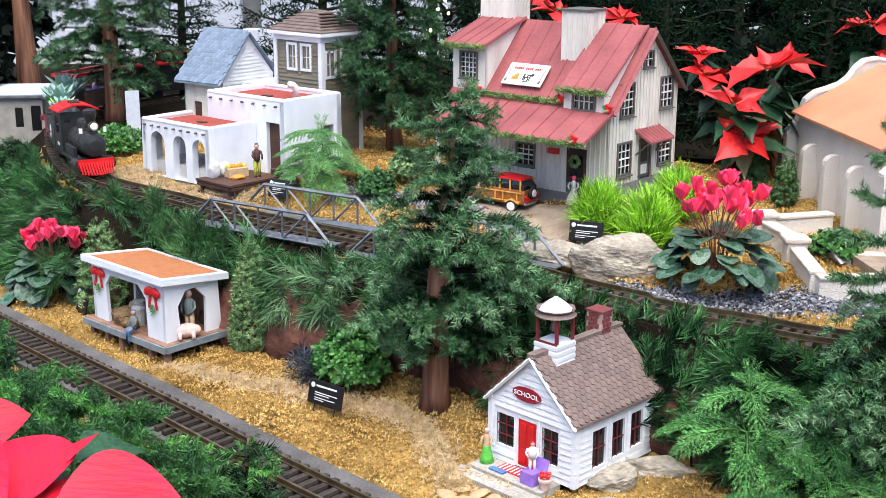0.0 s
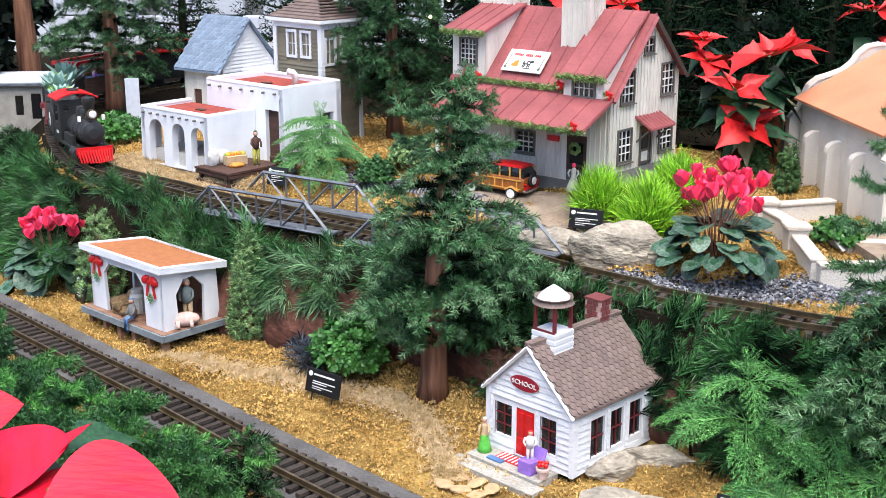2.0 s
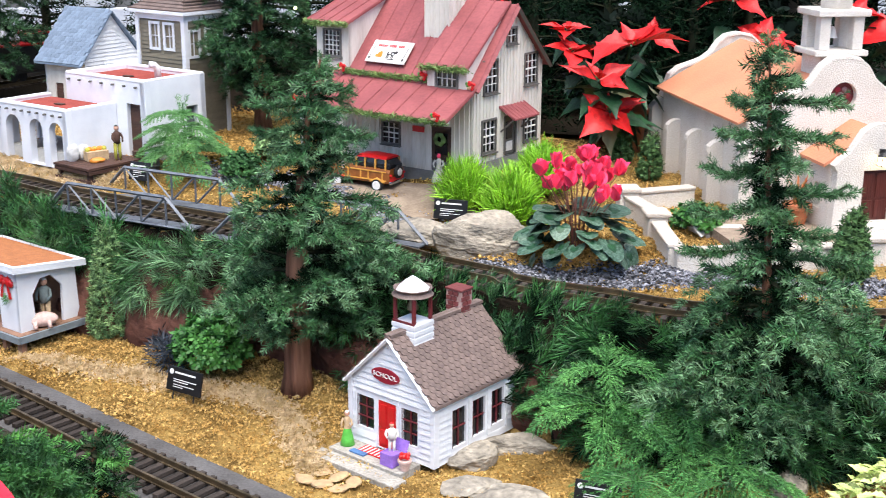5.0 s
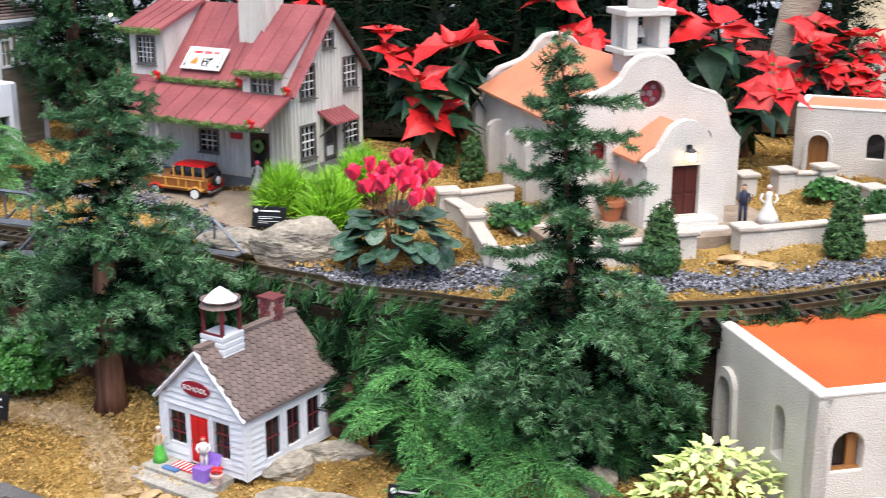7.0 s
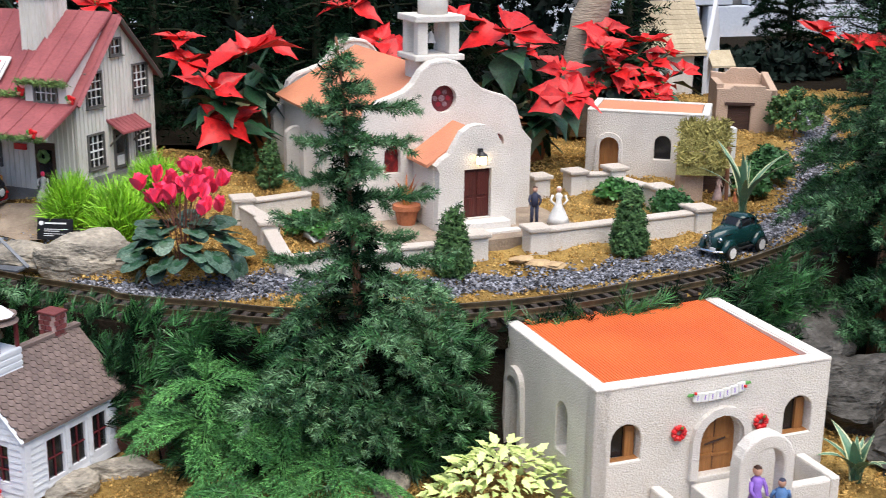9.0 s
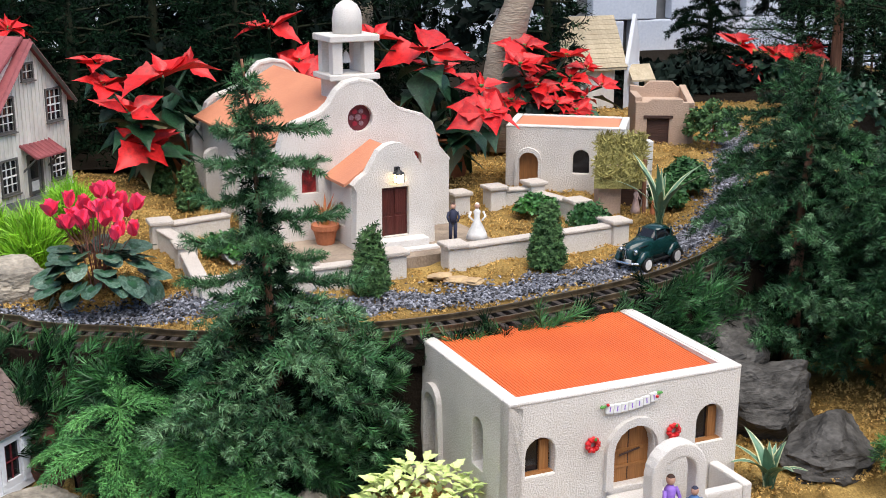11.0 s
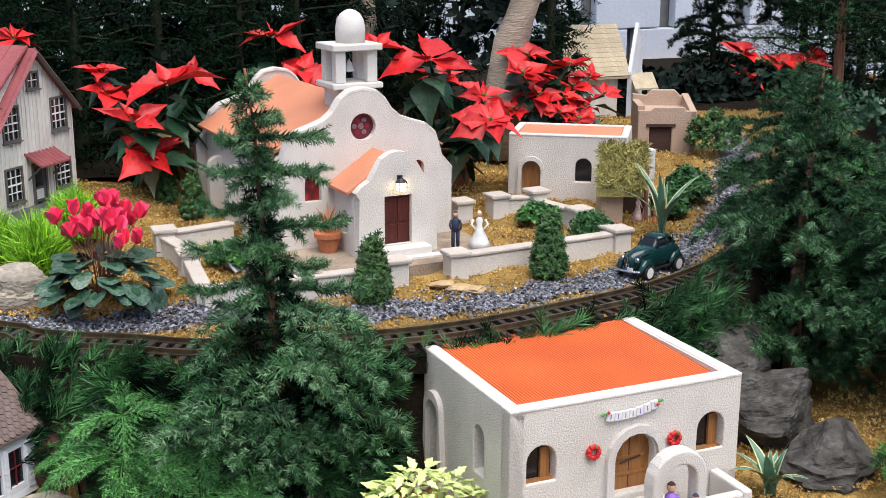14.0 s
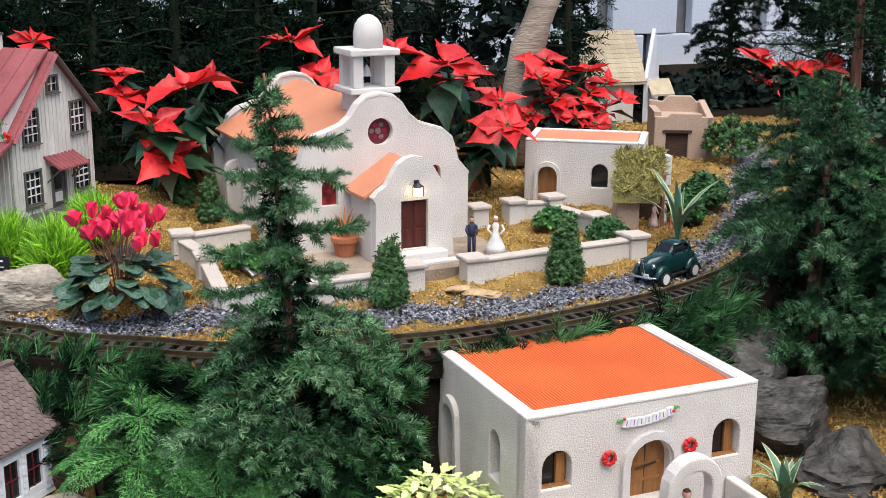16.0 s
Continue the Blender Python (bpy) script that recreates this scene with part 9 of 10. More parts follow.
def woody_wagon():
    x, y = 0.113, 2.19
    c = thing("woody_wagon", pose(x, y, gz(x, y) + 0.005, 0, 0, -36) @ Matrix.Diagonal((1.36, 1.3, 1.3, 1)), "toy woody station wagon with red roof and spare wheel", "car")
    part("lower_body", body_loft([(-0.052, 0.017, 0.009, 0.02, 0.015, 0.024), (-0.045, 0.0185, 0.007, 0.022, 0.0165, 0.027), (-0.012, 0.019, 0.007, 0.023, 0.017, 0.028), (0.04, 0.019, 0.007, 0.023, 0.017, 0.028), (0.046, 0.018, 0.008, 0.022, 0.016, 0.027)]), PANELW, c, "wood-panelled body", smooth=False)
    part("cabin", body_loft([(-0.012, 0.0165, 0.026, 0.03, 0.013, 0.031), (-0.004, 0.0165, 0.026, 0.034, 0.0145, 0.041), (0.038, 0.0165, 0.026, 0.034, 0.0145, 0.041), (0.045, 0.0165, 0.026, 0.03, 0.014, 0.033)]), GLASSD, c, "dark cabin windows")
    part("roof", body_loft([(-0.006, 0.016, 0.0395, 0.041, 0.014, 0.043), (0.01, 0.0165, 0.04, 0.042, 0.0145, 0.0445), (0.04, 0.0165, 0.0395, 0.041, 0.014, 0.043)]), REDP, c, "glossy red roof")
    for yy in (-0.0172, 0.0172):
        for xx in (-0.006, 0.008, 0.024, 0.04):
            part("pillar", box(xx - 0.001, xx + 0.001, yy - 0.0007, yy + 0.0007, 0.026, 0.04), OAK, c)
    for yy in (-0.0194, 0.0194):
        for z in (0.0115, 0.0235):
            part("trim_strip", box(-0.04, 0.042, yy - 0.0005, yy + 0.0005, z - 0.0008, z + 0.0008), OAK, c)
        for xx in (-0.018, 0.002, 0.014, 0.036):
            part("trim_strip", box(xx - 0.0008, xx + 0.0008, yy - 0.0006, yy + 0.0006, 0.0115, 0.0235), OAK, c)
    for xx in (-0.034, 0.028):
        for yy in (-0.0215, 0.0165):
            wheel(c, pose(xx, yy + 0.005, 0.0045), 0.0088, 0.005, PLASTER)
            part("fender", body_loft([(xx - 0.011, 0.002, 0.008, 0.01, 0.0015, 0.0105), (xx, 0.0025, 0.0125, 0.014, 0.002, 0.0155), (xx + 0.011, 0.002, 0.008, 0.01, 0.0015, 0.0105)]), OAK if xx > 0 else REDP, c, m=pose(0, yy + 0.0025, 0))
    part("spare_wheel", turned(lathe([(0.003, 0), (0.0085, 0), (0.0092, 0.002), (0.0085, 0.004), (0.003, 0.004)], 18), pose(0.047, 0.0, 0.022, 0, 90)), RUBBER, c, "spare wheel on the tailgate")
    part("spare_hub", turned(lathe([(0.0055, 0), (0.005, 0.0008), (0.001, 0.0014)], 14), pose(0.0512, 0.0, 0.022, 0, 90)), PLASTER, c)
    part("bumper", box(0.046, 0.05, -0.019, 0.019, 0.007, 0.011, bevel=0.0012), CHROME, c)
    part("tail_panel", box(0.0462, 0.0475, -0.0165, 0.0165, 0.011, 0.016), REDP, c)
    for yy in (-0.016, 0.016):
        part("tail_light", blob(0.0022, rough=0, sub=1), REDP, c, m=pose(0.0475, yy, 0.019))


woody_wagon()


def green_coupe():
    x, y = 1.302, 1.69
    c = thing("green_coupe", pose(x, y, gz(x, y) + 0.006, 0, 0, 24) @ Matrix.Diagonal((1.14, 1.14, 1.14, 1)), "glossy dark green vintage toy coupe on the slate chips", "car")
    part("body", body_loft([(-0.058, 0.006, 0.012, 0.022, 0.003, 0.026), (-0.05, 0.0105, 0.009, 0.026, 0.006, 0.034), (-0.02, 0.017, 0.008, 0.03, 0.012, 0.038), (0.0, 0.02, 0.008, 0.03, 0.016, 0.039), (0.03, 0.02, 0.008, 0.03, 0.016, 0.038), (0.05, 0.0165, 0.009, 0.026, 0.012, 0.032), (0.06, 0.012, 0.011, 0.018, 0.007, 0.022)]), TEALCAR, c, "rounded green body", smooth=True)
    part("cabin", body_loft([(-0.01, 0.0165, 0.034, 0.038, 0.013, 0.039), (0.0, 0.0165, 0.035, 0.042, 0.0125, 0.049), (0.02, 0.0165, 0.035, 0.042, 0.0125, 0.05), (0.04, 0.0145, 0.032, 0.036, 0.01, 0.04)]), GLASSD, c, "dark windows")
    part("roof", body_loft([(-0.001, 0.0145, 0.0475, 0.049, 0.01, 0.0505), (0.012, 0.0155, 0.048, 0.05, 0.011, 0.0525), (0.028, 0.015, 0.045, 0.048, 0.0105, 0.0505), (0.046, 0.012, 0.034, 0.036, 0.008, 0.038)]), TEALCAR, c, smooth=True)
    for yy in (-0.0155, 0.0155):
        for xx, s in ((-0.0055, -0.3), (0.016, 0.0), (0.03, 0.25)):
            part("pillar", tube([(xx, yy * 1.06, 0.036), (xx + s * 0.01 + 0.003, yy * 0.86, 0.049)], 0.0012, 5), TEALCAR, c)
    for yy in (-0.019, 0.019):
        for xx in (-0.036, 0.038):
            part("fender", body_loft([(xx - 0.018, 0.004, 0.006, 0.01, 0.002, 0.013), (xx - 0.008, 0.0062, 0.014, 0.02, 0.004, 0.024), (xx + 0.004, 0.0062, 0.014, 0.021, 0.004, 0.025), (xx + 0.018, 0.004, 0.005, 0.009, 0.002, 0.011)]), TEALCAR, c, m=pose(0, yy, 0), smooth=True)
            wheel(c, pose(xx, yy - (0.0005 if yy < 0 else 0.0), 0.0055) if yy < 0 else pose(xx, yy + 0.005, 0.0055), 0.0112, 0.006, PLASTER)
        part("running_board", box(-0.02, 0.022, yy - 0.003, yy + 0.003, 0.006, 0.008), BLACKS, c)
        part("headlight", blob(0.0042, (0.8, 1, 1), 0, 1, 2), CHROME, c, m=pose(-0.052, yy * 0.68, 0.025))
        part("side_trim", box(-0.046, 0.0, yy * 0.78 - 0.0004, yy * 0.78 + 0.0004, 0.0295, 0.031), CHROME, c)
    for i in range(5):
        part("grille_bar", tube([(-0.0595 + 0.001 * abs(i - 2), -0.004 + 0.002 * i, 0.012), (-0.057 + 0.001 * abs(i - 2), -0.0035 + 0.00175 * i, 0.029)], 0.0008, 5), CHROME, c)
    part("bumper", tube([(-0.056, -0.022, 0.01), (-0.0635, -0.01, 0.01), (-0.0635, 0.01, 0.01), (-0.056, 0.022, 0.01)], 0.0018, 6), CHROME, c)
    part("plate_bar", box(-0.0645, -0.063, -0.014, -0.005, 0.011, 0.016), PLASTER, c)


green_coupe()

# ---- little figures, each one plain painted shape ----


def figure(x, y, z, h, turn, mat, label, wide=1.0, seat=False, name="figurine", dress=False, head=None, hat=None, top=None):
    """A small painted figure as one simple turned and bent shape."""
    bm = bmesh.new()
    k = h / 0.07
    if dress:
        lathe([(0.0145 * k * wide, 0), (0.012 * k * wide, 0.012 * k), (0.007 * k, 0.034 * k), (0.0052 * k, 0.042 * k), (0.0068 * k, 0.053 * k), (0.003 * k, 0.058 * k)], 12, bm)
    else:
        for s in (-1, 1):
            if seat:
                tube([(0.004 * s * k, -0.016 * k, -0.02 * k), (0.004 * s * k, -0.015 * k, 0.006 * k), (0.0035 * s * k, 0, 0.008 * k)], [0.003 * k, 0.0035 * k, 0.0042 * k], 7, bm=bm)
            else:
                tube([(0.0045 * s * k, -0.003 * k, 0.0), (0.0045 * s * k, 0, 0.003 * k), (0.004 * s * k, 0, 0.034 * k)], [0.003 * k, 0.0032 * k, 0.004 * k], 7, bm=bm)
        o = 0.026 * k if seat else 0
        lathe([(0.0058 * k * wide, 0.032 * k - o), (0.007 * k * wide, 0.04 * k - o), (0.0075 * k * wide, 0.053 * k - o), (0.003 * k, 0.058 * k - o)], 10, bm)
    o = 0.026 * k if seat and not dress else 0
    for s in (-1, 1):
        tube([(0.0075 * s * k * wide, 0, 0.053 * k - o), (0.0105 * s * k * wide, -0.003 * k, 0.044 * k - o), (0.008 * s * k, -0.009 * k, 0.037 * k - o)], [0.0026 * k, 0.0023 * k, 0.0018 * k], 6, bm=bm)
    add(bm, blob(0.0056 * k, (0.9, 0.95, 1.15), 0, 1, 2), pose(0, 0, 0.064 * k - o))
    ob = part(name, bm, mat, m=pose(x, y, z, 0, 0, turn), smooth=True)
    for lvl, mt in ((0.5, top), (0.83, head), (0.955, hat)):
        if mt is not None:
            ob.data.materials.append(mt)
            n = len(ob.data.materials) - 1
            for f in ob.data.polygons:
                if f.center.z > lvl * 0.07 * k - o:
                    f.material_index = n
    tagged(ob, label, "figurine")
    return ob


TWEED = shade("grey_green_coat", (0.16, 0.2, 0.2), None, 0.8, 120, 0.2, 300)
GOLDP = shade("olive_yellow_cloth", (0.5, 0.47, 0.06), (0.25, 0.24, 0.05), 0.7, 40, 0.2, 300)
CHALK = shade("galvanised_can", (0.42, 0.43, 0.43), (0.3, 0.31, 0.32), 0.45, 60, 0.2, 300)
SKIN = shade("painted_face", (0.62, 0.36, 0.26), None, 0.6, 80, 0.1, 300)
PALEP = shade("pale_pink_cloth", (0.7, 0.5, 0.45), None, 0.7, 80, 0.2, 300)
figure(1.024, 1.872, 0.214, 0.066, -20, NAVY, "dark-suited groom figurine on the church paving", head=SKIN, hat=DKWOOD)
figure(1.066, 1.866, 0.214, 0.064, -15, PLASTER, "white-gowned bride figurine on the church paving", dress=True, wide=1.5, head=SKIN, hat=PLASTER)
figure(-0.353, 2.346, 0.249, 0.066, 30, GOLDP, "figurine in olive trousers on the dark dock", top=DKWOOD, head=SKIN, hat=BLACKS)
figure(-0.492, 2.44, 0.237, 0.05, 20, PALEP, "pale figurine standing under an arch of the arcade", dress=True, top=PLASTER, head=SKIN, hat=DKWOOD)
SH = pose(-0.6124, 2.0784, 0.0532, 0, 0, -42.29)
figure(*(SH @ Vector((0.135, -0.006, 0.004))), 0.062, -45, BLUE, "blue-clad figurine sitting on the shed platform's edge", seat=True, top=FOUND, head=SKIN, hat=BLUE)
figure(*(SH @ Vector((0.207, 0.056, 0.0))), 0.078, -20, SACK, "coated figurine standing in the shed", wide=1.15, top=TWEED, head=SKIN, hat=PLASTER)
ST = pose(0.0734, 1.5924, 0.0117, 0, 0, -45)
figure(*(ST @ Vector((0.012, -0.022, 0.0))), 0.05, -20, GREENP, "green-dressed figurine at the school door", dress=True, top=SACK, head=SKIN, hat=PLASTER)
figure(*(ST @ Vector((0.098, -0.026, 0.014))), 0.045, -10, PLASTER, "white and pink toy figure in a purple box", wide=1.25, head=SKIN, hat=REDP)
MS = pose(0.824, 1.22, 0.0, 0, 0, 2.0)
figure(*(MS @ Vector((0.192, -0.066, 0.008))), 0.082, 10, PURPLE, "purple-dressed figurine in the mission gateway", dress=True, head=SKIN, hat=DKWOOD)
figure(*(MS @ Vector((0.215, -0.085, 0.008))), 0.07, 160, BLUE, "figurine in a blue jacket before the mission gateway", wide=1.1, head=SKIN, hat=NAVY)
for x, y, h, mt, lb in ((1.44, 1.965, 0.05, PALEP, "pale robed nativity figurine beside the hut"), (1.475, 1.99, 0.045, PLASTER, "white robed nativity figurine beside the hut"), (1.462, 1.94, 0.028, POT, "small orange nativity figurine beside the hut"), (1.5, 1.965, 0.025, SACK, "small brown nativity figurine beside the hut")):
    figure(x, y, gz(x, y), h, 30, mt, lb, dress=True)
figure(1.492, 2.035, gz(1.49, 2.03) + 0.06, 0.045, 20, PLASTER, "white winged figurine on the garden wall", dress=True)
figure(0.236, 2.118, 0.25, 0.05, -30, CONC, "grey figurine with a pink head beside the porch", dress=True, wide=1.3, head=PINK)

tagged(part("white_drum", lathe([(0.0105, 0), (0.0115, 0.004), (0.0115, 0.02), (0.0125, 0.021), (0.0125, 0.024), (0.002, 0.025)], 16), PLASTER, m=MS @ pose(0.2, -0.088, 0.008)), "small white drum before the mission gateway", "drum")

# toys and goods
tb = thing("toy_box", ST @ pose(0.088, -0.039, 0.0), "open purple toy box at the school door", "box")
part("box", box(0, 0.022, 0, 0.018, 0, 0.018, bevel=0.0006), PURPLE, tb)
part("lid", box(0, 0.022, -0.001, 0.001, 0, 0.016), PURPLE, tb, m=pose(0.006, 0.021, 0.017, -25))
fp = thing("flower_pot", ST @ pose(0.124, -0.03, 0.0), "small pink pot with red flowers at the school door", "pot")
part("pot", lathe([(0.0055, 0), (0.0085, 0.012), (0.0095, 0.012), (0.0095, 0.015), (0.007, 0.015)], 14), PALEP, fp)
for i in range(6):
    part("flower", blob(0.0036, rough=0.2, seed=i, sub=1), REDP, fp, m=pose(0.005 * math.cos(i * 1.05), 0.005 * math.sin(i * 1.05), 0.019 + 0.002 * (i % 2)))
mat_ = part("door_mat", box(0.036, 0.084, -0.028, -0.008, 0.0002, 0.0016), REDP, m=ST)
tagged(mat_, "red and white striped door mat", "mat")
for i in range(7):
    s_ = part("stripe", box(0.039 + 0.0066 * i, 0.0415 + 0.0066 * i, -0.027, -0.009, 0.0016, 0.002), PLASTER, mat_)
tagged(part("toy_sled", box(0.03, 0.056, -0.038, -0.0285, 0.0, 0.0025, bevel=0.0006), BLUE, m=ST), "small blue toy on the school step", "toy")

for i, (px, py, r, h, mt, lb) in enumerate(((0.098, 0.03, 0.0135, 0.042, CHALK, "galvanised milk can in the shed"), (0.118, 0.05, 0.0125, 0.044, BLACKS, "dark milk can in the shed"), (0.138, 0.035, 0.0125, 0.036, SACK, "straw-coloured barrel in the shed"))):
    ob = part("milk_can", lathe([(r, 0), (r, h * 0.7), (r * 0.7, h * 0.82), (r * 0.7, h * 0.9), (r * 0.82, h * 0.92), (r * 0.8, h)], 14), mt, m=SH @ pose(px, py, 0.0005))
    tagged(ob, lb, "can")
STRAWB = shade("brown_straw", (0.3, 0.2, 0.1), (0.15, 0.09, 0.045), 0.95, 160, 1.0, 500, fine=0.8)
for px, py, r, mt, lb in ((0.076, 0.014, 0.022, STRAWB, "mound of brown straw in the shed"), (0.105, 0.006, 0.015, STRAWB, "loose mound of brown straw in the shed"), (0.062, 0.06, 0.024, SACK, "burlap sack leaning in the shed")):
    tagged(part("straw_mound", blob(r, (1.1, 0.9, 0.7), 0.35, int(px * 1000), 3), mt, m=SH @ pose(px, py, r * 0.5)), lb, "straw")
tagged(part("canvas_sheet", blob(0.03, (1.05, 0.5, 0.62), 0.3, 8, 3), SACK, m=SH @ pose(0.075, 0.075, 0.052, 0, 0, 12)), "pale canvas bundle heaped at the back of the shed", "bundle")
tagged(part("feed_barrel", lathe([(0.016, 0), (0.0185, 0.018), (0.016, 0.036), (0.0145, 0.036)], 14), DKWOOD, m=SH @ pose(0.075, 0.075, 0.0005)), "dark wooden barrel under the canvas in the shed", "barrel")
pig = bmesh.new()
add(pig, blob(0.013, (1.55, 0.8, 0.75), 0.1, 4, 3))
add(pig, blob(0.0065, (1, 0.9, 0.9), 0.05, 5, 2), pose(-0.021, 0, 0.001))
for s in (-0.01, 0.008):
    tube([(s, -0.008, 0), (s, -0.014, -0.008)], 0.0028, 6, bm=pig)
tagged(part("toy_pig", pig, PALEP, m=SH @ pose(0.218, 0.04, 0.013, 0, 0, 62) @ Matrix.Diagonal((1.25, 1.25, 1.25, 1)), smooth=True), "pale pink toy pig lying on the platform", "toy")
DK = pose(-0.42, 2.287, 0.216, 0, 0, 25)
cr = thing("produce_crate", DK @ pose(0.03, 0.03, 0.0325, 0, 0, 8), "straw-coloured crate heaped with orange produce", "crate")
part("crate", box(0, 0.042, 0, 0.024, 0, 0.018, bevel=0.0008), SACK, cr)
for i in range(7):
    part("fruit", blob(0.0052, rough=0.1, seed=i, sub=2), PUMP if i % 3 else GOLDP, cr, m=pose(0.005 + 0.0055 * i, 0.012 + 0.004 * (i % 2), 0.02))
for px, py, h, lb in ((0.008, 0.05, 0.034, "white feed sack leaning on the wall"), (0.03, 0.056, 0.032, "white feed sack leaning on the wall"), (0.15, 0.058, 0.02, "white sack on the dock"), (0.165, 0.045, 0.018, "white sack on the dock")):
    tagged(part("feed_sack", blob(h * 0.55, (0.65, 0.4, 0.95), 0.15, int(px * 900), 3), PLASTER, m=DK @ pose(px, py, 0.033 + h * 0.42, 12)), lb, "sack")
tagged(part("bread_tray", blob(0.011, (1.4, 0.7, 0.5), 0.2, 6, 2), PUMP, m=DK @ pose(0.045, 0.02, 0.036)), "orange loaf-shaped basket on the dock", "basket")
tagged(part("wooden_box", box(0, 0.018, 0, 0.014, 0.0325, 0.043, bevel=0.0006), DKWOOD, m=DK @ pose(0.118, 0.03, 0)), "small brown box on the dock", "box")
can = thing("dust_bin", pose(-0.287, 2.33, gz(-0.287, 2.33)), "ribbed galvanised dust bin beside the dock", "bin")
part("drum", lathe([(0.012, 0), (0.0135, 0.032), (0.013, 0.034)], 16), STEEL, can)
for z in (0.008, 0.018, 0.028):
    part("hoop", lathe([(0.0132, z), (0.0142, z + 0.001), (0.0142, z + 0.002), (0.0134, z + 0.003)], 16), DECKG, can)
for x, y in ((-0.53, 2.452), (-0.44, 2.335)):
    tagged(part("clay_pot", lathe([(0.006, 0), (0.0085, 0.012), (0.0095, 0.014), (0.0085, 0.016)], 12), POT, m=pose(x, y, gz(x, y))), "small terracotta pot by the arcade", "pot")
pt = thing("potted_aloe", pose(0.815, 1.935, 0.213), "terracotta pot of red-tipped aloe by the church", "plant")
part("pot", lathe([(0.015, 0), (0.021, 0.026), (0.024, 0.026), (0.024, 0.034), (0.02, 0.034)], 18), POT, pt)
ALOE = shade("red_green_aloe", (0.5, 0.06, 0.03), (0.28, 0.2, 0.04), 0.5, 50, 0, 100, rnd=0.2)
for i in range(13):
    v, f = blade(0.05 * (0.8 + 0.3 * (i % 3) / 2), 0.0042, 0.25 + 0.3 * (i % 4) / 3, 5, 0.4)
    part("leaf", mesh_of("leaf", v, f, ALOE), ALOE, pt, m=pose(0.006 * math.cos(i * 2.4), 0.006 * math.sin(i * 2.4), 0.03, 0, 0, i * 137.5))
tagged(part("white_marker", box(-0.009, 0.009, -0.001, 0.001, 0, 0.022), PLASTER, m=pose(0.655, 1.915, gz(0.655, 1.915), -50, 0, 40)), "small tilted white plant marker", "marker")
sg = part("white_post_sign", box(-0.016, 0.016, -0.002, 0.002, -0.1, 0.07), WALLG, m=pose(-0.72, 2.88, 0.27, 0, 0, 15))
tagged(sg, "blank pale blue-white board standing by the conifer", "sign")


# ---- plant labels ----
def plant_label(x, y, z, turn, w, h, label="black plant label with white print on the moss"):
    s = thing("plant_label", pose(x, y, z, -14, 0, turn), label, "sign", "black plant labels")
    part("plate", box(-w / 2, w / 2, -0.0015, 0.0015, 0, h, bevel=0.0006), SIGNK, s)
    part("logo_disc", turned(lathe([(h * 0.11, 0), (h * 0.11, 0.0004)], 14), pose(-w * 0.38, -0.0016, h * 0.78, 90)), SIGNW, s)
    for zz, x0, x1, t in ((0.78, -0.28, 0.32, 0.075), (0.5, -0.3, 0.36, 0.035), (0.41, -0.3, 0.12, 0.035), (0.28, -0.3, 0.3, 0.03), (0.19, -0.3, -0.02, 0.03)):
        part("text_bar", box(w * x0, w * x1, -0.0019, -0.0015, h * zz - h * t / 2, h * zz + h * t / 2), SIGNW, s)
    for xx in (-0.3, 0.3):
        part("stake", tube([(w * xx, 0.001, 0.01), (w * xx, 0.001, -0.04)], 0.0012, 5), BLACKS, s)


plant_label(-0.172, 1.72, 0.03, -38, 0.068, 0.036)
plant_label(-0.662, 2.17, 0.03, -50, 0.04, 0.046)
plant_label(-0.85, 2.345, 0.035, -40, 0.05, 0.036)
plant_label(0.245, 2.0, 0.212, -22, 0.058, 0.034)
plant_label(-0.305, 2.27, 0.225, -30, 0.045, 0.034)
plant_label(0.372, 1.376, 0.002, -28, 0.06, 0.034)

# ---- seasonal trimmings ----


def bow(m, s, label="red ribbon bow with green sprig on the shed"):
    b = thing("ribbon_bow", m, label, "bow", "ribbon bows")
    for a in (-1, 1):
        part("loop", blob(s, (0.75, 0.3, 0.5), 0.1, 3, 2), REDP, b, m=pose(a * s * 0.7, -0.002, s * 0.25, 0, a * 25, 0))
        part("tail", box(-s * 0.16, s * 0.16, -0.0022, -0.0008, -s * 1.7, 0), REDP, b, m=pose(a * s * 0.35, 0, 0, 0, a * -14, 0))
    part("knot", blob(s * 0.3, (1, 0.6, 1), 0, 1, 1), REDP, b, m=pose(0, -0.003, s * 0.1))
    rng = np.random.default_rng(3)
    v, f = sprig(14, 0.012, 0.008, 0.001, rng)
    vv, ff = scatter(v, f, np.array([[rng.uniform(-0.004, 0.004), -0.002, -s * 1.0 - rng.uniform(0, 0.01)] for _ in range(7)]), np.array([[rng.normal(0, 0.3), -0.2, -1] for _ in range(7)]), np.full(7, 1.0), rng)
    part("sprig", mesh_of("sprig", vv, ff, NEEDLE_BRIGHT), NEEDLE_BRIGHT, b)


bow(SH @ pose(0.028, -0.001, 0.084), 0.0145)
bow(SH @ pose(0.188, -0.001, 0.08), 0.0155)


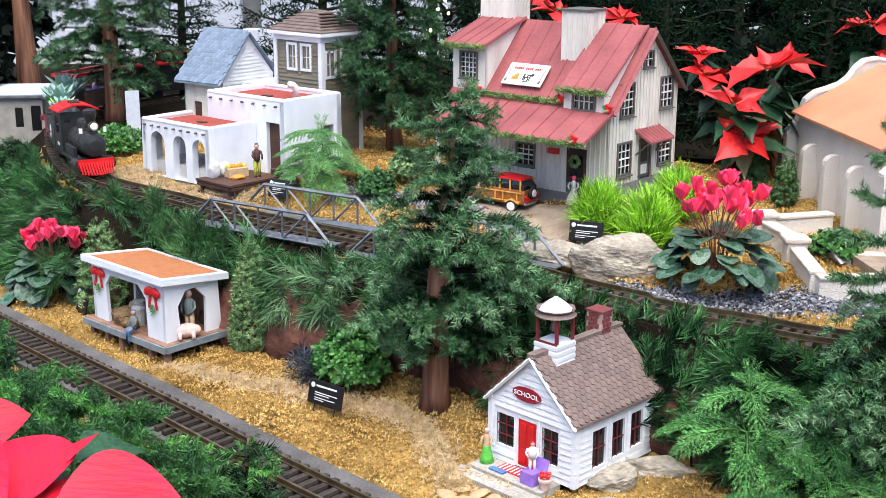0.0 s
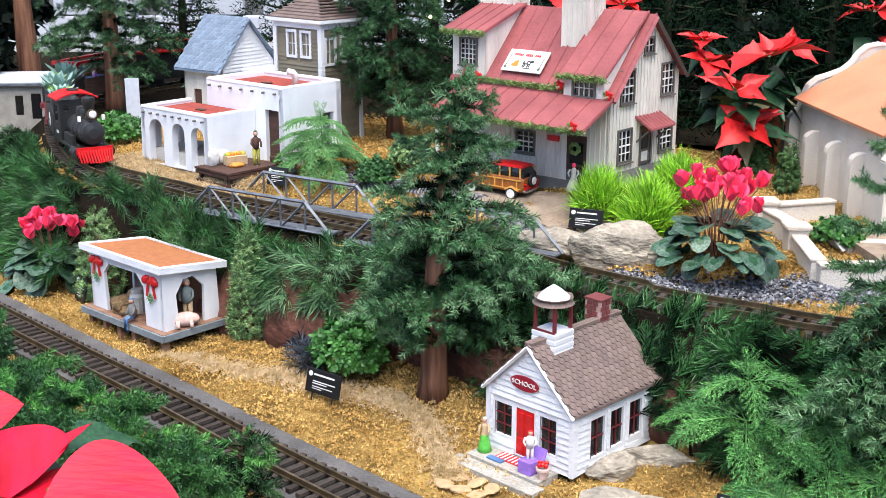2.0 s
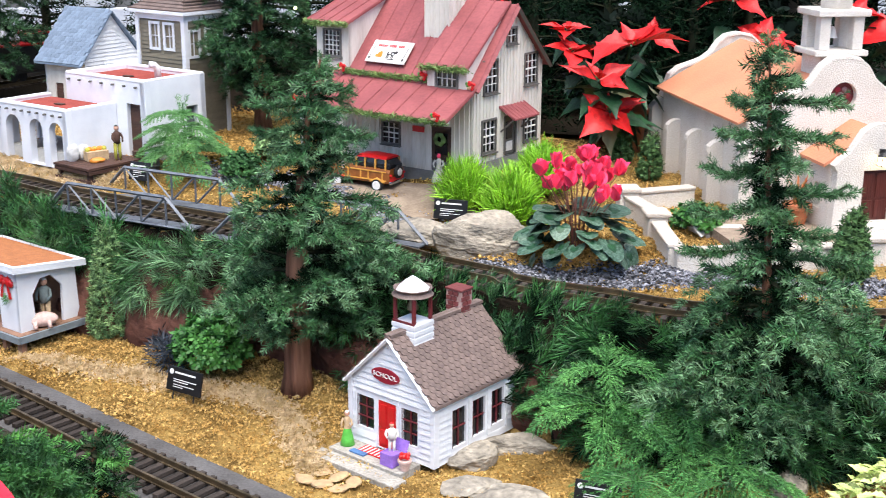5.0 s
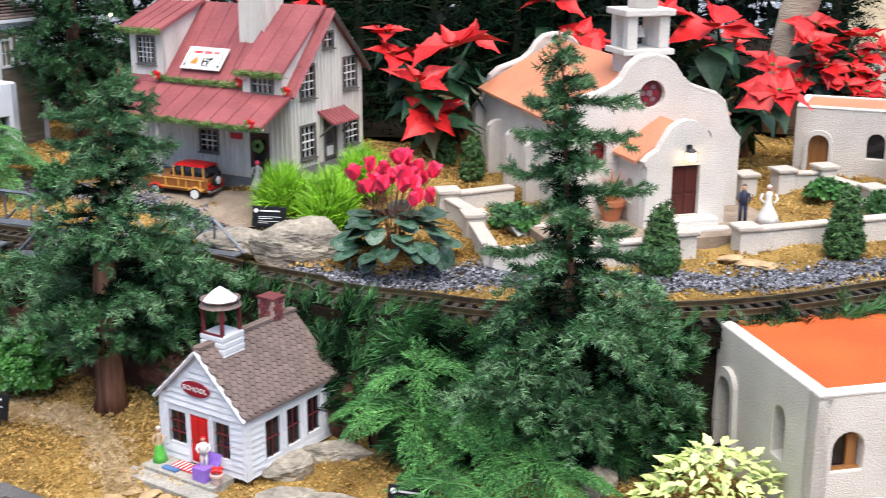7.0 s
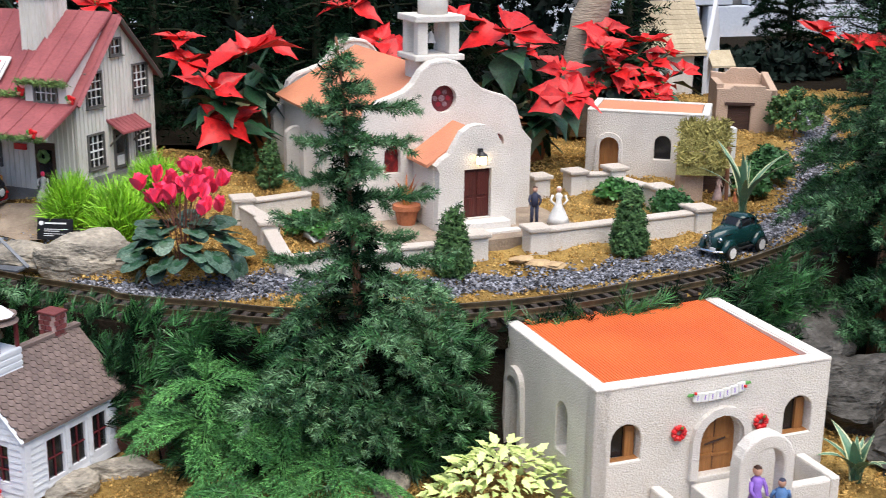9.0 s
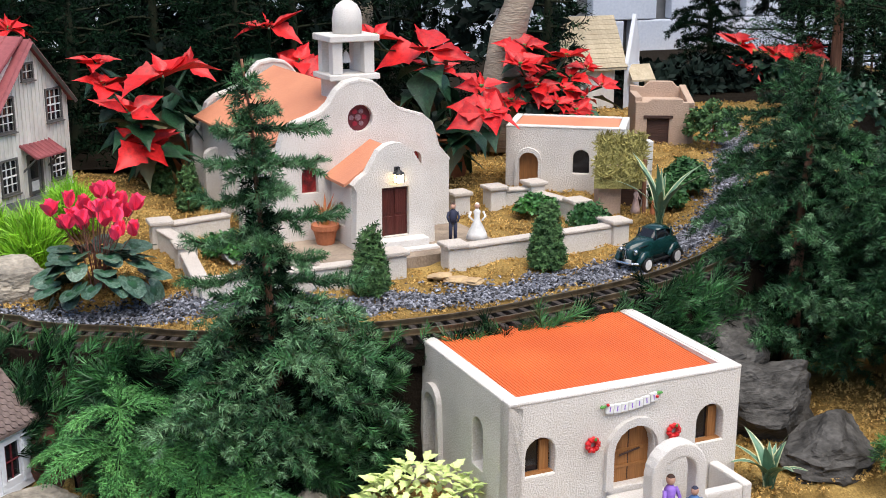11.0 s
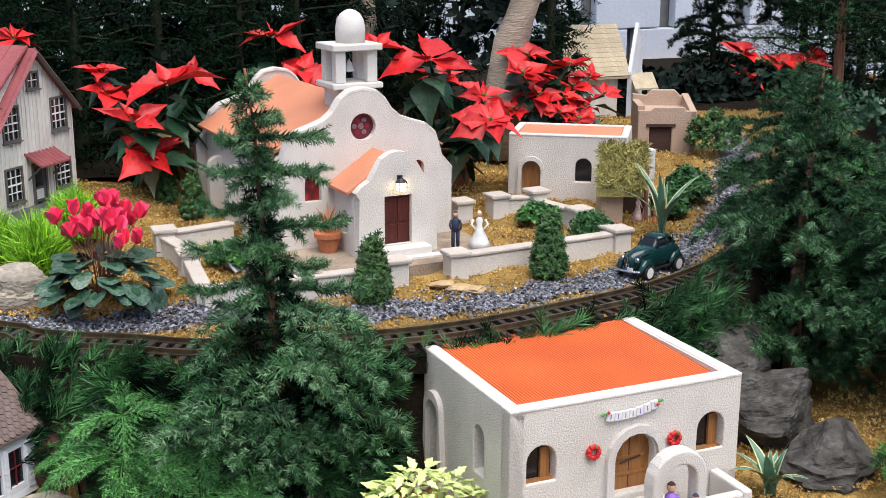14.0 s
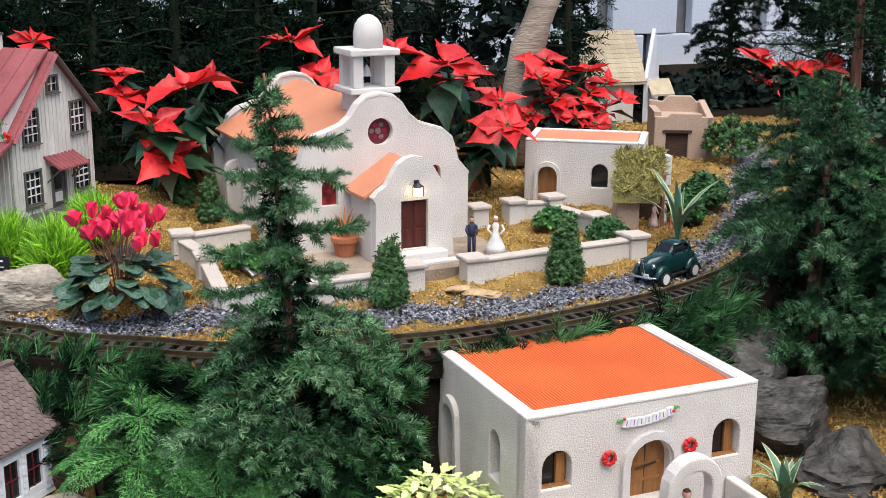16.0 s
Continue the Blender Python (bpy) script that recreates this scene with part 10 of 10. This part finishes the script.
def trim_garland(m, x0, x1, z, y, label, n, berries=True):
    """A thin mossy garland along an eave."""
    rng = np.random.default_rng(int(abs(x0) * 1000))
    g = thing("eave_garland", m, label, "garland", "eave garlands")
    v, f = leafy(7, 0.006, 0.0052, 0.0016, rng)
    n = int(n * 2.1)
    xs_ = np.linspace(x0, x1, n)
    pl = np.stack([xs_, np.full(n, y), np.full(n, z)], 1) + rng.normal(0, 0.0012, (n, 3))
    vv, ff = scatter(v, f, pl, rng.normal(0, 1, (n, 3)), rng.uniform(0.7, 1.2, n), rng)
    part("greenery", mesh_of("greenery", vv, ff, GREY_LIME), GREY_LIME, g)
    return g


GREY_LIME = shade("dried_green_trim", (0.2, 0.31, 0.09), (0.08, 0.15, 0.04), 0.7, 60, 0, 100, island=0.4)
HM = HOUSE.matrix_basis
trim_garland(HM, -0.325, 0.012, 0.089, -0.125, "mossy green garland along the porch eave", 260)
trim_garland(HM, -0.285, -0.09, 0.142, -0.034, "mossy green garland along the roof break", 170)
trim_garland(HM, -0.1, 0.0, 0.167, -0.048, "mossy green garland along the dormer eave", 100)
trim_garland(HM, -0.37, -0.269, 0.227, -0.045, "mossy green garland along the tall dormer's eave", 90)
for x, y, z in ((-0.283, -0.038, 0.148), (-0.098, -0.038, 0.148), (-0.005, -0.127, 0.098), (-0.32, -0.127, 0.098), (0.004, -0.038, 0.14)):
    c = thing("berry_cluster", HM @ pose(x, y, z), "small cluster of red berries and bow on the eave", "ornament", "berry clusters")
    for i in range(11):
        part("berry", blob(0.0034, rough=0.1, seed=i, sub=1), (REDP, REDP, SACK, REDP, LEAFG)[i % 5], c, m=pose(0.009 * math.cos(i * 2.4) * (i / 11) ** 0.5, -0.003, 0.002 + 0.007 * math.sin(i * 2.4) * (i / 11) ** 0.5))
tagged(part("door_wreath", ring_mesh(0.0085, 0.004), GREY_LIME, m=HM @ pose(-0.064, -0.036, 0.04, 90)), "green wreath hung on the farmhouse door", "wreath")
for x, z in ((0.117, 0.117), (0.237, 0.115)):
    w = thing("red_wreath", MS @ pose(x, -0.004, z, 90), "bright red wreath with green tie on the mission wall", "wreath", "red wreaths")
    part("ring", ring_mesh(0.0072, 0.0034, 26, 7), REDP, w)
    part("tie", blob(0.0025, rough=0.3, sub=1), LEAFG, w, m=pose(0.002, 0.008, 0.003))
wl = thing("letter_banner", MS @ pose(0.171, -0.003, 0.165), "curved banner of white letter blocks with holly ends", "sign")
for i in range(7):
    q = (i - 3) / 3
    bl = part("letter_block", box(-0.0052, 0.0052, -0.003, 0.001, -0.006, 0.006, bevel=0.001), PLASTER, wl, m=pose(0.032 * q, 0, -0.004 + 0.003 * q * q + 0.003 * q, 0, -q * 8, 0))
    part("letter_bar", box(-0.0006, 0.0006, -0.0034, -0.003, -0.003, 0.0035), PURPLE, bl)
for s in (-1, 1):
    part("holly_leaf", blob(0.0042, (1.2, 0.35, 0.6), 0.4, 3, 2), NEEDLE_BRIGHT, wl, m=pose(0.041 * s, -0.001, 0.003 + 0.003 * s))
    part("berry", blob(0.0024, rough=0, sub=1), REDP, wl, m=pose(0.036 * s, -0.004, 0.003))
tagged(part("bell_cord", tube([(1.28, 2.9, 0.45), (1.28, 2.9, 1.2)], 0.001, 4), BLACKS), "thin dark cord hanging among the conifers", "cord")

# the thick pale trunk among the poinsettias
pal = thing("palm_trunk", pose(1.4, 2.5, 0.24), "thick pale leaning palm trunk with fine rings", "tree")
PALM = shade("pale_palm_bark", (0.4, 0.33, 0.25), (0.3, 0.24, 0.18), 0.9, 40, 0.8, 160, stretch=(0.4, 0.4, 2.5))
part("trunk", tube([(0, 0, 0), (0.0, 0, 0.15), (0.018, 0, 0.26), (0.07, 0, 0.4), (0.2, 0, 0.8)], [0.045, 0.042, 0.04, 0.038, 0.036], 18), PALM, pal, smooth=True)
pal2 = thing("palm_trunk", pose(1.22, 2.95, 0.24), "thick pale palm trunk behind the belfry", "tree")
part("trunk", tube([(0, 0, 0), (-0.02, 0, 0.3), (-0.06, 0, 0.9)], [0.055, 0.05, 0.045], 18), PALM, pal2, smooth=True)

# ---- the steam train on the terrace track ----
RAILTOP = 0.0152
HEAD = int(np.argmin(np.hypot(UPPER_LINE[:, 0] + 0.655, UPPER_LINE[:, 1] - 2.415)))


def on_track(back, length):
    """The pose of a vehicle whose middle is that far behind the train's head."""
    i = HEAD - int(back / 0.004)
    a, b = UPPER_LINE[max(i - int(length * 0.3 / 0.004), 0)], UPPER_LINE[min(i + int(length * 0.3 / 0.004), len(UPPER_LINE) - 1)]
    m = (a + b) / 2
    return pose(m[0], m[1], float(UPPER_Z[i]) + RAILTOP, 0, 0, math.degrees(math.atan2(b[1] - a[1], b[0] - a[0])))


def train_wheels(t, xs_, r=0.0135):
    for x in xs_:
        for y in (-0.0225, 0.0225):
            w = part("wheel", turned(lathe([(r * 0.3, -0.003), (r, -0.003), (r, 0.002), (r * 1.12, 0.002), (r * 1.12, 0.0035), (r * 0.3, 0.0035)], 16), pose(0, 0, 0, 90 if y < 0 else -90)), BLACKS, t, m=pose(x, y, r))
        part("axle", tube([(x, -0.02, r), (x, 0.02, r)], 0.002, 6), IRON, t)


def locomotive():
    L = 0.2
    t = thing("steam_locomotive", on_track(0.115, L), "black toy steam locomotive with red cab roof and red cowcatcher", "locomotive")
    train_wheels(t, (-0.035, 0.0, 0.035), 0.017)
    part("running_plate", box(-0.09, 0.075, -0.036, 0.036, 0.024, 0.03, bevel=0.001), IRON, t)
    part("boiler", turned(lathe([(0.025, 0), (0.025, 0.105), (0.022, 0.112), (0.01, 0.116)], 20), pose(-0.035, 0, 0.059, 0, 90)), IRON, t, smooth=False)
    for x in (-0.015, 0.015, 0.045):
        part("boiler_band", turned(lathe([(0.0253, 0), (0.0262, 0.0005), (0.0262, 0.003), (0.0253, 0.0035)], 20), pose(x, 0, 0.059, 0, 90)), BLACKS, t)
    part("smokestack", lathe([(0.0075, 0.08), (0.007, 0.1), (0.012, 0.116), (0.0135, 0.122), (0.013, 0.128), (0.009, 0.13)], 16), BLACKS, t, "flared black smokestack", m=pose(0.056, 0, 0))
    for x, h in ((0.028, 0.102), (-0.002, 0.104)):
        part("dome", lathe([(0.011, 0.08), (0.011, h - 0.008), (0.0095, h - 0.002), (0.003, h)], 14), IRON, t, m=pose(x, 0, 0))
    part("bell", lathe([(0.005, 0.086), (0.004, 0.09), (0.002, 0.096)], 10), RAIL, t, m=pose(0.042, 0, 0))
    part("headlamp", turned(lathe([(0.0085, 0), (0.0095, 0.003), (0.0095, 0.013)], 14), pose(0.07, 0, 0.098, 0, 90)), RAIL, t, "brass headlamp")
    part("headlamp_lens", turned(lathe([(0.0078, 0), (0.006, 0.002)], 14), pose(0.083, 0, 0.098, 0, 90)), PLASTER, t)
    for y in (-0.028, 0.028):
        part("cylinder", turned(lathe([(0.0115, 0), (0.0115, 0.034)], 14), pose(0.04, y * 1.1, 0.02, 0, 90)), IRON, t)
        part("side_tank", box(-0.03, 0.035, y - 0.004, y + 0.004, 0.03, 0.05, bevel=0.001), IRON, t)
        part("drive_rod", box(-0.035, 0.05, y * 1.16 - 0.001, y * 1.16 + 0.001, 0.015, 0.019), CHROME, t)
    cab = part("cab", slab(rect(-0.09, -0.035, 0.03, 0.112), [rect(-0.078, -0.052, 0.066, 0.1)], 0.002), IRON, t, "dark cab with square windows", m=pose(0, -0.036, 0))
    part("cab_side", slab(rect(-0.09, -0.035, 0.03, 0.112), [rect(-0.078, -0.052, 0.066, 0.1)], 0.002), IRON, cab, m=pose(0, 0.07, 0))
    part("cab_front", slab(rect(-0.034, 0.034, 0.03, 0.112), [disc(-0.022, 0.095, 0.007, 12), disc(0.022, 0.095, 0.007, 12)], 0.002), IRON, cab, m=pose(-0.037, 0.036, 0, 0, 0, 90))
    bm = bmesh.new()
    a, b = [], []
    for i in range(9):
        y = -0.043 + 0.086 * i / 8
        z = 0.113 + 0.012 * (1 - (y / 0.043) ** 2)
        a.append(bm.verts.new((-0.098, y, z)))
        b.append(bm.verts.new((-0.026, y, z)))
    for i in range(8):
        bm.faces.new((a[i], b[i], b[i + 1], a[i + 1]))
    got = bmesh.ops.extrude_face_region(bm, geom=list(bm.faces))
    bmesh.ops.translate(bm, vec=(0, 0, 0.003), verts=[g for g in got["geom"] if isinstance(g, bmesh.types.BMVert)])
    part("cab_roof", bm, REDP, t, "arched red cab roof")
    part("roof_hatch", box(-0.072, -0.05, -0.01, 0.01, 0.126, 0.131, bevel=0.001), IRON, t)
    part("buffer_beam", box(0.075, 0.081, -0.036, 0.036, 0.018, 0.032), REDP, t)
    cow = part("cowcatcher", box(0.08, 0.084, -0.034, 0.034, 0.012, 0.026), REDP, t, "ribbed red cowcatcher")
    for i in range(13):
        y = -0.033 + 0.066 * i / 12
        part("rib", tube([(0.083, y, 0.026), (0.083 + 0.026 * (1 - abs(y) / 0.05), y * 0.92, 0.004)], 0.0019, 5), REDP, cow)
    part("number_bar", box(-0.07, -0.055, -0.0366, -0.0358, 0.042, 0.048), SIGNW, t)
    for y in (-0.024, 0.024):
        part("flag", box(0.068, 0.072, y - 0.003, y + 0.003, 0.084, 0.094), PLASTER, t)


def tender():
    t = thing("coal_tender", on_track(0.295, 0.15), "dark grey coal tender with a round white emblem", "tender")
    train_wheels(t, (-0.05, -0.025, 0.025, 0.05), 0.0115)
    part("frame", box(-0.08, 0.08, -0.034, 0.034, 0.018, 0.026), BLACKS, t)
    part("tank", box(-0.076, 0.076, -0.036, 0.036, 0.026, 0.074, bevel=0.0015), IRON, t)
    part("flare", box(-0.04, 0.05, -0.03, 0.03, 0.074, 0.09, bevel=0.003), IRON, t)
    part("coal", blob(0.03, (1.25, 0.8, 0.42), 0.4, 9, 4), BLACKS, t, "heap of black coal", m=pose(0.004, 0, 0.09))
    for y in (-0.0364, 0.0364):
        e = part("emblem", turned(lathe([(0.0145, 0), (0.0145, 0.0006)], 20), pose(0, y, 0.05, 90)), SIGNW, t, "round white emblem")
        part("emblem_bar", box(-0.0135, 0.0135, y - 0.0012, y + 0.0012, 0.048, 0.0505), IRON, e)
    part("hatch", lathe([(0.007, 0.074), (0.007, 0.084), (0.005, 0.088)], 12), IRON, t, m=pose(-0.06, 0, 0))
    for i in range(3):
        part("step", box(-0.084, -0.076, -0.034, -0.02, 0.03 + 0.014 * i, 0.033 + 0.014 * i), IRON, t)


def rosette(parent, x, y, z, s, mat, n=14, up=0.5, name="rosette"):
    lf = SUCC_LEAF[mat.name]
    for i in range(n):
        q = i / n
        part("leaf", lf, mat, parent, m=pose(x, y, z, 0, 0, i * 137.5) @ pose(0, 0, 0, 0, -20 - 60 * (1 - q) * up, 0) @ Matrix.Diagonal((s * (0.5 + 0.5 * q), s * (0.5 + 0.5 * q), s, 1)))


LIMES = shade("lime_succulent", (0.45, 0.62, 0.1), (0.3, 0.5, 0.06), 0.5, 60, 0, 200, rnd=0.2)
SUCC_LEAF = {m.name: leaf_mesh("leaf", 1, 0.2, -0.1, m, n=4) for m in (SUCC, LIMES)}


def planter_car(back, seed):
    t = thing("planter_wagon", on_track(back, 0.22), "flat wagon carrying a black trough of blue-green succulents", "wagon", "planter wagons")
    train_wheels(t, (-0.085, -0.06, 0.06, 0.085), 0.0115)
    part("deck", box(-0.115, 0.115, -0.038, 0.038, 0.022, 0.034, bevel=0.001), MAROON, t, "dark red wagon deck")
    tr = part("trough", box(-0.1, 0.1, -0.034, 0.034, 0.034, 0.074, bevel=0.002), IRON, t, "dark planter trough")
    r = random.Random(seed)
    for i in range(9):
        rosette(tr, -0.085 + 0.021 * i, r.uniform(-0.024, 0.024), 0.076, r.uniform(0.03, 0.046), SUCC, 15, r.uniform(0.4, 1.0))
    rosette(tr, r.uniform(-0.03, 0.03), 0, 0.076, 0.066, SUCC, 18, 1.2)
    for i in range(5):
        rosette(tr, -0.08 + 0.04 * i, r.uniform(-0.03, 0.01), 0.077, r.uniform(0.022, 0.04), LIMES, 12, r.uniform(0.6, 1.0))


def gondola():
    t = thing("passenger_gondola", on_track(0.92, 0.25), "brown gondola of toy passengers under a red awning frame", "wagon")
    train_wheels(t, (-0.09, -0.065, 0.065, 0.09), 0.0115)
    WD = shade("brown_gondola_wood", (0.2, 0.11, 0.08), None, 0.7, 60, 0.3, 200)
    part("floor", box(-0.12, 0.12, -0.037, 0.037, 0.02, 0.028), WD, t)
    for y in (-0.037, 0.034):
        for i in range(4):
            part("board", box(-0.12, 0.12, y, y + 0.003, 0.028 + 0.009 * i, 0.0365 + 0.009 * i), WD, t)
    for x in (-0.12, 0.117):
        part("end_board", box(x, x + 0.003, -0.034, 0.034, 0.028, 0.064), WD, t)
    for x in (-0.114, 0.114):
        for y in (-0.034, 0.034):
            part("post", tube([(x, y, 0.06), (x, y, 0.105)], 0.0015, 5), REDP, t)
    for y in (-0.034, 0.034):
        part("awning_rail", box(-0.116, 0.116, y - 0.006, y + 0.006, 0.104, 0.11, bevel=0.0015), REDP, t)
    for x in (-0.116, 0.116):
        part("awning_end", box(x - 0.008, x + 0.008, -0.04, 0.04, 0.1, 0.11, bevel=0.002), REDP, t)
    for i in range(5):
        part("seat", box(-0.1 + 0.045 * i, -0.085 + 0.045 * i, -0.03, 0.03, 0.028, 0.055, bevel=0.002), BLUE, t, "blue bench")
    for i in range(6):
        part("toy_passenger", blob(0.0085, (0.8, 0.8, 1.4), 0.1, i, 2), (REDP, GOLDP, PALEP, PURPLE)[i % 4], t, m=pose(-0.078 + 0.032 * i, (-0.014, 0.014)[i % 2], 0.06))


def caboose():
    t = thing("black_caboose", on_track(1.19, 0.23), "black caboose with red roof and white emblem", "wagon")
    train_wheels(t, (-0.08, -0.055, 0.055, 0.08), 0.0115)
    part("frame", box(-0.115, 0.115, -0.036, 0.036, 0.02, 0.028), BLACKS, t)
    part("body", box(-0.09, 0.09, -0.036, 0.036, 0.028, 0.092, bevel=0.001), IRON, t)
    part("roof", box(-0.115, 0.115, -0.042, 0.042, 0.092, 0.099, bevel=0.003), REDP, t)
    part("cupola", box(-0.035, 0.03, -0.026, 0.026, 0.099, 0.12, bevel=0.001), IRON, t)
    part("cupola_roof", box(-0.042, 0.036, -0.034, 0.034, 0.12, 0.126, bevel=0.002), REDP, t)
    for y in (-0.0364, 0.0364):
        part("emblem", turned(lathe([(0.0135, 0), (0.0135, 0.0006)], 20), pose(-0.02, y, 0.055, 90)), SIGNW, t)
        for x in (-0.07, 0.05):
            part("window", box(x, x + 0.014, y - 0.0008, y + 0.0008, 0.058, 0.076), GLASSD, t)


locomotive()
tender()
planter_car(0.5, 1)
planter_car(0.735, 2)
gondola()
caboose()
